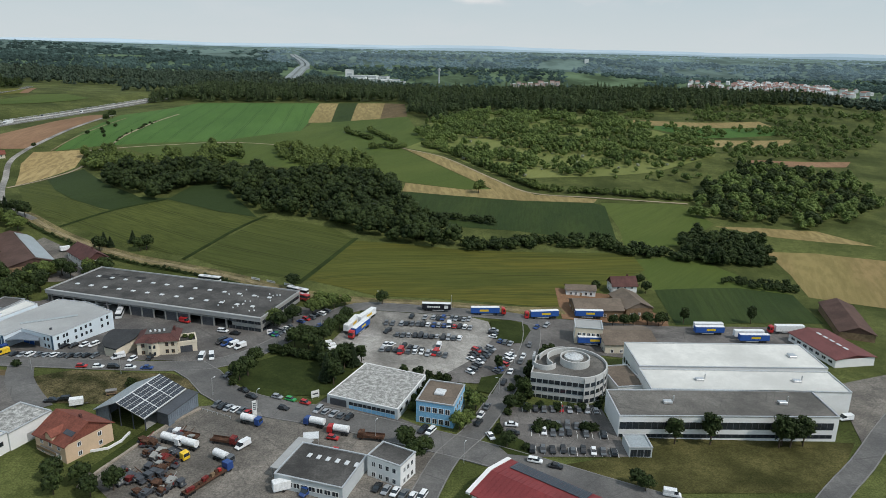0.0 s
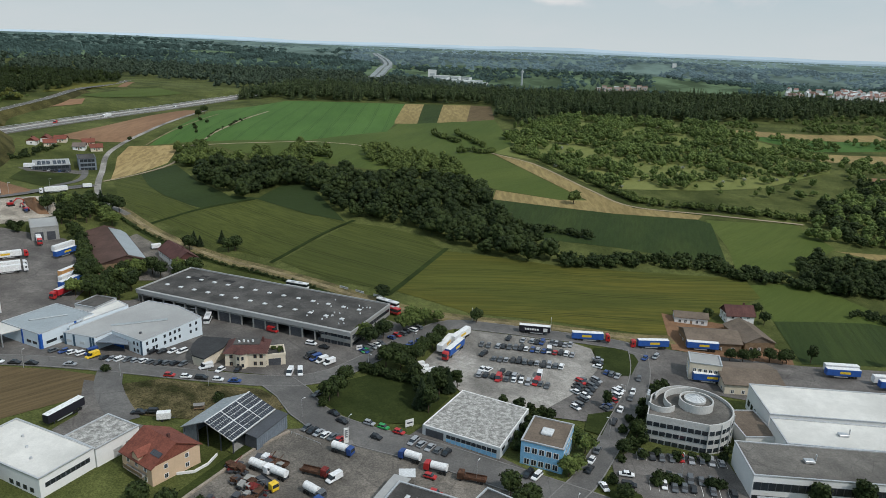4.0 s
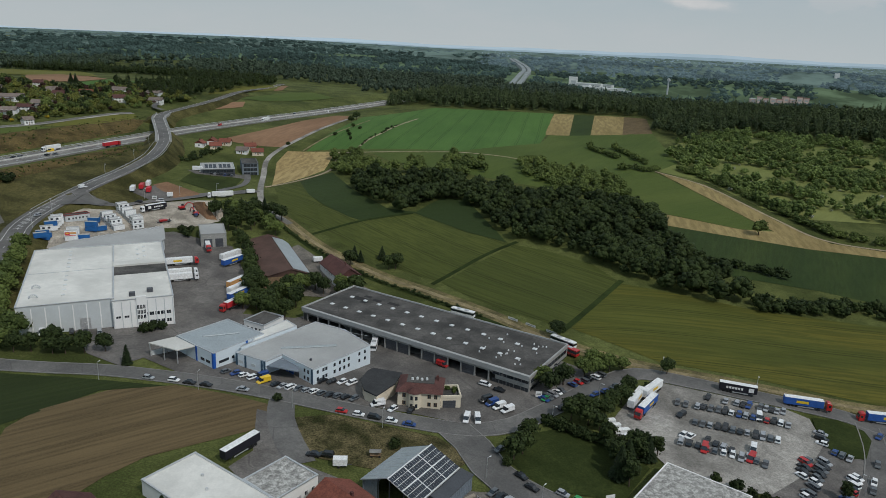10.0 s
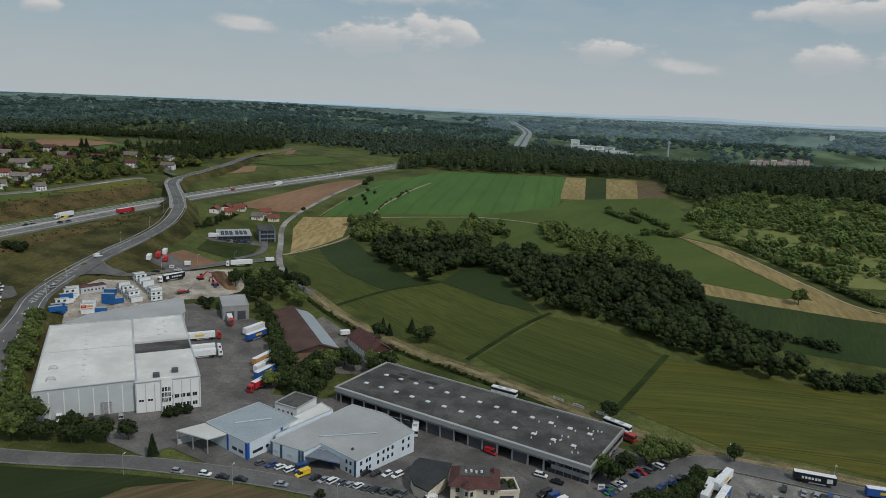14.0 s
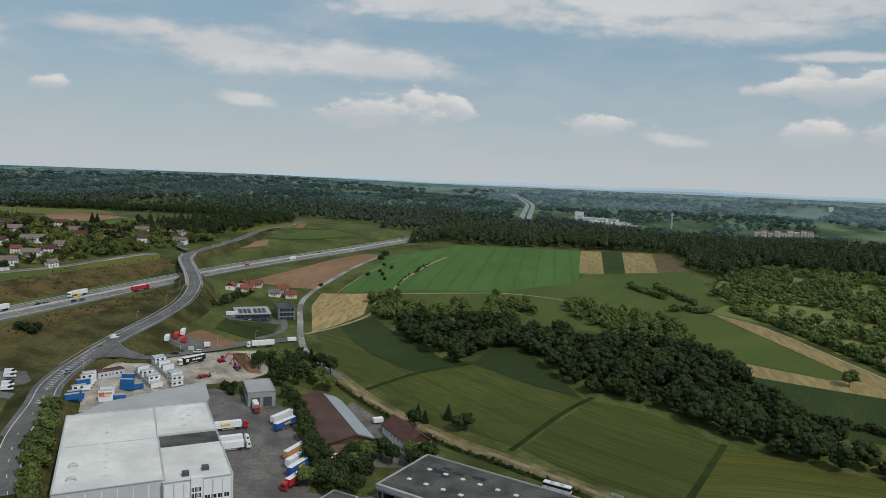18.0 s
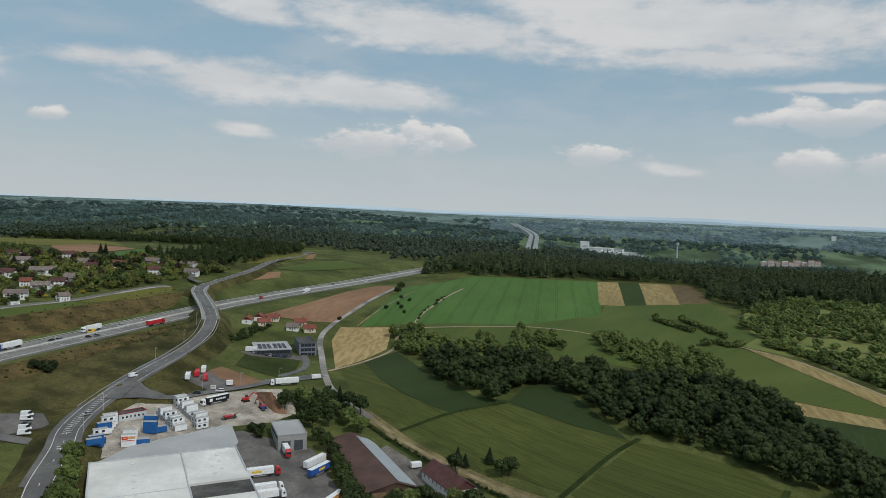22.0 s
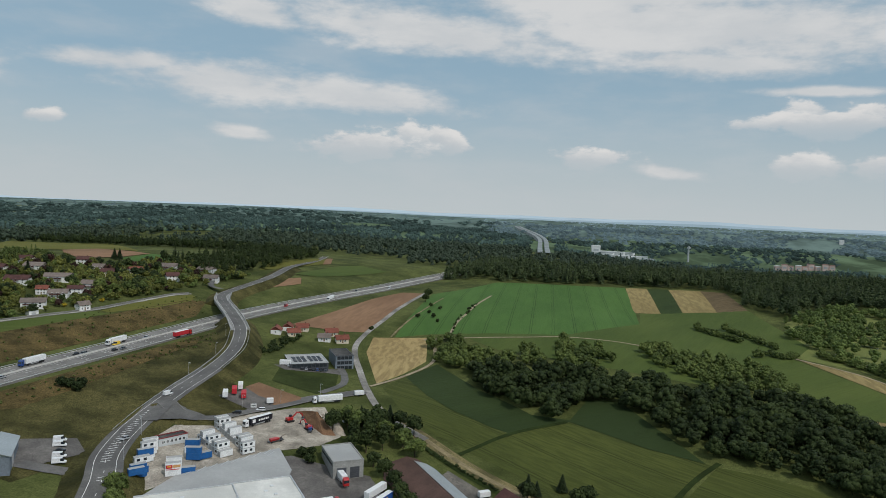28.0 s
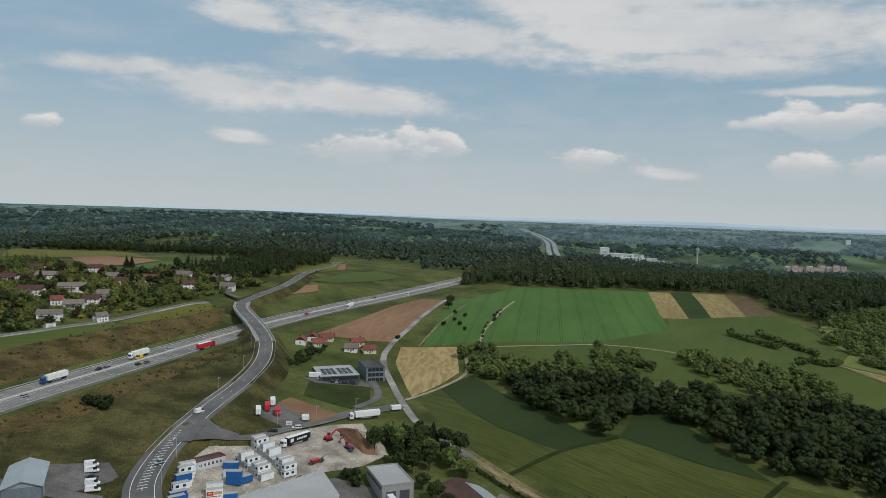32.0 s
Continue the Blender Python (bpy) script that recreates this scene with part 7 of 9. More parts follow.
for _ in range(230):
    x, y = 815 + g.normal() * 85, 1790 + g.normal() * 95
    a, L, W, h = g.uniform(0, 3.1), g.uniform(4, 8), g.uniform(3.5, 5), g.uniform(5, 9)
    u, v, o = np.array([math.cos(a), math.sin(a), 0]), np.array([-math.sin(a), math.cos(a), 0]), np.array([x, y, Z(x, y)])
    base = len(V)
    V += [o + u * L * i + v * W * j + np.array([0, 0, k]) for k in (-4, h) for i, j in ((-1, -1), (1, -1), (1, 1), (-1, 1))]
    V += [o + u * L * i + np.array([0, 0, h + 3.5]) for i in (-1, 1)]
    F += [tuple(base + i for i in f) for f in ((0, 1, 5, 4), (1, 2, 6, 5), (2, 3, 7, 6), (3, 0, 4, 7), (4, 5, 9, 8), (6, 7, 8, 9), (5, 6, 9), (7, 4, 8))]
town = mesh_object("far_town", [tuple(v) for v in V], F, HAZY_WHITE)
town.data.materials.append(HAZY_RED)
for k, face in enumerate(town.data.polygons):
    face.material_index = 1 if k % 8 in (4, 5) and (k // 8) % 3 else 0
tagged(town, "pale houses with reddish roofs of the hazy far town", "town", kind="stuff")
e = thing("far_tower", -20, 2150, 0, None, "slim concrete tower above the far woods", "tower")
bm = bmesh.new()
rod(bm, 0, 0, -5, 46, 3.0, 2.2, 10)
part("shaft", bm, HAZY_GREY, e)
bm = bmesh.new()
rod(bm, 0, 0, 38, 43, 5, 5, 10)
part("head", bm, HAZY_GREY, e)
e = thing("far_tower", 609, 3150, 0, None, "white silo tower on the far ridge", "tower")
part("shaft", slab(-8, 8, -5, 5, -6, 20), HAZY_WHITE, e)


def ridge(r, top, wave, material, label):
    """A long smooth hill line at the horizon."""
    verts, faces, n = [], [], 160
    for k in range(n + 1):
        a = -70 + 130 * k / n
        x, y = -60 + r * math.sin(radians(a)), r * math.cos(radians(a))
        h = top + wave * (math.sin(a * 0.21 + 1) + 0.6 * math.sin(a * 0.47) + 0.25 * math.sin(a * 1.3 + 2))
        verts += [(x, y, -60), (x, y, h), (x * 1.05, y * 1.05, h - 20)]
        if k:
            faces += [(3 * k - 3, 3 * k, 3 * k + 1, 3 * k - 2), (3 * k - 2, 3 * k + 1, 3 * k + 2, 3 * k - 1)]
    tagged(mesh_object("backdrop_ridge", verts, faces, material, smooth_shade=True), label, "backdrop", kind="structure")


# both ridges carry painted haze: pale blue colour that also emits
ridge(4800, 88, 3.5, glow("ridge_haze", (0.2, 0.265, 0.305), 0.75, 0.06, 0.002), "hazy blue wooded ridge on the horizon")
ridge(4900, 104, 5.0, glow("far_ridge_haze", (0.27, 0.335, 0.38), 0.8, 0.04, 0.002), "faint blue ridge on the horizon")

# ---- vehicles ----
PAINTS = {
    "white": mat("paint_white", (0.75, 0.76, 0.77), 0.3, vary=0.05, spec=0.6),
    "silver": mat("paint_silver", (0.42, 0.43, 0.45), 0.3, 0.4, vary=0.05, spec=0.6),
    "grey": mat("paint_grey", (0.13, 0.14, 0.15), 0.3, 0.3, vary=0.05, spec=0.6),
    "black": mat("paint_black", (0.015, 0.016, 0.018), 0.25, vary=0.05, spec=0.6),
    "blue": mat("paint_blue", (0.02, 0.06, 0.22), 0.3, vary=0.05, spec=0.6),
    "red": mat("paint_red", (0.42, 0.02, 0.02), 0.3, vary=0.05, spec=0.6),
    "green": mat("paint_green", (0.03, 0.3, 0.08), 0.3, vary=0.05, spec=0.6),
    "yellow": mat("paint_yellow", (0.75, 0.5, 0.03), 0.35, vary=0.05, spec=0.6),
}
TARP = {
    "white": mat("tarp_white", (0.76, 0.77, 0.77), 0.5, vary=0.07, scale=0.5),
    "blue": mat("tarp_blue", (0.03, 0.1, 0.36), 0.55, vary=0.1, scale=0.5),
    "black": mat("tarp_black", (0.018, 0.018, 0.025), 0.5, vary=0.1, scale=0.5),
    "red": mat("tarp_red", (0.5, 0.03, 0.04), 0.5, vary=0.1, scale=0.5),
    "orange": mat("tarp_orange", (0.55, 0.3, 0.12), 0.55, vary=0.1, scale=0.5),
}


def wheel_mesh(r, w):
    def make():
        bm = bmesh.new()
        bmesh.ops.create_cone(bm, cap_ends=True, segments=14, radius1=r, radius2=r, depth=w, matrix=Matrix.Rotation(radians(90), 4, "X"))
        return bm

    return shared(("tyre", r, w), make, M["rubber"])


def put_wheels(e, spots, r, w=0.24, rims=False):
    rim = shared(("rim", r, w), lambda: (lambda bm: (bmesh.ops.create_cone(bm, cap_ends=True, segments=10, radius1=r * 0.58, radius2=r * 0.58, depth=w + 0.03, matrix=Matrix.Rotation(radians(90), 4, "X")), bm)[1])(bmesh.new()), M["alu"])
    for x, y in spots:
        t = new("wheel", wheel_mesh(r, w))
        t.parent, t.matrix_basis = e, pose(x, y, r)
        if rims:
            k = new("rim", rim)
            k.parent = t


def car_proto(colour, style):
    kinds = {"saloon": (4.6, 1.8, 1.45, "saloon car"), "hatch": (4.0, 1.74, 1.5, "hatchback car"), "estate": (4.7, 1.84, 1.6, "estate car"), "van": (5.2, 1.95, 2.2, "panel van")}
    L, W, H, word = kinds[style]
    e = thing("car" if style != "van" else "van", 0, -300, 0, -200, f"{colour} {word} parked on the ground", "car" if style != "van" else "van")
    h = H * (0.56 if style != "van" else 0.5)
    nose = -L / 2
    body = [(nose, 0.28), (nose, 0.62), (nose + 0.25, 0.74), (nose + 1.05, h), (L / 2 - (0.7 if style == "saloon" else 0.15), h + 0.02), (L / 2, h - 0.12), (L / 2, 0.3)]
    bm = prism(body, W, "y", -W / 2)
    bmesh.ops.bevel(bm, geom=bm.edges[:], offset=0.07, segments=1, affect="EDGES", profile=0.5)
    part("body", bm, PAINTS[colour], e)
    a0 = nose + (0.95 if style != "van" else 0.75)
    a1 = {"saloon": L / 2 - 0.75, "hatch": L / 2 - 0.12, "estate": L / 2 - 0.1, "van": L / 2 - 0.05}[style]
    top0, top1 = a0 + (0.75 if style != "van" else 0.55), a1 - {"saloon": 0.7, "hatch": 0.45, "estate": 0.25, "van": 0.06}[style]
    lo = h - 0.03
    if style == "van":
        part("windscreen", prism([(a0, lo), (a0 + 1.35, lo), (a0 + 1.35, H - 0.12), (top0, H - 0.1)], W - 0.16, "y", -W / 2 + 0.08), M["glass"], e)
        bm = prism([(a0 + 1.36, lo), (a1, lo), (top1, H), (top0 + 0.05, H), (top0 + 0.02, H - 0.09), (a0 + 1.36, H - 0.09)], W - 0.1, "y", -W / 2 + 0.05)
        bmesh.ops.bevel(bm, geom=bm.edges[:], offset=0.05, segments=1, affect="EDGES", profile=0.5)
        part("cargo_body", bm, PAINTS[colour], e)
    else:
        part("glasshouse", prism([(a0, lo), (a1, lo), (top1, H - 0.07), (top0, H - 0.07)], W - 0.22, "y", -W / 2 + 0.11), M["glass"], e)
        bm = slab(top0 - 0.06, top1 + 0.06, -W / 2 + 0.17, W / 2 - 0.17, H - 0.07, H, bevel=0.03)
        for xx, zz in (((top0 + top1) / 2, 0),):
            box(bm, xx - 0.05, xx + 0.05, -W / 2 + 0.09, W / 2 - 0.09, lo, H - 0.075)
        part("roof", bm, PAINTS[colour], e)
    put_wheels(e, [(nose + 0.85, -W / 2 + 0.13), (nose + 0.85, W / 2 - 0.13), (L / 2 - 0.85, -W / 2 + 0.13), (L / 2 - 0.85, W / 2 - 0.13)], 0.32 if style != "van" else 0.36, 0.22, False)
    return e


CARS = {}


def car(x, y, turn, colour, style="saloon", group="", z=None, lift=0.42):
    if (colour, style) not in CARS:
        CARS[colour, style] = car_proto(colour, style)
    o = copy_thing(CARS[colour, style], pose(x, y, (Z(x, y) if z is None else z) + lift, 0, 0, turn))
    if group:
        o["group"] = group
    return o


rc = random.Random(31)
MIX = ["white"] * 6 + ["silver"] * 6 + ["grey"] * 5 + ["black"] * 8 + ["blue"] * 2 + ["red"] * 2
STYLES = ["saloon", "hatch", "hatch", "estate"]


def car_row(x0, y0, x1, y1, n, turn, group, skip=0.08, lift=0.34):
    for k in range(n):
        if rc.random() < skip:
            continue
        f = k / max(1, n - 1)
        car(x0 + (x1 - x0) * f + rc.uniform(-0.15, 0.15), y0 + (y1 - y0) * f + rc.uniform(-0.4, 0.4), turn + rc.choice((0, 180)) + rc.uniform(-3, 3), rc.choice(MIX), rc.choice(STYLES), group, lift=lift)


GRAVEL, PARK = "cars in the gravel car park", "cars in the asphalt car park"
car_row(-19.5, 299.8, -7, 299.8, 5, 75, GRAVEL, 0.15)
car_row(-3, 299.6, 13, 300.6, 9, 75, GRAVEL, 0.1)
car_row(-17.3, 291.7, 13.5, 291.9, 14, 78, GRAVEL, 0.05)
car_row(-18.4, 280.1, 8.5, 279.5, 12, 80, GRAVEL, 0)
car_row(-23.4, 265.2, -5, 262.8, 8, 80, GRAVEL, 0.1)
car_row(-14.9, 269.1, 4.7, 260.7, 9, 75, GRAVEL, 0.25)
car_row(-22.5, 270, -20.5, 269.5, 2, 60, GRAVEL, 0)
car_row(-24.2, 291.6, -21.5, 291, 2, 85, GRAVEL, 0)
car(-23, 283, 60, "black", "estate", GRAVEL, lift=0.34)
car(3.8, 292.5, 85, "white", "van", GRAVEL, lift=0.34)
car(-0.6, 269.5, 80, "white", "van", GRAVEL, lift=0.34)
car(-16.2, 263.4, 80, "red", "van", GRAVEL, lift=0.34)
car(-1.9, 263.5, 70, "red", "van", GRAVEL, lift=0.34)
car_row(16, 271.2, 12.6, 260.5, 5, -45, PARK, 0, 0.3)
car_row(21.5, 272, 15, 255.4, 7, -45, PARK, 0, 0.3)
car_row(12.9, 251.3, 11.8, 248.6, 2, -45, PARK, 0, 0.3)
car_row(29.7, 267, 22.4, 250.5, 8, -45, PARK, 0, 0.3)
car_row(23.8, 290.7, 23, 284, 3, -20, PARK, 0, 0.3)
car_row(26.2, 279.8, 30.2, 278, 3, 65, PARK, 0, 0.3)
car_row(-62.5, 291, -53, 302, 6, 150, "cars along the depot street", 0, 0.4)
car_row(-71, 276.5, -66, 285, 5, 150, "cars along the depot street", 0, 0.4)
car_row(-63.5, 273, -47, 295, 6, 55, "cars along the depot street", 0.05, 0.42)
for x, y, c, s in ((-205, 231, "silver", "hatch"), (-196, 233, "white", "hatch"), (-190, 233.5, "black", "saloon"), (-184, 234.5, "black", "saloon"), (-171, 237, "silver", "saloon"), (-134, 238.5, "red", "hatch"), (-128, 239, "white", "hatch"), (-122.5, 239.6, "black", "estate"), (-116.5, 240, "white", "hatch"), (-110.5, 240.5, "blue", "saloon")):
    car(x, y, rc.uniform(2, 7) + 180, c, s, "cars along the main street")
car_row(-163, 245.5, -134, 248.5, 11, 65, "cars before the blue halls", 0.05, 0.3)
car_row(-184, 246.5, -173, 247.5, 4, 60, "cars before the blue halls", 0, 0.3)
car(-168, 246, 60, "yellow", "van", "cars before the blue halls", lift=0.3)
car(-170.5, 249, 60, "blue", "van", "cars before the blue halls", lift=0.3)
car_row(-150, 256, -133, 262, 6, 65, "cars beside the blue hall", 0.1, 0.3)
car_row(-76, 214.5, -64, 210.5, 6, 62, "cars behind the solar barn", 0, 0.3)
for x, y, c, s, a in ((-90.8, 268, "black", "van", 52), (-88.2, 266.5, "blue", "van", 52), (-85.2, 265, "white", "van", 52), (-81.9, 263.8, "white", "van", 52), (-93.8, 252.2, "white", "van", 95), (-90.2, 253.2, "white", "van", 108), (-113, 249.5, "black", "hatch", 85), (-124.9, 248.6, "white", "van", 40), (-119, 247.6, "white", "hatch", 70), (-127, 212.5, "black", "estate", 10), (-130.5, 211, "black", "saloon", 10), (-70.4, 277, "green", "hatch", 60), (-114, 290, "red", "van", 160), (-94, 280, "white", "estate", 170), (-88, 277.5, "black", "saloon", 170), (-79, 287, "black", "saloon", 60), (-75, 296, "silver", "van", 60), (-72, 303, "grey", "estate", 60), (-79, 238, "grey", "saloon", 60), (-70, 226, "black", "saloon", 150), (-66, 221.5, "black", "saloon", 155)):
    car(x, y, a, c, s)
for x, y, c in ((-57, 222, "silver"), (-52, 220.5, "green"), (-46.5, 218.5, "red"), (-53, 214, "black")):
    car(x, y, 160, c, "hatch")
car_row(-41, 214, -30, 210, 5, 65, "cars before the worn hall", 0, 0.3)
car_row(31, 222.3, 56, 223.7, 9, 88, "cars in the office car park", 0.05, 0.32)
car_row(37.5, 211.5, 50, 212, 5, 85, "cars in the office car park", 0.05, 0.32)
car_row(32.5, 206.7, 55, 206.8, 9, 85, "cars in the office car park", 0.2, 0.32)
car_row(30, 195.8, 56, 196.5, 9, 85, "cars in the office car park", 0.1, 0.32)
for x, y, c, s, a in ((13.5, 210, "black", "saloon", 65), (14.5, 215, "white", "hatch", 65), (17, 221.5, "grey", "saloon", 68), (24.5, 241, "black", "hatch", 70), (28, 251, "white", "saloon", 70), (34.5, 266, "white", "hatch", 72), (33, 261, "grey", "saloon", 72), (38.5, 278, "grey", "hatch", 75), (44, 298, "blue", "hatch", 60), (49, 301, "silver", "estate", 60), (17, 202, "white", "saloon", 110), (24.6, 210, "white", "saloon", 175), (24.5, 204.6, "black", "estate", 175), (30, 189, "white", "estate", 165), (36, 186.5, "black", "saloon", 165), (62, 252, "white", "hatch", 80), (65, 252, "blue", "hatch", 80), (-5, 203.5, "black", "estate", 60), (-2.5, 203, "white", "estate", 60)):
    car(x, y, a, c, s)
car_row(-17, 172, -4, 168.5, 6, 70, "cars behind the white office", 0, 0.3)
car(-31, 189, 160, "red", "hatch")
car_row(-258, 252, -249, 256.5, 3, 135, "cars before the white warehouse", 0, 0.4)
car(-267, 246, 130, "white", "van")
for k, c in enumerate(("white", "white", "black", "white", "white")):
    car(-381 + 3.4 * k, 324 - 3.6 * k, 215, c, "van" if c == "white" else "saloon", "vans beside the grey hall", lift=0.5)


def lorry_proto(trailer, cab="white", logo=True, tractor=True):
    word = {"white": "white", "blue": "blue curtain-side", "black": "black curtain-side", "red": "red box", "orange": "orange curtain-side"}[trailer]
    e = thing("lorry" if tractor else "trailer", 0, -300, 0, -200, f"{word} {'articulated lorry with ' + cab + ' cab' if tractor else 'semi-trailer standing on its legs'}", "lorry" if tractor else "trailer")
    W = 2.5
    part("trailer_box", slab(-4.6, 8.9, -W / 2, W / 2, 1.15, 3.85, bevel=0.04), TARP[trailer], e)
    part("trailer_roof", slab(-4.55, 8.85, -W / 2 + 0.03, W / 2 - 0.03, 3.86, 3.95), TARP["white"], e)
    part("chassis", slab(-4.2, 8.6, -0.5, 0.5, 0.75, 1.14), M["dark_steel"], e)
    part("side_guard", slab(-1.5, 4.0, -W / 2, -W / 2 + 0.06, 0.5, 0.9), M["alu"], e)
    part("side_guard", slab(-1.5, 4.0, W / 2 - 0.06, W / 2, 0.5, 0.9), M["alu"], e)
    if logo:
        m = {"blue": PAINTS["yellow"], "white": PAINTS["yellow"], "black": M["paint"], "red": M["paint"], "orange": M["paint"]}[trailer]
        for s in (-1, 1):
            y0, y1 = (s * W / 2 - 0.015, s * W / 2 + 0.02) if s > 0 else (-W / 2 - 0.02, -W / 2 + 0.015)
            if trailer == "black":
                for k in range(6):
                    part("lettering_bar", slab(0.4 + k * 1.05, 1.15 + k * 1.05, y0, y1, 1.9, 2.8), m, e)
                part("emblem", slab(-3.4, -1.6, y0, y1, 1.6, 3.2), m, e)
            else:
                part("panel", slab(0.6, 4.8, y0, y1, 2.0, 3.0), m, e)
    wheels = [(x, s * 1.0) for x in (4.6, 5.9, 7.2) for s in (-1, 1)]
    if tractor:
        bm = prism([(-7.6, 0.55), (-7.6, 1.5), (-7.35, 3.1), (-6.9, 3.5), (-5.6, 3.7), (-5.6, 0.55)], 2.46, "y", -1.23)
        bmesh.ops.bevel(bm, geom=bm.edges[:], offset=0.1, segments=1, affect="EDGES", profile=0.5)
        part("cab", bm, PAINTS[cab], e)
        part("windscreen", prism([(-7.63, 1.75), (-7.42, 2.9), (-7.36, 2.9), (-7.56, 1.75)], 2.1, "y", -1.05), M["glass"], e)
        for s in (-1, 1):
            part("side_window", slab(-7.1, -6.3, s * 1.24 - 0.02, s * 1.24 + 0.02, 1.9, 2.7), M["glass"], e)
        part("frame", slab(-5.6, -2.2, -0.5, 0.5, 0.6, 0.95), M["dark_steel"], e)
        wheels += [(x, s * 1.05) for x in (-6.7, -3.1) for s in (-1, 1)]
    else:
        for s in (-1, 1):
            part("support_leg", slab(-2.4, -2.2, s * 0.8 - 0.08, s * 0.8 + 0.08, 0.0, 1.14), M["dark_steel"], e)
    put_wheels(e, wheels, 0.5, 0.34)
    return e


LORRIES = {}


def lorry(x, y, turn, trailer, cab="white", logo=True, tractor=True, z=None, lift=0.4, group=""):
    key = (trailer, cab, logo, tractor)
    if key not in LORRIES:
        LORRIES[key] = lorry_proto(*key)
    o = copy_thing(LORRIES[key], pose(x, y, (Z(x, y) if z is None else z) + lift, 0, 0, turn))
    if group:
        o["group"] = group
    return o


lorry(23, 309, 183, "blue", "red")
lorry(0, 308.6, 178, "black", "white", tractor=False)
lorry(47, 310, 8, "blue", "red")
lorry(69, 314.5, 0, "blue", tractor=False)
lorry(65, 284, 0, "blue", "red", tractor=False)
lorry(-39.5, 284, 75, "white", tractor=False, group="trailers by the trees")
lorry(-35.5, 281, 70, "blue", "red", group="trailers by the trees")
lorry(-34.5, 293, 65, "white", tractor=False, group="trailers by the trees")
for k, (tr, cab, trac) in enumerate((("white", "red", True), ("white", "white", True), ("white", "white", True))):
    p = ((-268, 336.5), (-259.5, 324), (-256, 319.5))[k]
    lorry(p[0], p[1], 221, tr, cab, k == 0, trac, group="lorries at the loading docks")
for k, (x, y, tr) in enumerate(((-254, 355, "white"), (-249, 349, "blue"), (-232, 327, "orange"), (-227.5, 320.5, "white"), (-223.5, 314.5, "blue"), (-219, 305, "red"))):
    lorry(x, y, 75 + (3 if k < 2 else 8), tr, "red" if tr == "red" else "white", tr == "blue", tr == "red", group="trailers in the lorry yard")
lorry(-271, 362, 130, "white", "red", False)
lorry(-314, 438, 42, "white", "white", False, z=Z(-314, 438) + 0.2)
lorry(-329, 391, 70, "black", "white")
lorry(-151.2, 201.5, 75, "black", tractor=False, logo=False)
for x, y, tr in ((121.5, 299.5, "blue"), (122.5, 303.5, "white"), (138.5, 291, "blue"), (138, 295.5, "white"), (160, 303, "white")):
    lorry(x, y, 2, tr, "red", tr == "blue", tr == "white" and x > 150, group="trailers behind the white halls")
for x, y, a, tr, cab in ((-466.5, 388, 92, "white", "blue"), (-467, 451, 92, "white", "white"), (-438.5, 702, 98, "white", "white")):
    lorry(x + 4, y, a, tr, cab, False, z=40.6)
lorry(-443.5, 491, 268, "red", "red", False, z=40.4)
car(-459, 447, 92, "yellow", "van", z=40.8)
for x, y, c, s, a in ((-463.5, 416, "black", "saloon", 92), (-461.5, 419, "grey", "estate", 92), (-453, 434, "black", "hatch", 270), (-452, 440, "grey", "saloon", 270), (-463, 474, "silver", "saloon", 91), (-452, 640, "red", "van", 95), (-436, 760, "grey", "van", 98), (-416, 803, "white", "van", 98), (-455, 360, "silver", "hatch", 270), (-470, 340, "white", "estate", 92)):
    car(x + 4, y, a, c, s, "cars on the motorway", z=40.6 + max(0, (y - 600) * 0.012))
car(-379.5, 391, 258, "white", "van", z=32.7)
car(-361, 338, 64, "silver", "hatch", z=28.6)
car(-343, 396, 20, "black", "estate")
car(-336, 407, 20, "white", "estate")


def bus(x, y, turn, colour, z=None):
    e = thing("bus", x, y, turn, (Z(x, y) if z is None else z) + 0.4, f"{colour} city bus with dark windows parked beside the depot", "bus")
    paint = PAINTS[colour]
    part("body", slab(-6, 6, -1.25, 1.25, 0.35, 1.5, bevel=0.08), paint, e)
    part("window_band", slab(-5.96, 5.96, -1.22, 1.22, 1.5, 2.5), M["glass"], e)
    part("roof", slab(-6, 6, -1.25, 1.25, 2.5, 3.05, bevel=0.12), paint if colour == "red" else PAINTS["white"], e)
    for k in range(2):
        part("roof_unit", slab(-3 + 4 * k, -1 + 4 * k, -0.8, 0.8, 3.05, 3.3, bevel=0.05), M["alu"], e)
    put_wheels(e, [(-3.4, -1.1), (-3.4, 1.1), (3.2, -1.1), (3.2, 1.1)], 0.48, 0.3)
    return e


bus(-68.5, 317.5, -30, "red")
bus(-70.5, 324, -28, "white")


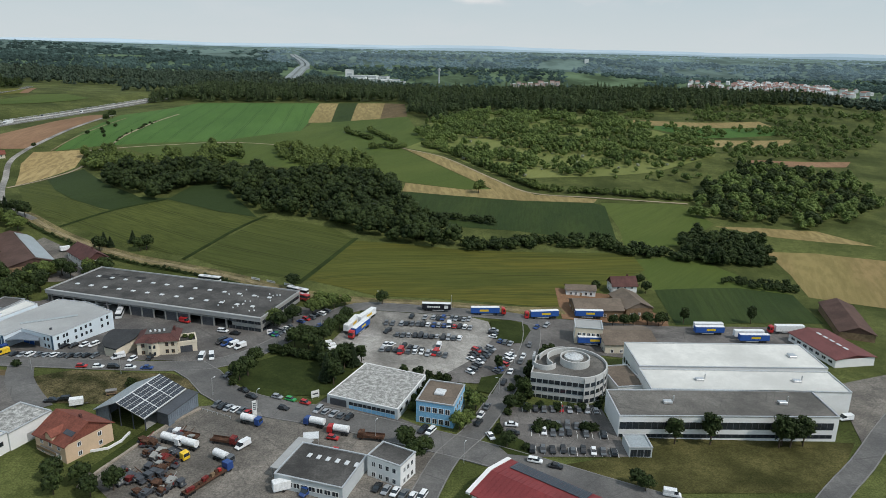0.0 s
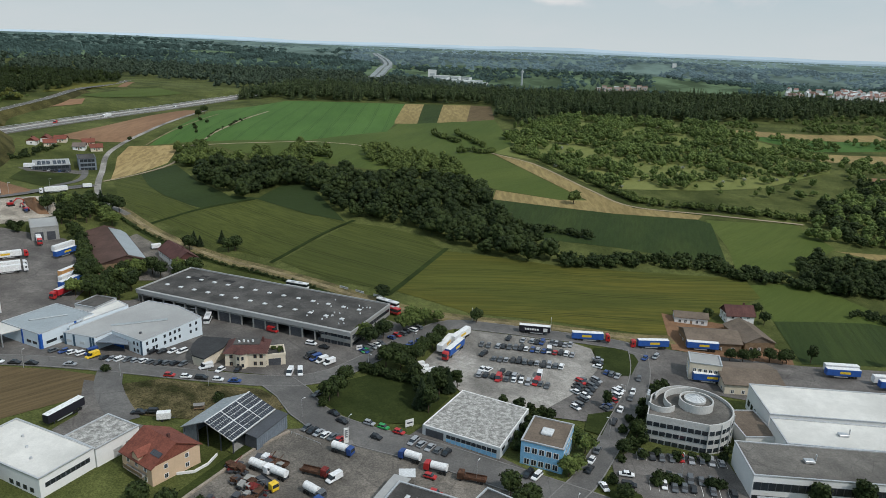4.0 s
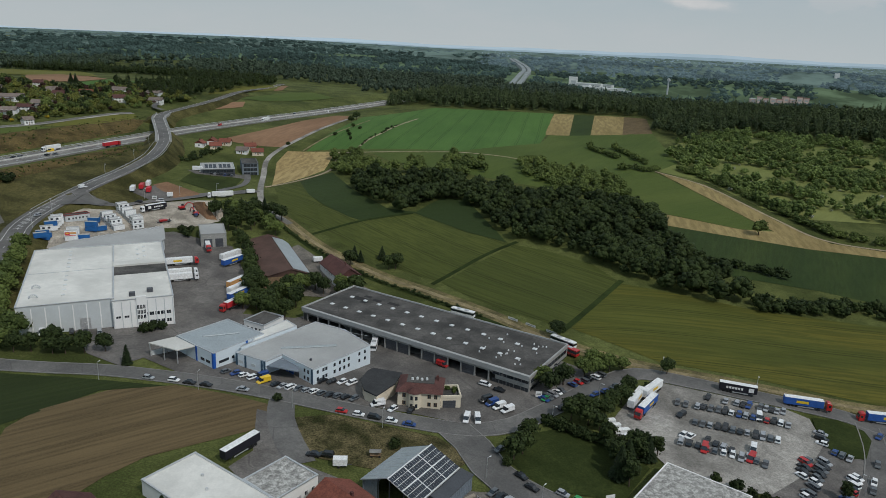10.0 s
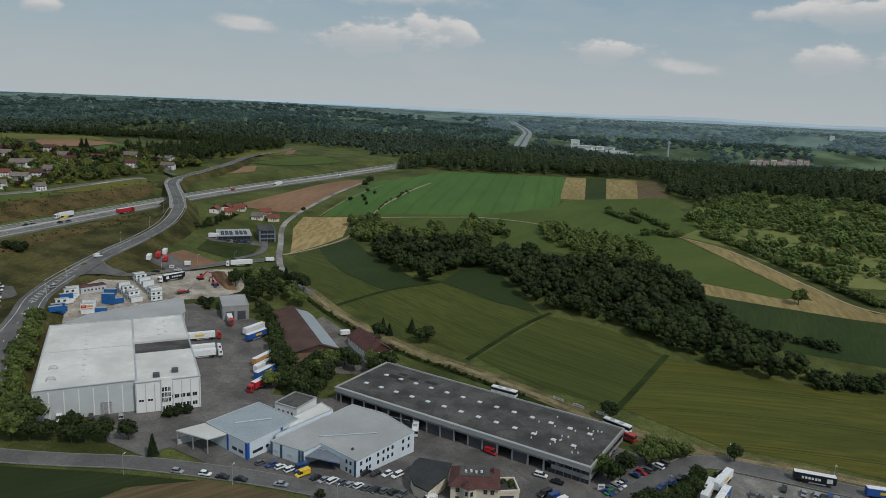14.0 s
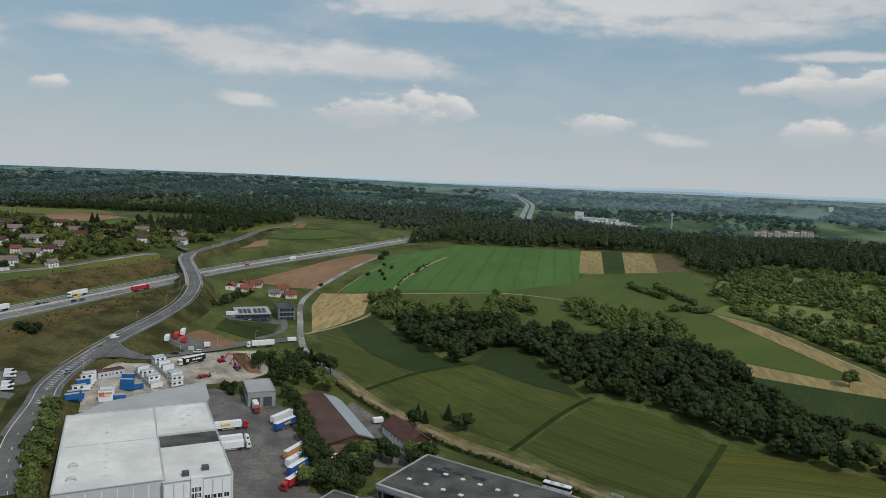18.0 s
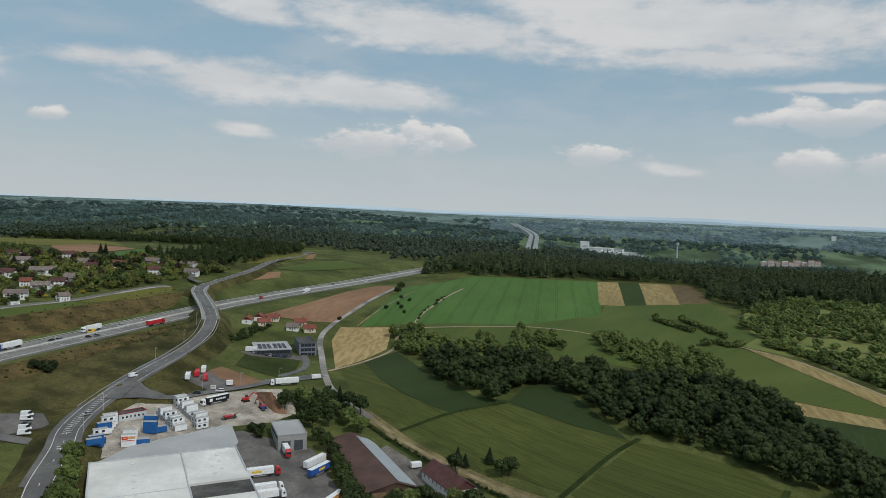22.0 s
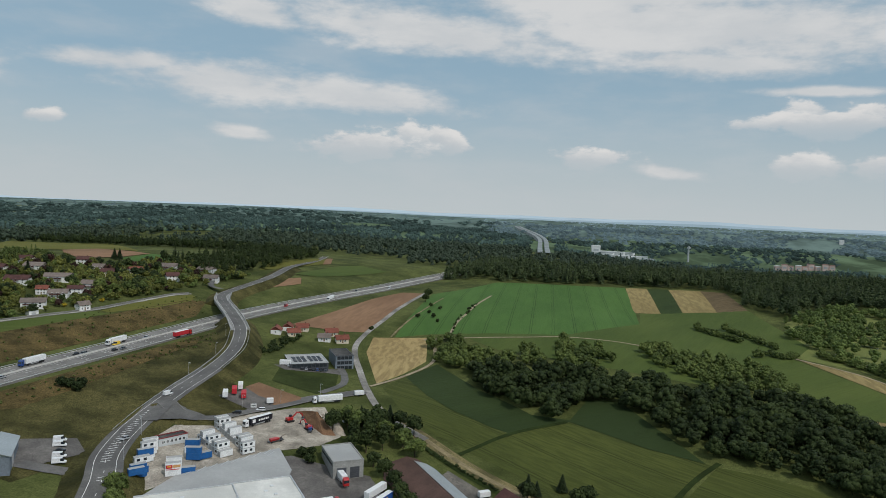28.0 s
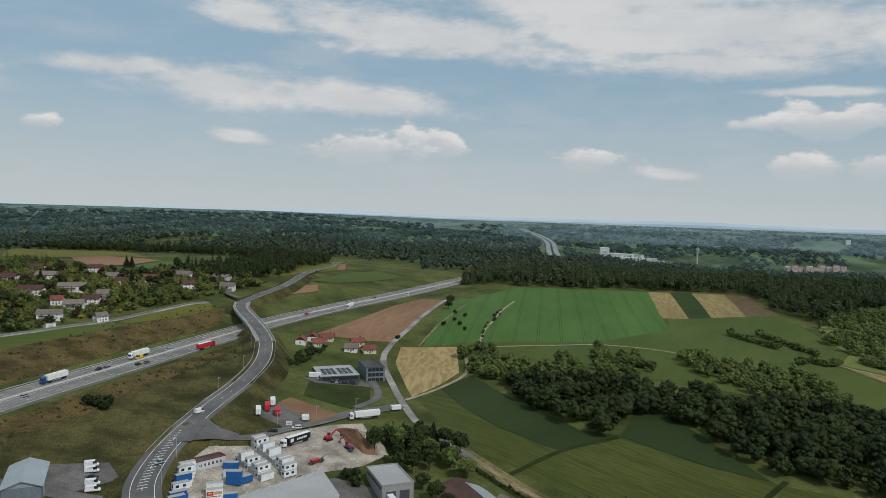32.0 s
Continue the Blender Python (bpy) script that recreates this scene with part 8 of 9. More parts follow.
def tanker(x, y, turn, cab, long=True, z=None):
    e = thing("tanker", x, y, turn, (Z(x, y) if z is None else z) + 0.3, f"white tank lorry with {cab} cab", "lorry")
    n = 7.5 if long else 5.0
    bm = prism([(-7.0, 0.55), (-7.0, 1.5), (-6.8, 2.7), (-5.2, 2.9), (-5.2, 0.55)], 2.4, "y", -1.2)
    bmesh.ops.bevel(bm, geom=bm.edges[:], offset=0.1, segments=1, affect="EDGES", profile=0.5)
    part("cab", bm, PAINTS[cab], e)
    part("windscreen", prism([(-7.03, 1.6), (-6.86, 2.5), (-6.8, 2.5), (-6.96, 1.6)], 2.0, "y", -1.0), M["glass"], e)
    bm = bmesh.new()
    bmesh.ops.create_cone(bm, cap_ends=True, segments=16, radius1=1.15, radius2=1.15, depth=n, matrix=Matrix.Translation((-4.8 + n / 2, 0, 2.1)) @ Matrix.Rotation(radians(90), 4, "Y"))
    part("tank", bm, TARP["white"], e)
    part("chassis", slab(-5.2, -4.6 + n, -0.5, 0.5, 0.6, 0.94), M["dark_steel"], e)
    put_wheels(e, [(x, s * 1.0) for x in (-6.1, -1.6, -0.3) for s in (-1, 1)], 0.5, 0.3)
    return e


tanker(-64.4, 205, 160, "blue", False)
tanker(-85.0, 191.2, 158, "white", False)
tanker(-73.5, 187.2, -22, "white", False)
tanker(-66.5, 183.6, 150, "grey", False)
tanker(-37.5, 203.4, -18, "blue", False)
tanker(-29, 199.5, -12, "red", False)
car(-60.2, 190, 55, "white", "van")
car(-33.5, 196.5, 165, "red", "hatch")


def flat_truck(x, y, turn, cab, bed, label):
    e = thing("lorry", x, y, turn, Z(x, y) + 0.3, label, "lorry")
    bm = prism([(2.2, 0.55), (4.2, 0.55), (4.2, 1.5), (4.0, 2.7), (2.2, 2.85)], 2.3, "y", -1.15)
    bmesh.ops.bevel(bm, geom=bm.edges[:], offset=0.1, segments=1, affect="EDGES", profile=0.5)
    part("cab", bm, cab, e)
    part("windscreen", prism([(4.23, 1.6), (4.08, 2.5), (4.02, 2.5), (4.17, 1.6)], 1.9, "y", -0.95), M["glass"], e)
    part("bed", slab(-4.4, 2.1, -1.2, 1.2, 0.95, 1.2), bed, e)
    for y in (-1.2, 1.14):
        part("side_board", slab(-4.4, 2.1, y, y + 0.06, 1.21, 1.75), bed, e)
    put_wheels(e, [(a, s * 1.0) for a in (-3.2, 3.2) for s in (-1, 1)], 0.48, 0.3)
    return e


flat_truck(-66.3, 191.6, -12, M["old_red"], M["rust"], "dark-red flatbed lorry parked in the dusty yard")
flat_truck(-77.6, 183.4, -35, PAINTS["yellow"], M["dark_steel"], "yellow-cabbed flatbed lorry among old machines")
flat_truck(-21.5, 197.6, 172, M["rust"], M["rust"], "rust-brown flatbed lorry beside the street")
flat_truck(-79, 193.5, 165, PAINTS["white"], M["rust"], "white-cabbed flatbed lorry among old machines")


def machine(x, y, turn, colour, seed, size=1.0, label="rusty red piece of farm machinery with frame and hopper"):
    """An old trailer or implement: frame, wheels, hopper, boom and loose pieces."""
    g = random.Random(seed)
    e = thing("machine", x, y, turn, Z(x, y) + 0.25, label, "machine", "old machines in the workshop yard")
    Lm = g.uniform(3.0, 5.5) * size
    part("frame", slab(-Lm / 2, Lm / 2, -0.9, 0.9, 0.6, 0.85), M["dark_steel"], e)
    part("hopper", prism([(-0.6, 0.86), (0.6, 0.86), (1.0, 1.7 + g.uniform(0, 0.8)), (-1.0, 1.7 + g.uniform(0, 0.6))], Lm * g.uniform(0.35, 0.6), "x", -Lm * 0.35), colour, e)
    bm = bmesh.new()
    bmesh.ops.create_cone(bm, cap_ends=True, segments=8, radius1=0.14, radius2=0.1, depth=Lm * 0.9, matrix=Matrix.Translation((Lm * 0.2, g.uniform(-0.5, 0.5), 1.6)) @ Matrix.Rotation(radians(g.uniform(55, 85)), 4, "Y"))
    part("boom", bm, M["rust"] if g.random() < 0.6 else colour, e)
    for k in range(3):
        u, v = g.uniform(-Lm / 2, Lm / 2), g.uniform(-0.9, 0.6)
        part("box", slab(u, u + g.uniform(0.4, 1.0), v, v + g.uniform(0.4, 0.8), 0.86, 0.86 + g.uniform(0.3, 0.9), bevel=0.03), M[g.choice(("rust", "rust", "old_red", "dark_steel", "concrete"))], e)
    put_wheels(e, [(sx * Lm * 0.3, s * 0.85) for sx in (-1, 1) for s in (-1, 1)], 0.45, 0.25)
    return e


gm = random.Random(5)
JUNK = {"old_red": "faded red old machine with frame and hopper", "rust": "rusty brown old machine with frame and hopper", "dark_steel": "dark grey old machine with frame and hopper", "concrete": "pale grey old machine with frame and hopper"}
for k in range(46):
    f, u = gm.random(), gm.uniform(-1, 1)
    x, y = ((-91 + 14 * f + u, 188 - 9 * f + u * 2) if k < 16 else (-90 + 12 * f, 170 + 6 * f + u * 3) if k < 30 else (-82 + 10 * f, 164 + 6 * f + u * 3) if k < 40 else (-86 + 14 * f, 195 - 3 * f + u))
    if all(math.hypot(x - a, y - b) > 3.4 for a, b in ((-83.7, 190.6), (-75, 187.5), (-68, 184.5), (-66, 191), (-60, 190), (-65, 205), (-77.6, 183.4))):
        c = gm.choice(("old_red", "rust", "rust", "dark_steel", "dark_steel", "concrete"))
        machine(x, y, -24 + gm.uniform(-12, 12) + gm.choice((0, 0, 90, 180)), M[c], k, gm.uniform(0.8, 1.4), JUNK[c])


def low_loader(x, y, turn):
    e = thing("low_loader", x, y, turn, Z(x, y) + 0.3, "low-loader lorry with blue cab carrying scrap machines", "lorry")
    bm = prism([(6.6, 0.55), (8.9, 0.55), (8.9, 1.6), (8.7, 3.0), (6.6, 3.1)], 2.4, "y", -1.2)
    bmesh.ops.bevel(bm, geom=bm.edges[:], offset=0.1, segments=1, affect="EDGES", profile=0.5)
    part("cab", bm, PAINTS["blue"], e)
    part("windscreen", prism([(8.93, 1.7), (8.77, 2.7), (8.71, 2.7), (8.87, 1.7)], 2.0, "y", -1.0), M["glass"], e)
    part("bed", slab(-7.5, 6.5, -1.25, 1.25, 0.9, 1.15), M["rust"], e)
    g = random.Random(8)
    for k in range(9):
        u, v = -7.2 + 1.45 * k, g.uniform(-1.0, 0.0)
        part("load", slab(u, u + g.uniform(0.8, 1.4), v, v + g.uniform(0.6, 1.1), 1.16, 1.16 + g.uniform(0.5, 1.5), bevel=0.05), g.choice((M["old_red"], M["timber"], PAINTS["grey"], M["rust"], PAINTS["red"])), e)
    put_wheels(e, [(a, s * 1.0) for a in (-7.5, -6.2, -4.9, 7.8, 5.2) for s in (-1, 1)], 0.48, 0.3)


low_loader(-65.2, 171, 58)


def container(x, y, turn, z, colour, office=False, label=""):
    key = (colour, office)
    if key not in CONT:
        e = thing("container", 0, -300, 0, -200, label or (f"{colour} site-office container with windows" if office else f"{colour} corrugated steel container"), "container")
        m = TARP["white"] if colour == "white" else M["container_blue"]
        bm = slab(-3, 3, -1.2, 1.2, 0.1, 2.55)
        part("body", bm, m, e)
        for z in (0.0, 2.5):
            part("edge_frame", slab(-3.04, 3.04, -1.24, 1.24, z, z + 0.1), M["light_roof"] if office else m, e)
        part("roof", slab(-2.95, 2.95, -1.15, 1.15, 2.6, 2.64), M["light_roof"], e)
        if office:
            for u in (-1.6, 1.0):
                part("window", slab(u - 0.6, u + 0.6, -1.27, -1.2, 1.0, 2.0), M["glass"], e)
            part("window", slab(-3.07, -3.0, -0.6, 0.6, 1.0, 2.0), M["glass"], e)
        else:
            part("door", slab(-3.06, -3.0, -1.1, -0.03, 0.2, 2.45), M["light_roof"] if colour == "white" else m, e)
            part("door", slab(-3.06, -3.0, 0.03, 1.1, 0.2, 2.45), M["light_roof"] if colour == "white" else m, e)
        CONT[key] = e
    o = copy_thing(CONT[key], pose(x, y, z, 0, 0, turn))
    o["group"] = "containers in the works yard"


CONT = {}


def stack(x, y, turn, colours, office=False):
    base = max(Z(x, y), Z(x + 2, y), Z(x - 2, y), Z(x, y + 2), Z(x, y - 2)) + 0.25
    for k, c in enumerate(colours):
        container(x, y, turn, base + 2.66 * k, c, office)


for k, pile in enumerate((["blue", "blue"], ["blue", "blue"], ["blue"], ["white", "white"], ["white"], ["white", "blue"], ["white"], ["white", "white"], ["white", "white"])):
    stack(-336.4 - 1.55 * k, 315.3 + 2.95 * k, 54, pile, k in (3, 7))
for x, y, turn, c in ((-330.5, 343.5, 20, ["blue", "blue"]), (-338.5, 354, 20, ["blue"]), (-334.5, 348, 20, ["white"]), (-328, 347, 60, ["blue"]), (-328.6, 327.2, 36, ["white", "white"]), (-331.2, 331.2, 36, ["white", "white"]), (-325.4, 332, 36, ["blue"])):
    stack(x, y, turn, c)
for k, n in enumerate((1, 2, 1, 2, 1, 2, 2, 1)):
    stack(-338.2 + 2.25 * k, 362.2 - 1.15 * k, 64, ["white"] * n, k in (0, 3, 6))
for k, n in enumerate((2, 2, 1, 2, 1, 2, 1, 1, 2, 2)):
    stack(-340 + 2.25 * k, 378 - 1.3 * k, 62, ["white"] * n, k in (1, 8))


def banner(x, y, turn):
    """A painted advertising sheet on the side of a container."""
    e = thing("banner", x, y, turn, Z(x, y) + 0.3, "red, yellow and white advertising sheet on a container", "banner")
    part("sheet", slab(-2.8, 2.8, -0.06, 0.0, 2.85, 5.1), TARP["white"], e)
    part("colour_field", slab(-2.75, -0.4, -0.09, -0.06, 3.6, 5.05), TARP["red"], e)
    part("colour_field", slab(-0.3, 2.7, -0.09, -0.06, 3.9, 5.0), TARP["orange"], e)
    part("lettering_bar", slab(-2.3, -0.9, -0.11, -0.09, 4.2, 4.6), PAINTS["yellow"], e)
    part("lettering_bar", slab(-2.6, 2.4, -0.09, -0.06, 3.05, 3.35), TARP["red"], e)


banner(-327.85, 326.15, 36)
stack(-316.5, 362.5, 60, ["white", "white"], True)
for x, y in ((-290, 428), (-293, 420)):
    stack(x, y, 40, ["white"], True)
b = flat_building("site_office", "long grey site office with a dark-red roof edge", -347.5, 351, 62, 13, 5, 3.2, "pale_wall", "felt_roof", "red_sheet", z=Z(-347.5, 351) + 0.2, category="office")
row_of_windows(b, "s", 13, 5, 1.0, 1.2, 1.1, 6)


def excavator(x, y, turn):
    e = thing("excavator", x, y, turn, Z(x, y) + 0.3, "red tracked excavator with a folded boom", "excavator")
    for s in (-1, 1):
        part("track", slab(-2.0, 2.0, s * 1.2 - 0.3, s * 1.2 + 0.3, 0, 0.9, bevel=0.2), M["rubber"], e)
    part("house", slab(-1.8, 1.4, -1.3, 1.3, 1.0, 2.2, bevel=0.12), PAINTS["red"], e)
    part("cab", slab(0.2, 1.5, 0.3, 1.3, 2.2, 3.2, bevel=0.1), M["glass"], e)
    for u0, z0, u1, z1, w in ((1.2, 1.8, 4.2, 4.2, 0.5), (4.2, 4.2, 7.0, 3.0, 0.42), (7.0, 3.0, 7.6, 1.4, 0.35)):
        d = Vector((u1 - u0, 0, z1 - z0))
        bm = bmesh.new()
        bmesh.ops.create_cube(bm, size=1, matrix=Matrix.Translation(((u0 + u1) / 2, 0, (z0 + z1) / 2)) @ Matrix.Rotation(-math.atan2(d.z, d.x), 4, "Y") @ Matrix.Diagonal((d.length, w, w, 1)))
        part("boom", bm, PAINTS["red"], e)
    part("bucket", prism([(7.2, 0.5), (8.3, 0.4), (8.2, 1.4), (7.4, 1.5)], 1.2, "y", -0.6), M["dark_steel"], e)


excavator(-318, 404, 60)
excavator(-306, 401, 150)
machine(-312.5, 380, 60, PAINTS["red"], 77, 1.6, "red mobile crusher in the works yard")
machine(-305.3, 400.7, 120, PAINTS["blue"], 78, 1.6, "blue tracked screening machine beside the earth heap")


def heap(name, points, height, material, label, seed):
    c = np.mean(points, 0)
    bm = bmesh.new()
    rings = []
    for f in (1.0, 0.75, 0.45, 0.15):
        rings.append([])
        for k in range(28):
            t = k / 28 * len(points)
            a, b = np.array(points[int(t)]), np.array(points[(int(t) + 1) % len(points)])
            p = c + (a + (b - a) * (t % 1) - c) * f
            h = height * (1 - f) * (1 + 0.5 * noise.noise(Vector((p[0] / 3, p[1] / 3, seed))))
            rings[-1].append(bm.verts.new((p[0], p[1], Z(*p) + h + (0 if f < 1 else -0.5))))
    for a, b in zip(rings, rings[1:]):
        for k in range(28):
            bm.faces.new((a[k], a[(k + 1) % 28], b[(k + 1) % 28], b[k]))
    bm.faces.new(rings[-1])
    me = bpy.data.meshes.new(name)
    bm.to_mesh(me)
    bm.free()
    me.materials.append(material)
    tagged(new(name, me), label, "heap")


heap("earth_mound", [(-322, 419), (-317, 423), (-304, 412), (-290, 401), (-296, 398), (-310, 407)], 6.0, M["soil"], "long heap of brown excavated earth", 2)
heap("rubble_mound", [(-312, 424), (-306, 427), (-292, 412), (-286, 403), (-291, 402), (-304, 414)], 3.0, M["stone"], "heap of pale broken rubble", 5)

# ---- the village and new houses ----
rv = random.Random(21)
for k, (x, y, L, W, wall, roof, turn) in enumerate((
    (-666, 588, 16, 11, "white_wall", "tile_grey", 20), (-615, 562, 20, 12, "white_wall", "tile_grey", 35), (-624, 531, 17, 13, "white_wall", "tile_dark", 30), (-578, 560, 17, 12, "white_wall", "tile_grey", 25),
    (-556, 480, 15, 11, "white_wall", "tile_grey", 40), (-570, 516, 13, 10, "white_wall", "tile_grey", 35), (-572, 535, 11, 9, "white_wall", "tile_dark", 30), (-584, 515, 8, 6, "white_wall", "tile_red", 30),
    (-608, 645, 12, 9, "cream_wall", "tile_red", 60), (-566, 643, 11, 9, "white_wall", "tile_dark", 50), (-671, 650, 12, 9, "white_wall", "tile_dark", 20), (-675, 558, 14, 10, "white_wall", "tile_dark", 20),
    (-530.2, 497, 8, 5, "white_wall", "tile_grey", 75), (-609, 611, 11, 9, "cream_wall", "tile_dark", 30), (-633, 627, 10, 8, "white_wall", "tile_grey", 30), (-603, 688, 16, 10, "white_wall", "tile_grey", 10),
    (-543, 670, 13, 9, "white_wall", "tile_grey", 20), (-572, 705, 16, 10, "pale_wall", "tile_grey", 0), (-640, 500, 14, 10, "white_wall", "tile_grey", 30), (-650, 470, 14, 10, "white_wall", "tile_grey", 25), (-700, 610, 13, 10, "white_wall", "tile_dark", 25))):
    b = house("village_house", {"white_wall": "white", "peach_wall": "peach", "cream_wall": "cream", "pale_wall": "grey"}[wall] + " rendered village house with " + {"tile_red": "red", "tile_grey": "grey-brown", "tile_dark": "dark brown"}[roof] + " tiled roof", x, y, turn, L, W, rv.uniform(3.7, 4.7), rv.uniform(2.1, 2.9), wall, roof, n=3)
    if L > 12:
        part("balcony", slab(-L * 0.4, L * 0.15, -W / 2 - 1.5, -W / 2 - 0.01, 2.2, 2.4), M["pale_wall"], b)
        part("railing", slab(-L * 0.4, L * 0.15, -W / 2 - 1.5, -W / 2 - 1.42, 2.4, 3.3), M["tile_dark"], b, "dark balcony railing")
for x, y in ((-540, 463), (-535, 500)):
    b = flat_building("garage", "small white flat-roofed garage", x, y, 70, 6, 6, 2.8, "white_wall", "light_roof", "alu", category="garage")
    gate(b, "s", 6, 6, 3, 2.6, 2.1, "alu")
for x, y, c in ((-408, 552, "tile_red"), (-406, 566, "tile_red"), (-397, 572, "tile_red"), (-396, 556, "tile_red"), (-374, 574, "tile_red"), (-373, 560, "tile_grey"), (-361, 564, "tile_red")):
    house("terraced_house", "small new house with red tiled roof", x, y, rv.choice((20, 35, 110)), 9, 7, 3.0, 2.4, "cream_wall" if rv.random() < 0.6 else "white_wall", c, n=2, floors=1)
wall_line = [(-546, 425), (-540, 447), (-535, 470), (-530, 490), (-528, 510), (-529, 530), (-530, 550), (-531, 575), (-531, 594), (-526, 612)]
ribbon("boundary_wall", wall_line, 0.3, M["kerb"], 1.0, label="white boundary wall along the village edge", category="wall", skirt=2.2, across=2)
ribbon("village_lane", [(x + 3, y) for x, y in wall_line], 3.0, M["gravel"], 0.35, label="pale lane below the village wall", category="lane")
ribbon("village_street", [(-512, 640, 52), (-530, 650, 53.5), (-548, 690, 57), (-560, 740, 60)], 5, M["road"], 0.5, label="village street climbing from the bridge")
drape("field_far", [(-1060, 920), (-966, 911), (-931, 979), (-724, 792), (-768, 789), (-785, 738), (-840, 700)], OLIVEY, 0.5, "green field above the village")
drape("field_far", [(-780, 735), (-775, 785), (-698, 779), (-689, 720), (-698, 680), (-722, 680)], PLOUGH, 0.6, "brown field above the village")
drape("field_far", [(-681, 711), (-694, 777), (-666, 790), (-646, 756), (-661, 702)], GREEN, 0.5, "green field above the village")
drape("field_far", [(-592, 846), (-569, 972), (-533, 900), (-541, 812), (-550, 770)], OLIVEY, 0.5, "green field beside the far road")
drape("field_far", [(-566, 972), (-562, 985), (-528, 905), (-532, 890)], PLOUGH, 0.55, "brown strip beside the far road")
drape("field_far", [(-516, 783), (-513, 897), (-496, 929), (-455, 913), (-492, 794)], OLIVE, 0.5, "dark green field beside the far road")
drape("field_far", [(-515, 730), (-500, 770), (-485, 740), (-500, 690)], PLOUGH, 0.5, "brown plot beside the far road")

# ---- single trees and hedges ----
def trees(kind, s, group, *spots):
    for x, y in spots:
        plant(kind, x, y, s, group=group)


rt = random.Random(55)
trees("round", 1.0, "trees beside the lorry yard", (-277, 391), (-264, 381), (-249, 366), (-238, 352), (-228, 339), (-217, 327), (-209, 317), (-243, 359), (-256, 373), (-223, 333))
trees("wide", 1.0, "trees beside the brown hall", (-210, 343), (-202, 340), (-186, 352), (-214, 306), (-205, 330))
trees("round", 1.1, "dense trees below the brown hall", (-221, 324), (-214, 316), (-209, 309), (-206, 322), (-200, 331), (-196, 322), (-203, 312), (-226, 334), (-233, 344), (-192, 343), (-183, 345), (-178, 352), (-208, 336), (-198, 346), (-199, 303), (-194, 308))
trees("spruce", 0.9, "conifers at the track", (-286, 420), (-272, 424))
trees("tall", 0.9, "dark trees at the track", (-290, 412), (-279, 424), (-281, 413))
trees("spruce", 0.62, "conifers behind the depot", (-195, 388), (-191, 387), (-181, 394))
trees("round", 1.15, "trees at the track", (-266, 424), (-257, 418), (-295, 405), (-283, 414), (-275, 418), (-170, 386))
trees("wide", 1.1, "trees below the ramp", (-270, 228), (-284, 241), (-299, 257), (-312, 273), (-323, 287), (-334, 302), (-277, 234), (-291, 249), (-305, 265), (-318, 280), (-329, 295), (-272, 238))
trees("round", 0.9, "trees before the warehouse", (-259, 233), (-251, 235), (-247, 237), (-241, 240), (-235, 244), (-264, 230), (-254, 238))
plant("column", -220, 238, 1.1)
trees("bush", 1.3, "bushes at the warehouse", (-232, 267), (-230, 270), (-234, 265))
trees("round", 0.95, "trees beside the depot street", (-74, 235), (-72, 249), (-70, 283), (-66, 291), (-72, 239))
trees("wide", 0.8, "trees beside the depot street", (-59, 300), (-54, 304), (-50, 307), (-45, 310), (-56, 309), (-74, 288))
trees("bush", 1.2, "hedge round the lawn", *[(-68 + 2.2 * k, 261 - 0.75 * k) for k in range(10)])
trees("round", 0.85, "thicket beside the gravel car park", (-57, 270), (-53, 271), (-49, 272), (-47, 278), (-44, 284), (-42, 291), (-60, 266), (-54, 265), (-50, 263))
trees("spruce", 0.8, "conifers at the lawn", (-40, 244), (-34, 250.5), (-42, 237))
trees("tall", 0.8, "dark trees at the lawn", (-43, 243), (-37, 247.5), (-31, 254), (-39, 234), (-36, 252), (-41, 240))
trees("round", 0.8, "dark trees at the lawn", (-45, 249), (-41, 251), (-38, 255), (-47, 255))
trees("bush", 1.1, "bushes round the worn hall", (-14, 246), (-8, 244), (-4, 242), (0, 241), (3, 240), (-4.5, 233), (-6, 228), (-8, 222), (-2, 236), (-9, 217), (-35, 296), (-33, 299))
trees("wide", 0.75, "trees round the blue office", (10, 223), (13, 220), (10, 210), (-2, 212), (7, 206))
trees("tall", 1.02, "trees before the long hall", (78, 204), (90, 204.6), (112.5, 204), (121, 205.2), (116.5, 204.4), (114, 205.4))
trees("round", 0.7, "trees on the farm", (81, 307), (86, 306), (98, 309), (105, 309), (81, 348), (107, 359), (108, 349), (103, 308), (91, 308))
trees("tall", 0.8, "trees in the dark field", (116, 312), (149, 314))
trees("bush", 0.9, "bushes round the office", (20, 205), (26, 224), (30, 230), (31, 221), (36, 224), (42, 223), (47, 224), (51, 224), (28, 196), (27, 236), (30, 244), (33, 207), (40, 209), (49, 210), (60, 231), (24, 218), (57, 226))
trees("round", 0.6, "trees at the white hall lawn", (61, 177), (59, 179))
trees("round", 0.8, "trees behind the house", (-99, 168), (-107, 169), (-89, 166), (-10, 193), (-7, 186), (-4, 191), (-94, 163), (-104, 163))
plant("spruce", -150, 168, 0.8)
plant("wide", 26, 508, 1.0)
plant("round", -28, 313, 0.9)
trees("round", 1.0, "trees along the track", (-74, 331), (-194, 380), (-173, 384), (-345, 720), (-350, 745))
trees("bush", 1.0, "bushes on the meadow", (-75, 231), (-157, 236), (-110, 226), (-352, 600), (-330, 650), (-322, 690), (-326, 670), (-334, 700), (-310, 640), (-318, 655))
VT = [(-720 + 190 * rt.random(), 440 + 290 * rt.random()) for _ in range(1900)]
HOMES = [o.location for o in bpy.data.objects if o.name.startswith("village_house")]
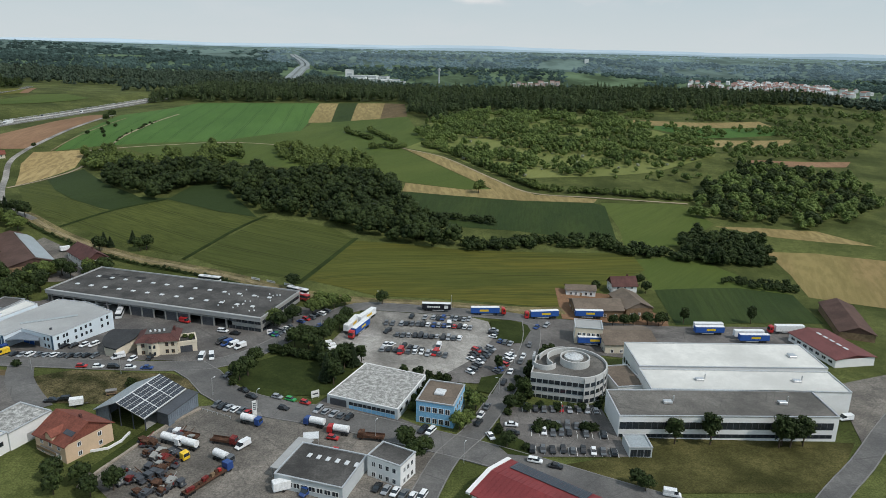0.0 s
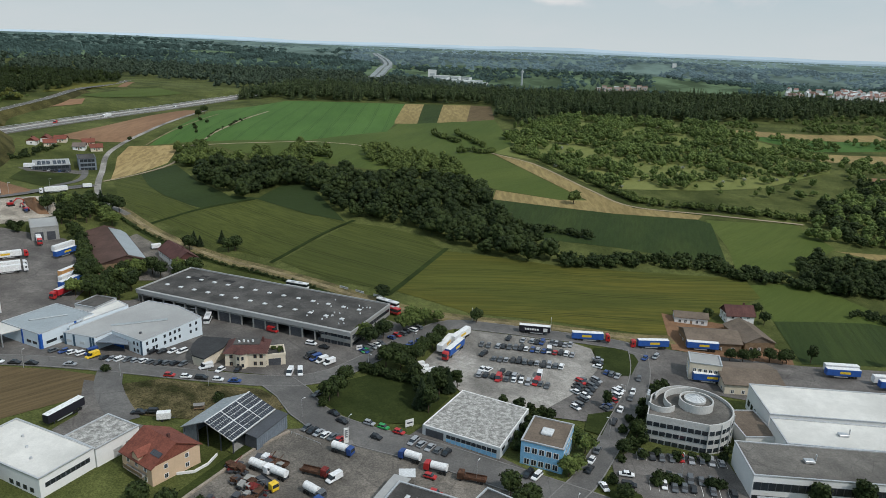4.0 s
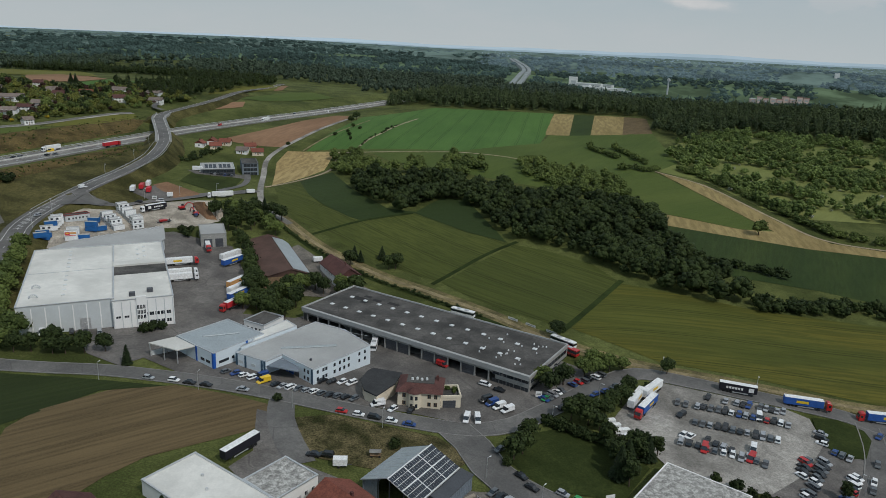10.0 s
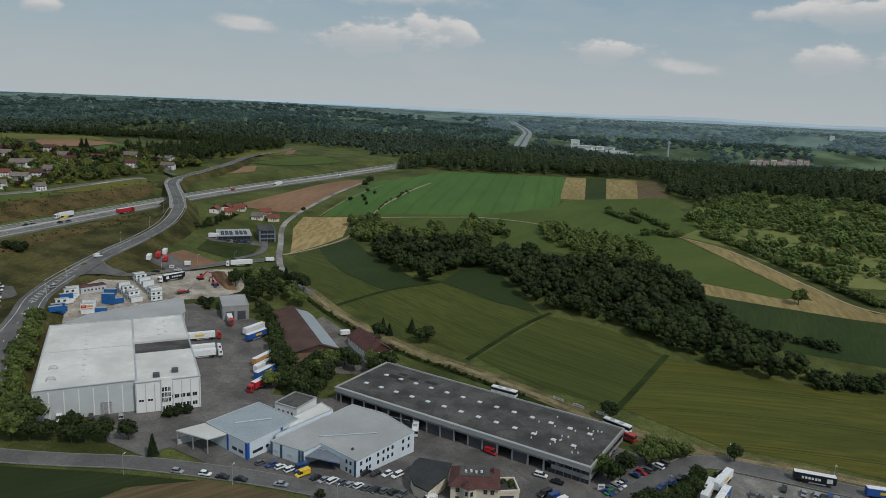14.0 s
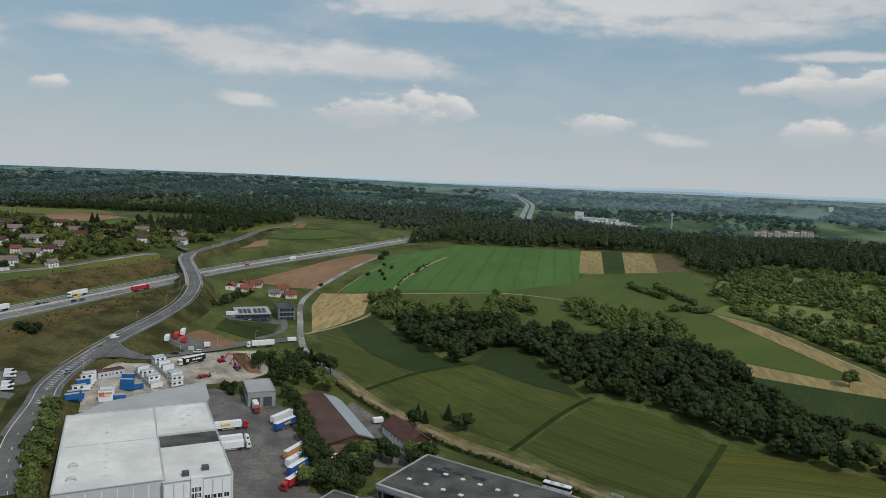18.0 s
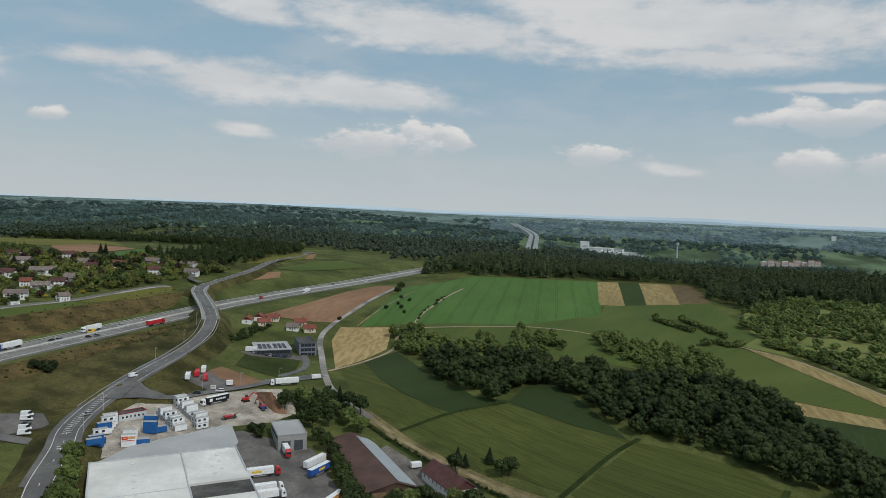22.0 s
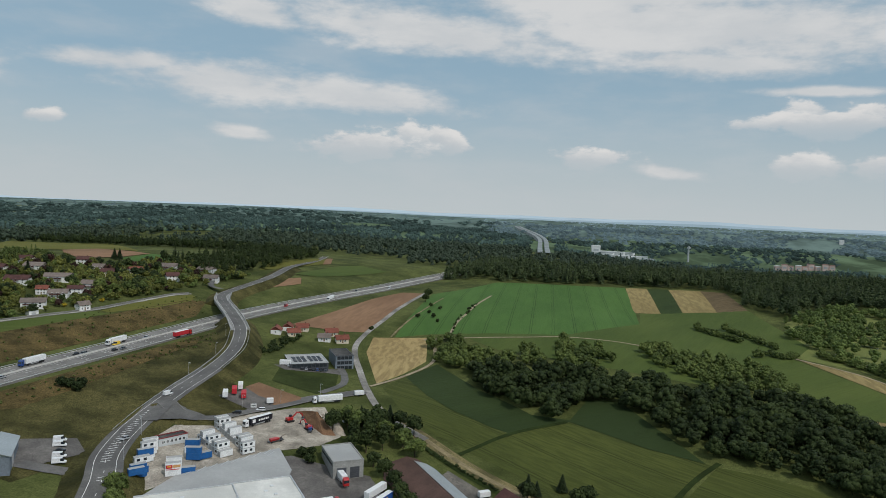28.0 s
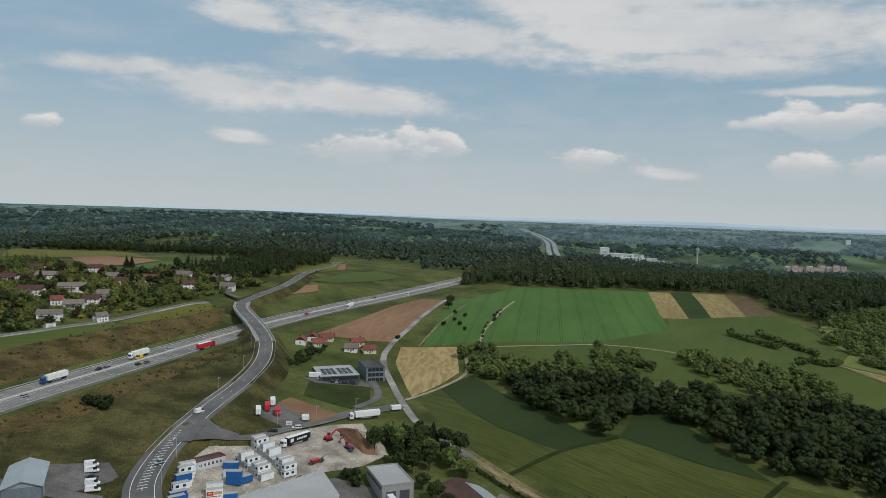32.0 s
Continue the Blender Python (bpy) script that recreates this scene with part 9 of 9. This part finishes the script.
VT = [p for p in VT if not (p[0] < -640 and p[1] > 650) and p[0] < -541 + 0.03 * (p[1] - 440) and (p[1] > 660 or p[0] < -536) and all(math.hypot(p[0] - h.x, p[1] - h.y) > 9.0 and math.hypot(p[0] - h.x - 5, p[1] - h.y + 9) > 9.5 for h in HOMES)]
# warm sun on the village is put into these yellower leaf colours
woods("village_trees", VT[:420] + VT[600:760], ORCHARD, leaves("sunlit_garden_leaves", (0.042, 0.052, 0.014), (0.185, 0.195, 0.045)), "leafy garden trees between the village houses", 71, (0.6, 1.35), "trees")
woods("village_trees", VT[420:600], ORCHARD, L_DARK, "dark garden trees between the village houses", 77, (0.7, 1.6), "trees")
woods("village_trees", VT[760:830], ORCHARD, leaves("copper_leaves", (0.02, 0.012, 0.01), (0.07, 0.036, 0.026)), "dark copper-leaved garden trees", 78, (0.8, 1.5), "trees")
woods("garden_bushes", VT[830:], ORCHARD, L_ORCH, "light-green garden trees and bushes in the village", 72, (0.4, 0.95), "bushes")
trees("spruce", 1.0, "village conifers", (-679, 700), (-676, 704), (-658, 617), (-602, 614), (-593, 642), (-598, 648), (-645, 560))
trees("wide", 1.1, "village trees", (-558, 559), (-552, 567), (-549, 583), (-550, 606), (-564, 550), (-556, 595), (-553, 641))
trees("yellow", 1.1, "yellow garden bushes", (-545, 495), (-541, 528), (-556, 503))
woods("village_wood", scatter([(-560, 690), (-640, 720), (-640, 900), (-720, 960), (-1000, 900), (-1050, 1040), (-620, 1060), (-575, 960), (-560, 850), (-545, 760)], 9.5, rt), FOREST, L_DARK, "dark leafy wood above the village", 73, (0.6, 1.0))
woods("village_wood", scatter([(-720, 430), (-760, 560), (-745, 650), (-700, 650), (-690, 560), (-670, 450)], 8, rt), FOREST, L_MID, "garden trees at the village edge", 74, (0.5, 0.8))
SCRUB = [(-478 - 40 * rt.random(), 300 + 310 * rt.random()) for _ in range(260)] + [(-418 - 17 * rt.random(), 300 + 210 * rt.random()) for _ in range(160)] + [(-400 + 14 * rt.random(), 480 + 80 * rt.random()) for _ in range(60)]
woods("scrub_bushes", SCRUB, HEDGE, L_MID, "low scrub on the motorway slopes", 75, (0.15, 0.4), "scrub")
trees("bush", 1.6, "bushes beside the motorway", (-420, 370), (-417, 374), (-423, 368), (-415, 369))
woods("scrub_bushes", [(-396 + 10 * rt.random(), 500 + 60 * rt.random()) for _ in range(60)], HEDGE, L_DARK, "scrub bank beside the new houses", 76, (0.4, 0.9), "scrub")

for x, y, z in ROOF_BUSHES:
    plant("bushlight", x, y, 0.55, z=z, group="plants on the roof terrace")


# ---- street furniture and small things ----
def street_lamp(x, y, turn, h=7.0):
    e = thing("street_lamp", x, y, turn, None, "slim grey street lamp with a short arm", "street lamp", "street lamps")
    bm = bmesh.new()
    rod(bm, 0, 0, 0, h, 0.1, 0.06)
    part("pole", bm, M["alu"], e)
    part("arm", slab(-0.04, 1.0, -0.04, 0.04, h - 0.06, h + 0.04), M["alu"], e)
    part("lantern", slab(0.8, 1.6, -0.16, 0.16, h - 0.1, h + 0.1, bevel=0.04), M["skylight"], e)


for x, y, a in ((-79.7, 222, 60), (-62, 214.5, 70), (-20, 197.6, 70), (8, 187, 70), (-118, 235.5, 90), (-150, 234, 90), (-185, 231.5, 95), (-220, 224, 100), (-66, 262, -30), (-52, 284, -30), (30, 258, 160), (22, 232, 160), (42, 214.8, 90), (-30, 313.5, -90), (5, 313, -90), (-345, 404, 0), (-334, 424, 0), (-322, 447, 0)):
    street_lamp(x, y, a)
for x, y, z, a in ((-347, 321, 28.5, 160), (-359, 346, 29.5, 160), (-389, 421, 35, -20), (-398, 460, 38.5, -20), (-417, 500, 42.5, -30)):
    e = thing("street_lamp", x, y, a, z - 1.5, "slim grey street lamp with a short arm", "street lamp", "street lamps")
    bm = bmesh.new()
    rod(bm, 0, 0, -1, 9, 0.11, 0.06)
    part("pole", bm, M["alu"], e)
    part("lantern", slab(-0.1, 1.5, -0.16, 0.16, 8.9, 9.1, bevel=0.04), M["skylight"], e)


def sign_pylon():
    e = thing("sign_pylon", -61.7, 209.6, 25, None, "white sign pylon with stacked plates on a paved island", "sign")
    part("post", slab(-0.75, 0.75, -0.2, 0.2, -0.5, 5.6, bevel=0.05), M["paint"], e)
    for k in range(4):
        part("lettering_bar", slab(-0.45, 0.45, -0.23, -0.2, 2.4 + 0.7 * k, 2.8 + 0.7 * k), M["dark_steel"], e)
    part("plinth", slab(-2.4, 2.2, -1.3, 1.3, -0.5, 0.45, bevel=0.2), M["kerb"], e)


sign_pylon()


def signboard(x, y, turn, w, h, label, material="paint", z=0.6):
    e = thing("signboard", x, y, turn, None, label, "sign")
    for s in (-1, 1):
        part("post", slab(s * w * 0.4 - 0.06, s * w * 0.4 + 0.06, -0.06, 0.06, -0.4, z + h), M["alu"], e)
    part("board", slab(-w / 2, w / 2, -0.14, -0.07, z, z + h), M[material], e)
    part("lettering_bar", slab(-w * 0.35, w * 0.35, -0.16, -0.14, z + h * 0.4, z + h * 0.6), M["dark_steel"], e)


signboard(-43.9, 223.3, 35, 3.0, 2.6, "white signboard at the lawn's edge")
signboard(-73.3, 278.1, 20, 2.4, 2.2, "white signboard beside the depot street")
signboard(-340.6, 407.7, 20, 3.0, 2.0, "white signboard beside the service road")
ribbon("retaining_wall", [(-80.8, 212.3), (-84, 206.8), (-87.4, 200.7), (-91.3, 189.9), (-94, 182), (-96.6, 175), (-99, 166)], 0.9, M["stone"], 0.7, label="low rough stone retaining wall above the yard", category="wall", skirt=1.4)
ribbon("garden_lawn", [(-89.5, 201), (-93.3, 190), (-96, 181.5), (-99, 173)], 3.6, M["lawn"], 0.5, label="mown garden strip behind the stone wall", category="lawn")
ribbon("garden_wall", [(-97.2, 195), (-97.6, 190), (-99.7, 185.5), (-104, 183.5)], 0.4, M["white_wall"], 0.75, label="low white garden wall of the peach house", category="wall", skirt=0.9, across=2)


def rail_fence(points, gap=2.0, h=1.0, label="grey post-and-rail fence beside the parked cars"):
    line = spline(points, gap)
    e = thing("fence", line[0].x, line[0].y, 0, None, label, "fence")
    o = e.matrix_basis.translation
    for k, p in enumerate(line):
        z = Z(p.x, p.y) - o.z
        part("post", slab(p.x - o.x - 0.06, p.x - o.x + 0.06, p.y - o.y - 0.06, p.y - o.y + 0.06, z - 0.3, z + h), M["alu"], e)
        if k:
            q = line[k - 1]
            d = Vector((p.x - q.x, p.y - q.y, Z(p.x, p.y) - Z(q.x, q.y)))
            bm = bmesh.new()
            bmesh.ops.create_cube(bm, size=1, matrix=Matrix.Translation(((p.x + q.x) / 2 - o.x, (p.y + q.y) / 2 - o.y, z - d.z / 2 + h - 0.1)) @ d.to_track_quat("X", "Z").to_matrix().to_4x4() @ Matrix.Diagonal((d.length, 0.06, 0.12, 1)))
            part("rail", bm, M["alu"], e)


rail_fence([(-79.8, 211.4), (-74, 209), (-69, 206.8)])


def box_trailer(x, y, turn, L=4.2, W=2.2, H=2.2, label="white box trailer parked on the ground", cover="white"):
    e = thing("trailer", x, y, turn, None, label, "trailer")
    part("body", slab(-L / 2, L / 2, -W / 2, W / 2, 0.9, 0.9 + H, bevel=0.06), TARP[cover], e)
    part("drawbar", slab(L / 2, L / 2 + 1.3, -0.08, 0.08, 0.7, 0.85), M["dark_steel"], e)
    part("chassis", slab(-L / 2 + 0.2, L / 2, -0.8, 0.8, 0.65, 0.89), M["dark_steel"], e)
    put_wheels(e, [(-0.4, -W / 2 + 0.12), (-0.4, W / 2 - 0.12)], 0.36, 0.24)


box_trailer(-121.2, 209.7, 20)
box_trailer(-43, 169.8, 25, 6.4, 2.5, 2.6, "large white box trailer behind the low workshop")
box_trailer(-303.6, 459.3, 40, 5.5, 2.3, 2.2, "white caravan beside the service road")
for x, y in ((-46, 265), (-43, 263), (-40, 261), (-48, 267.5)):
    box_trailer(x, y, 30, 6.0, 1.7, 1.5, "low trailer with a white cover beside the hedge")


for x, y, c in ((-359.4, 411, "white"), (-358.9, 418.8, "red"), (-351.9, 416.7, "red"), (-360.2, 426.9, "white")):
    box_trailer(x, y, 120, 7.4, 2.5, 2.7, f"{c} swap-body trailer parked on the asphalt", c)
box_trailer(-337.2, 418.3, 30, 3.5, 2.4, 2.4, "white site cabin beside the soil plot")
box_trailer(-366.5, 489, 20, 7.0, 2.5, 2.7, "white box trailer beside the dark office")
car_row(-355, 489.5, -340, 497, 8, 115, "cars before the dark office", 0.15, 0.4)
car(-362, 489, 30, "white", "van")


def hand_cart(x, y):
    e = thing("farm_wagon", x, y, 20, None, "small farm wagon with a grey canvas cover", "wagon")
    part("bed", slab(-1.7, 1.7, -0.9, 0.9, 0.7, 0.95), M["timber"], e)
    part("cover", prism([(-1.0, 1.9), (0, 2.3), (1.0, 1.9), (1.0, 2.0), (0, 2.4), (-1.0, 2.0)], 3.6, "x", -1.8), M["kerb"], e)
    for sx in (-1.5, 1.5):
        for sy in (-0.8, 0.8):
            part("post", slab(sx - 0.05, sx + 0.05, sy - 0.05, sy + 0.05, 0.95, 1.95), M["timber"], e)
    put_wheels(e, [(a, b * 0.85) for a in (-1.2, 1.2) for b in (-1, 1)], 0.4, 0.16)


hand_cart(-113.8, 219)


def yard_canopy():
    e = thing("canopy", -43, 183, -17, None, "grey flat canopy leaning on the low workshop", "canopy")
    part("roof", slab(-2.6, 2.6, -9, 8, 3.6, 3.85), M["light_roof"], e)
    for y in (-8.5, -3, 2.5, 7.5):
        part("post", slab(-2.4, -2.25, y - 0.08, y + 0.08, -1, 3.6), M["alu"], e)
    e = thing("canopy", -39.8, 193.6, 10, None, "small white canopy roof before the workshop", "canopy")
    part("roof", slab(-2.4, 2.4, -2, 2, 3.0, 3.2), M["skylight"], e)
    for x in (-2.2, 2.2):
        for y in (-1.8, 1.8):
            part("post", slab(x - 0.07, x + 0.07, y - 0.07, y + 0.07, -1, 3.0), M["alu"], e)


yard_canopy()


def bays(x0, y0, x1, y1, n, turn, length=5.0):
    """White lines between parking bays, each a thin painted strip."""
    for k in range(n + 1):
        f = k / n
        x, y = x0 + (x1 - x0) * f, y0 + (y1 - y0) * f
        dx, dy = math.cos(radians(turn)) * length / 2, math.sin(radians(turn)) * length / 2
        ribbon("bay_line", [(x - dx, y - dy), (x + dx, y + dy)], 0.13, M["paint"], 0.31, label="white line between parking bays", category="road marking", across=2)


bays(29.6, 222.3, 57.5, 223.9, 10, 88)
bays(36, 211.5, 51.5, 212, 6, 85)
bays(31, 206.7, 56.5, 206.8, 10, 85)
bays(28.5, 195.8, 57.5, 196.5, 11, 85)
for x, y, c in ((-44, 186, "blue"), (-36.3, 168.5, "blue")):
    car(x, y, 60, c, "van")
car(145, 223, 10, "white", "van")
car(68.1, 175, 165, "white", "van")
trees("bush", 1.0, "hedge between the parking rows", *[(34 + 2.4 * k, 209.3 + 0.1 * k) for k in range(3)], (50.5, 210), (52.5, 210.3))
trees("bush", 1.25, "dark shrubs beside the round office", *[(29.5 + 1.75 * k + (k % 2) * 1.6, 227 + 5.2 * k - (k % 2)) for k in range(9)], (45, 272), (47, 274), (38, 251))
trees("tall", 0.55, "dark trees beside the side street", (33.5, 246), (36, 254), (23, 252.5))
trees("round", 0.75, "trees at the office", (25, 221), (22, 197), (31, 233))
trees("bush", 1.3, "bushes at the works yard", (-296, 374), (-293, 378), (-290, 370))
trees("tall", 0.95, "dark trees beside the works yard", (-283, 405), (-276, 409), (-268, 405), (-274, 400), (-262, 410), (-280, 396), (-266, 398), (-272, 392))
trees("wide", 1.0, "trees beside the track", (-270, 413), (-258, 404), (-285, 411), (-292, 416), (-250, 398))

ribbon("hedge_verge", [(-252, 411), (-221, 390), (-178, 371), (-144, 359), (-110, 342), (-78, 322)], 3.0, M["woodland_floor"], 0.3, label="dark green ground strip along the hedge", category="verge")
woods("hedgerow", [(p.x + rt.uniform(-0.8, 0.8), p.y + rt.uniform(-0.8, 0.8)) for p in spline([(-262, 415), (-221, 391), (-178, 371.5), (-144, 359), (-112, 343)], 1.6)], HEDGE, L_DARK, "low dark hedge beside the farm track", 81, (0.3, 0.55), "hedge")
for x, y, a in ((-96, 342.5, -26), (-87, 338, -27), (-77, 333.5, -27)):
    signboard(x, y, a, 5.5, 1.1, "long white advertising board facing the road", z=0.5)
bus(-146, 297.5, -75, "white")
bus(-120, 343, -14, "white")
box_trailer(-203, 371, 20, 6, 2.4, 2.2, "white flat trailer in the brown yard")
box_trailer(-196, 365, 60, 3.4, 2.0, 1.8, "small white trailer in the brown yard")
box_trailer(-212, 377, 40, 5, 2.4, 2.2, "white cabin trailer in the brown yard")
for x, y, c in ((-199, 368, "black"), (-193, 361, "grey"), (-216, 336, "white"), (-205, 345, "silver")):
    car(x, y, 70, c, "hatch")

# ---- the patterns that were copied are taken away ----
for table in (PROTO, CARS, LORRIES, CONT):
    for first in table.values():
        for o in (*first.children_recursive, first):
            bpy.data.objects.remove(o)
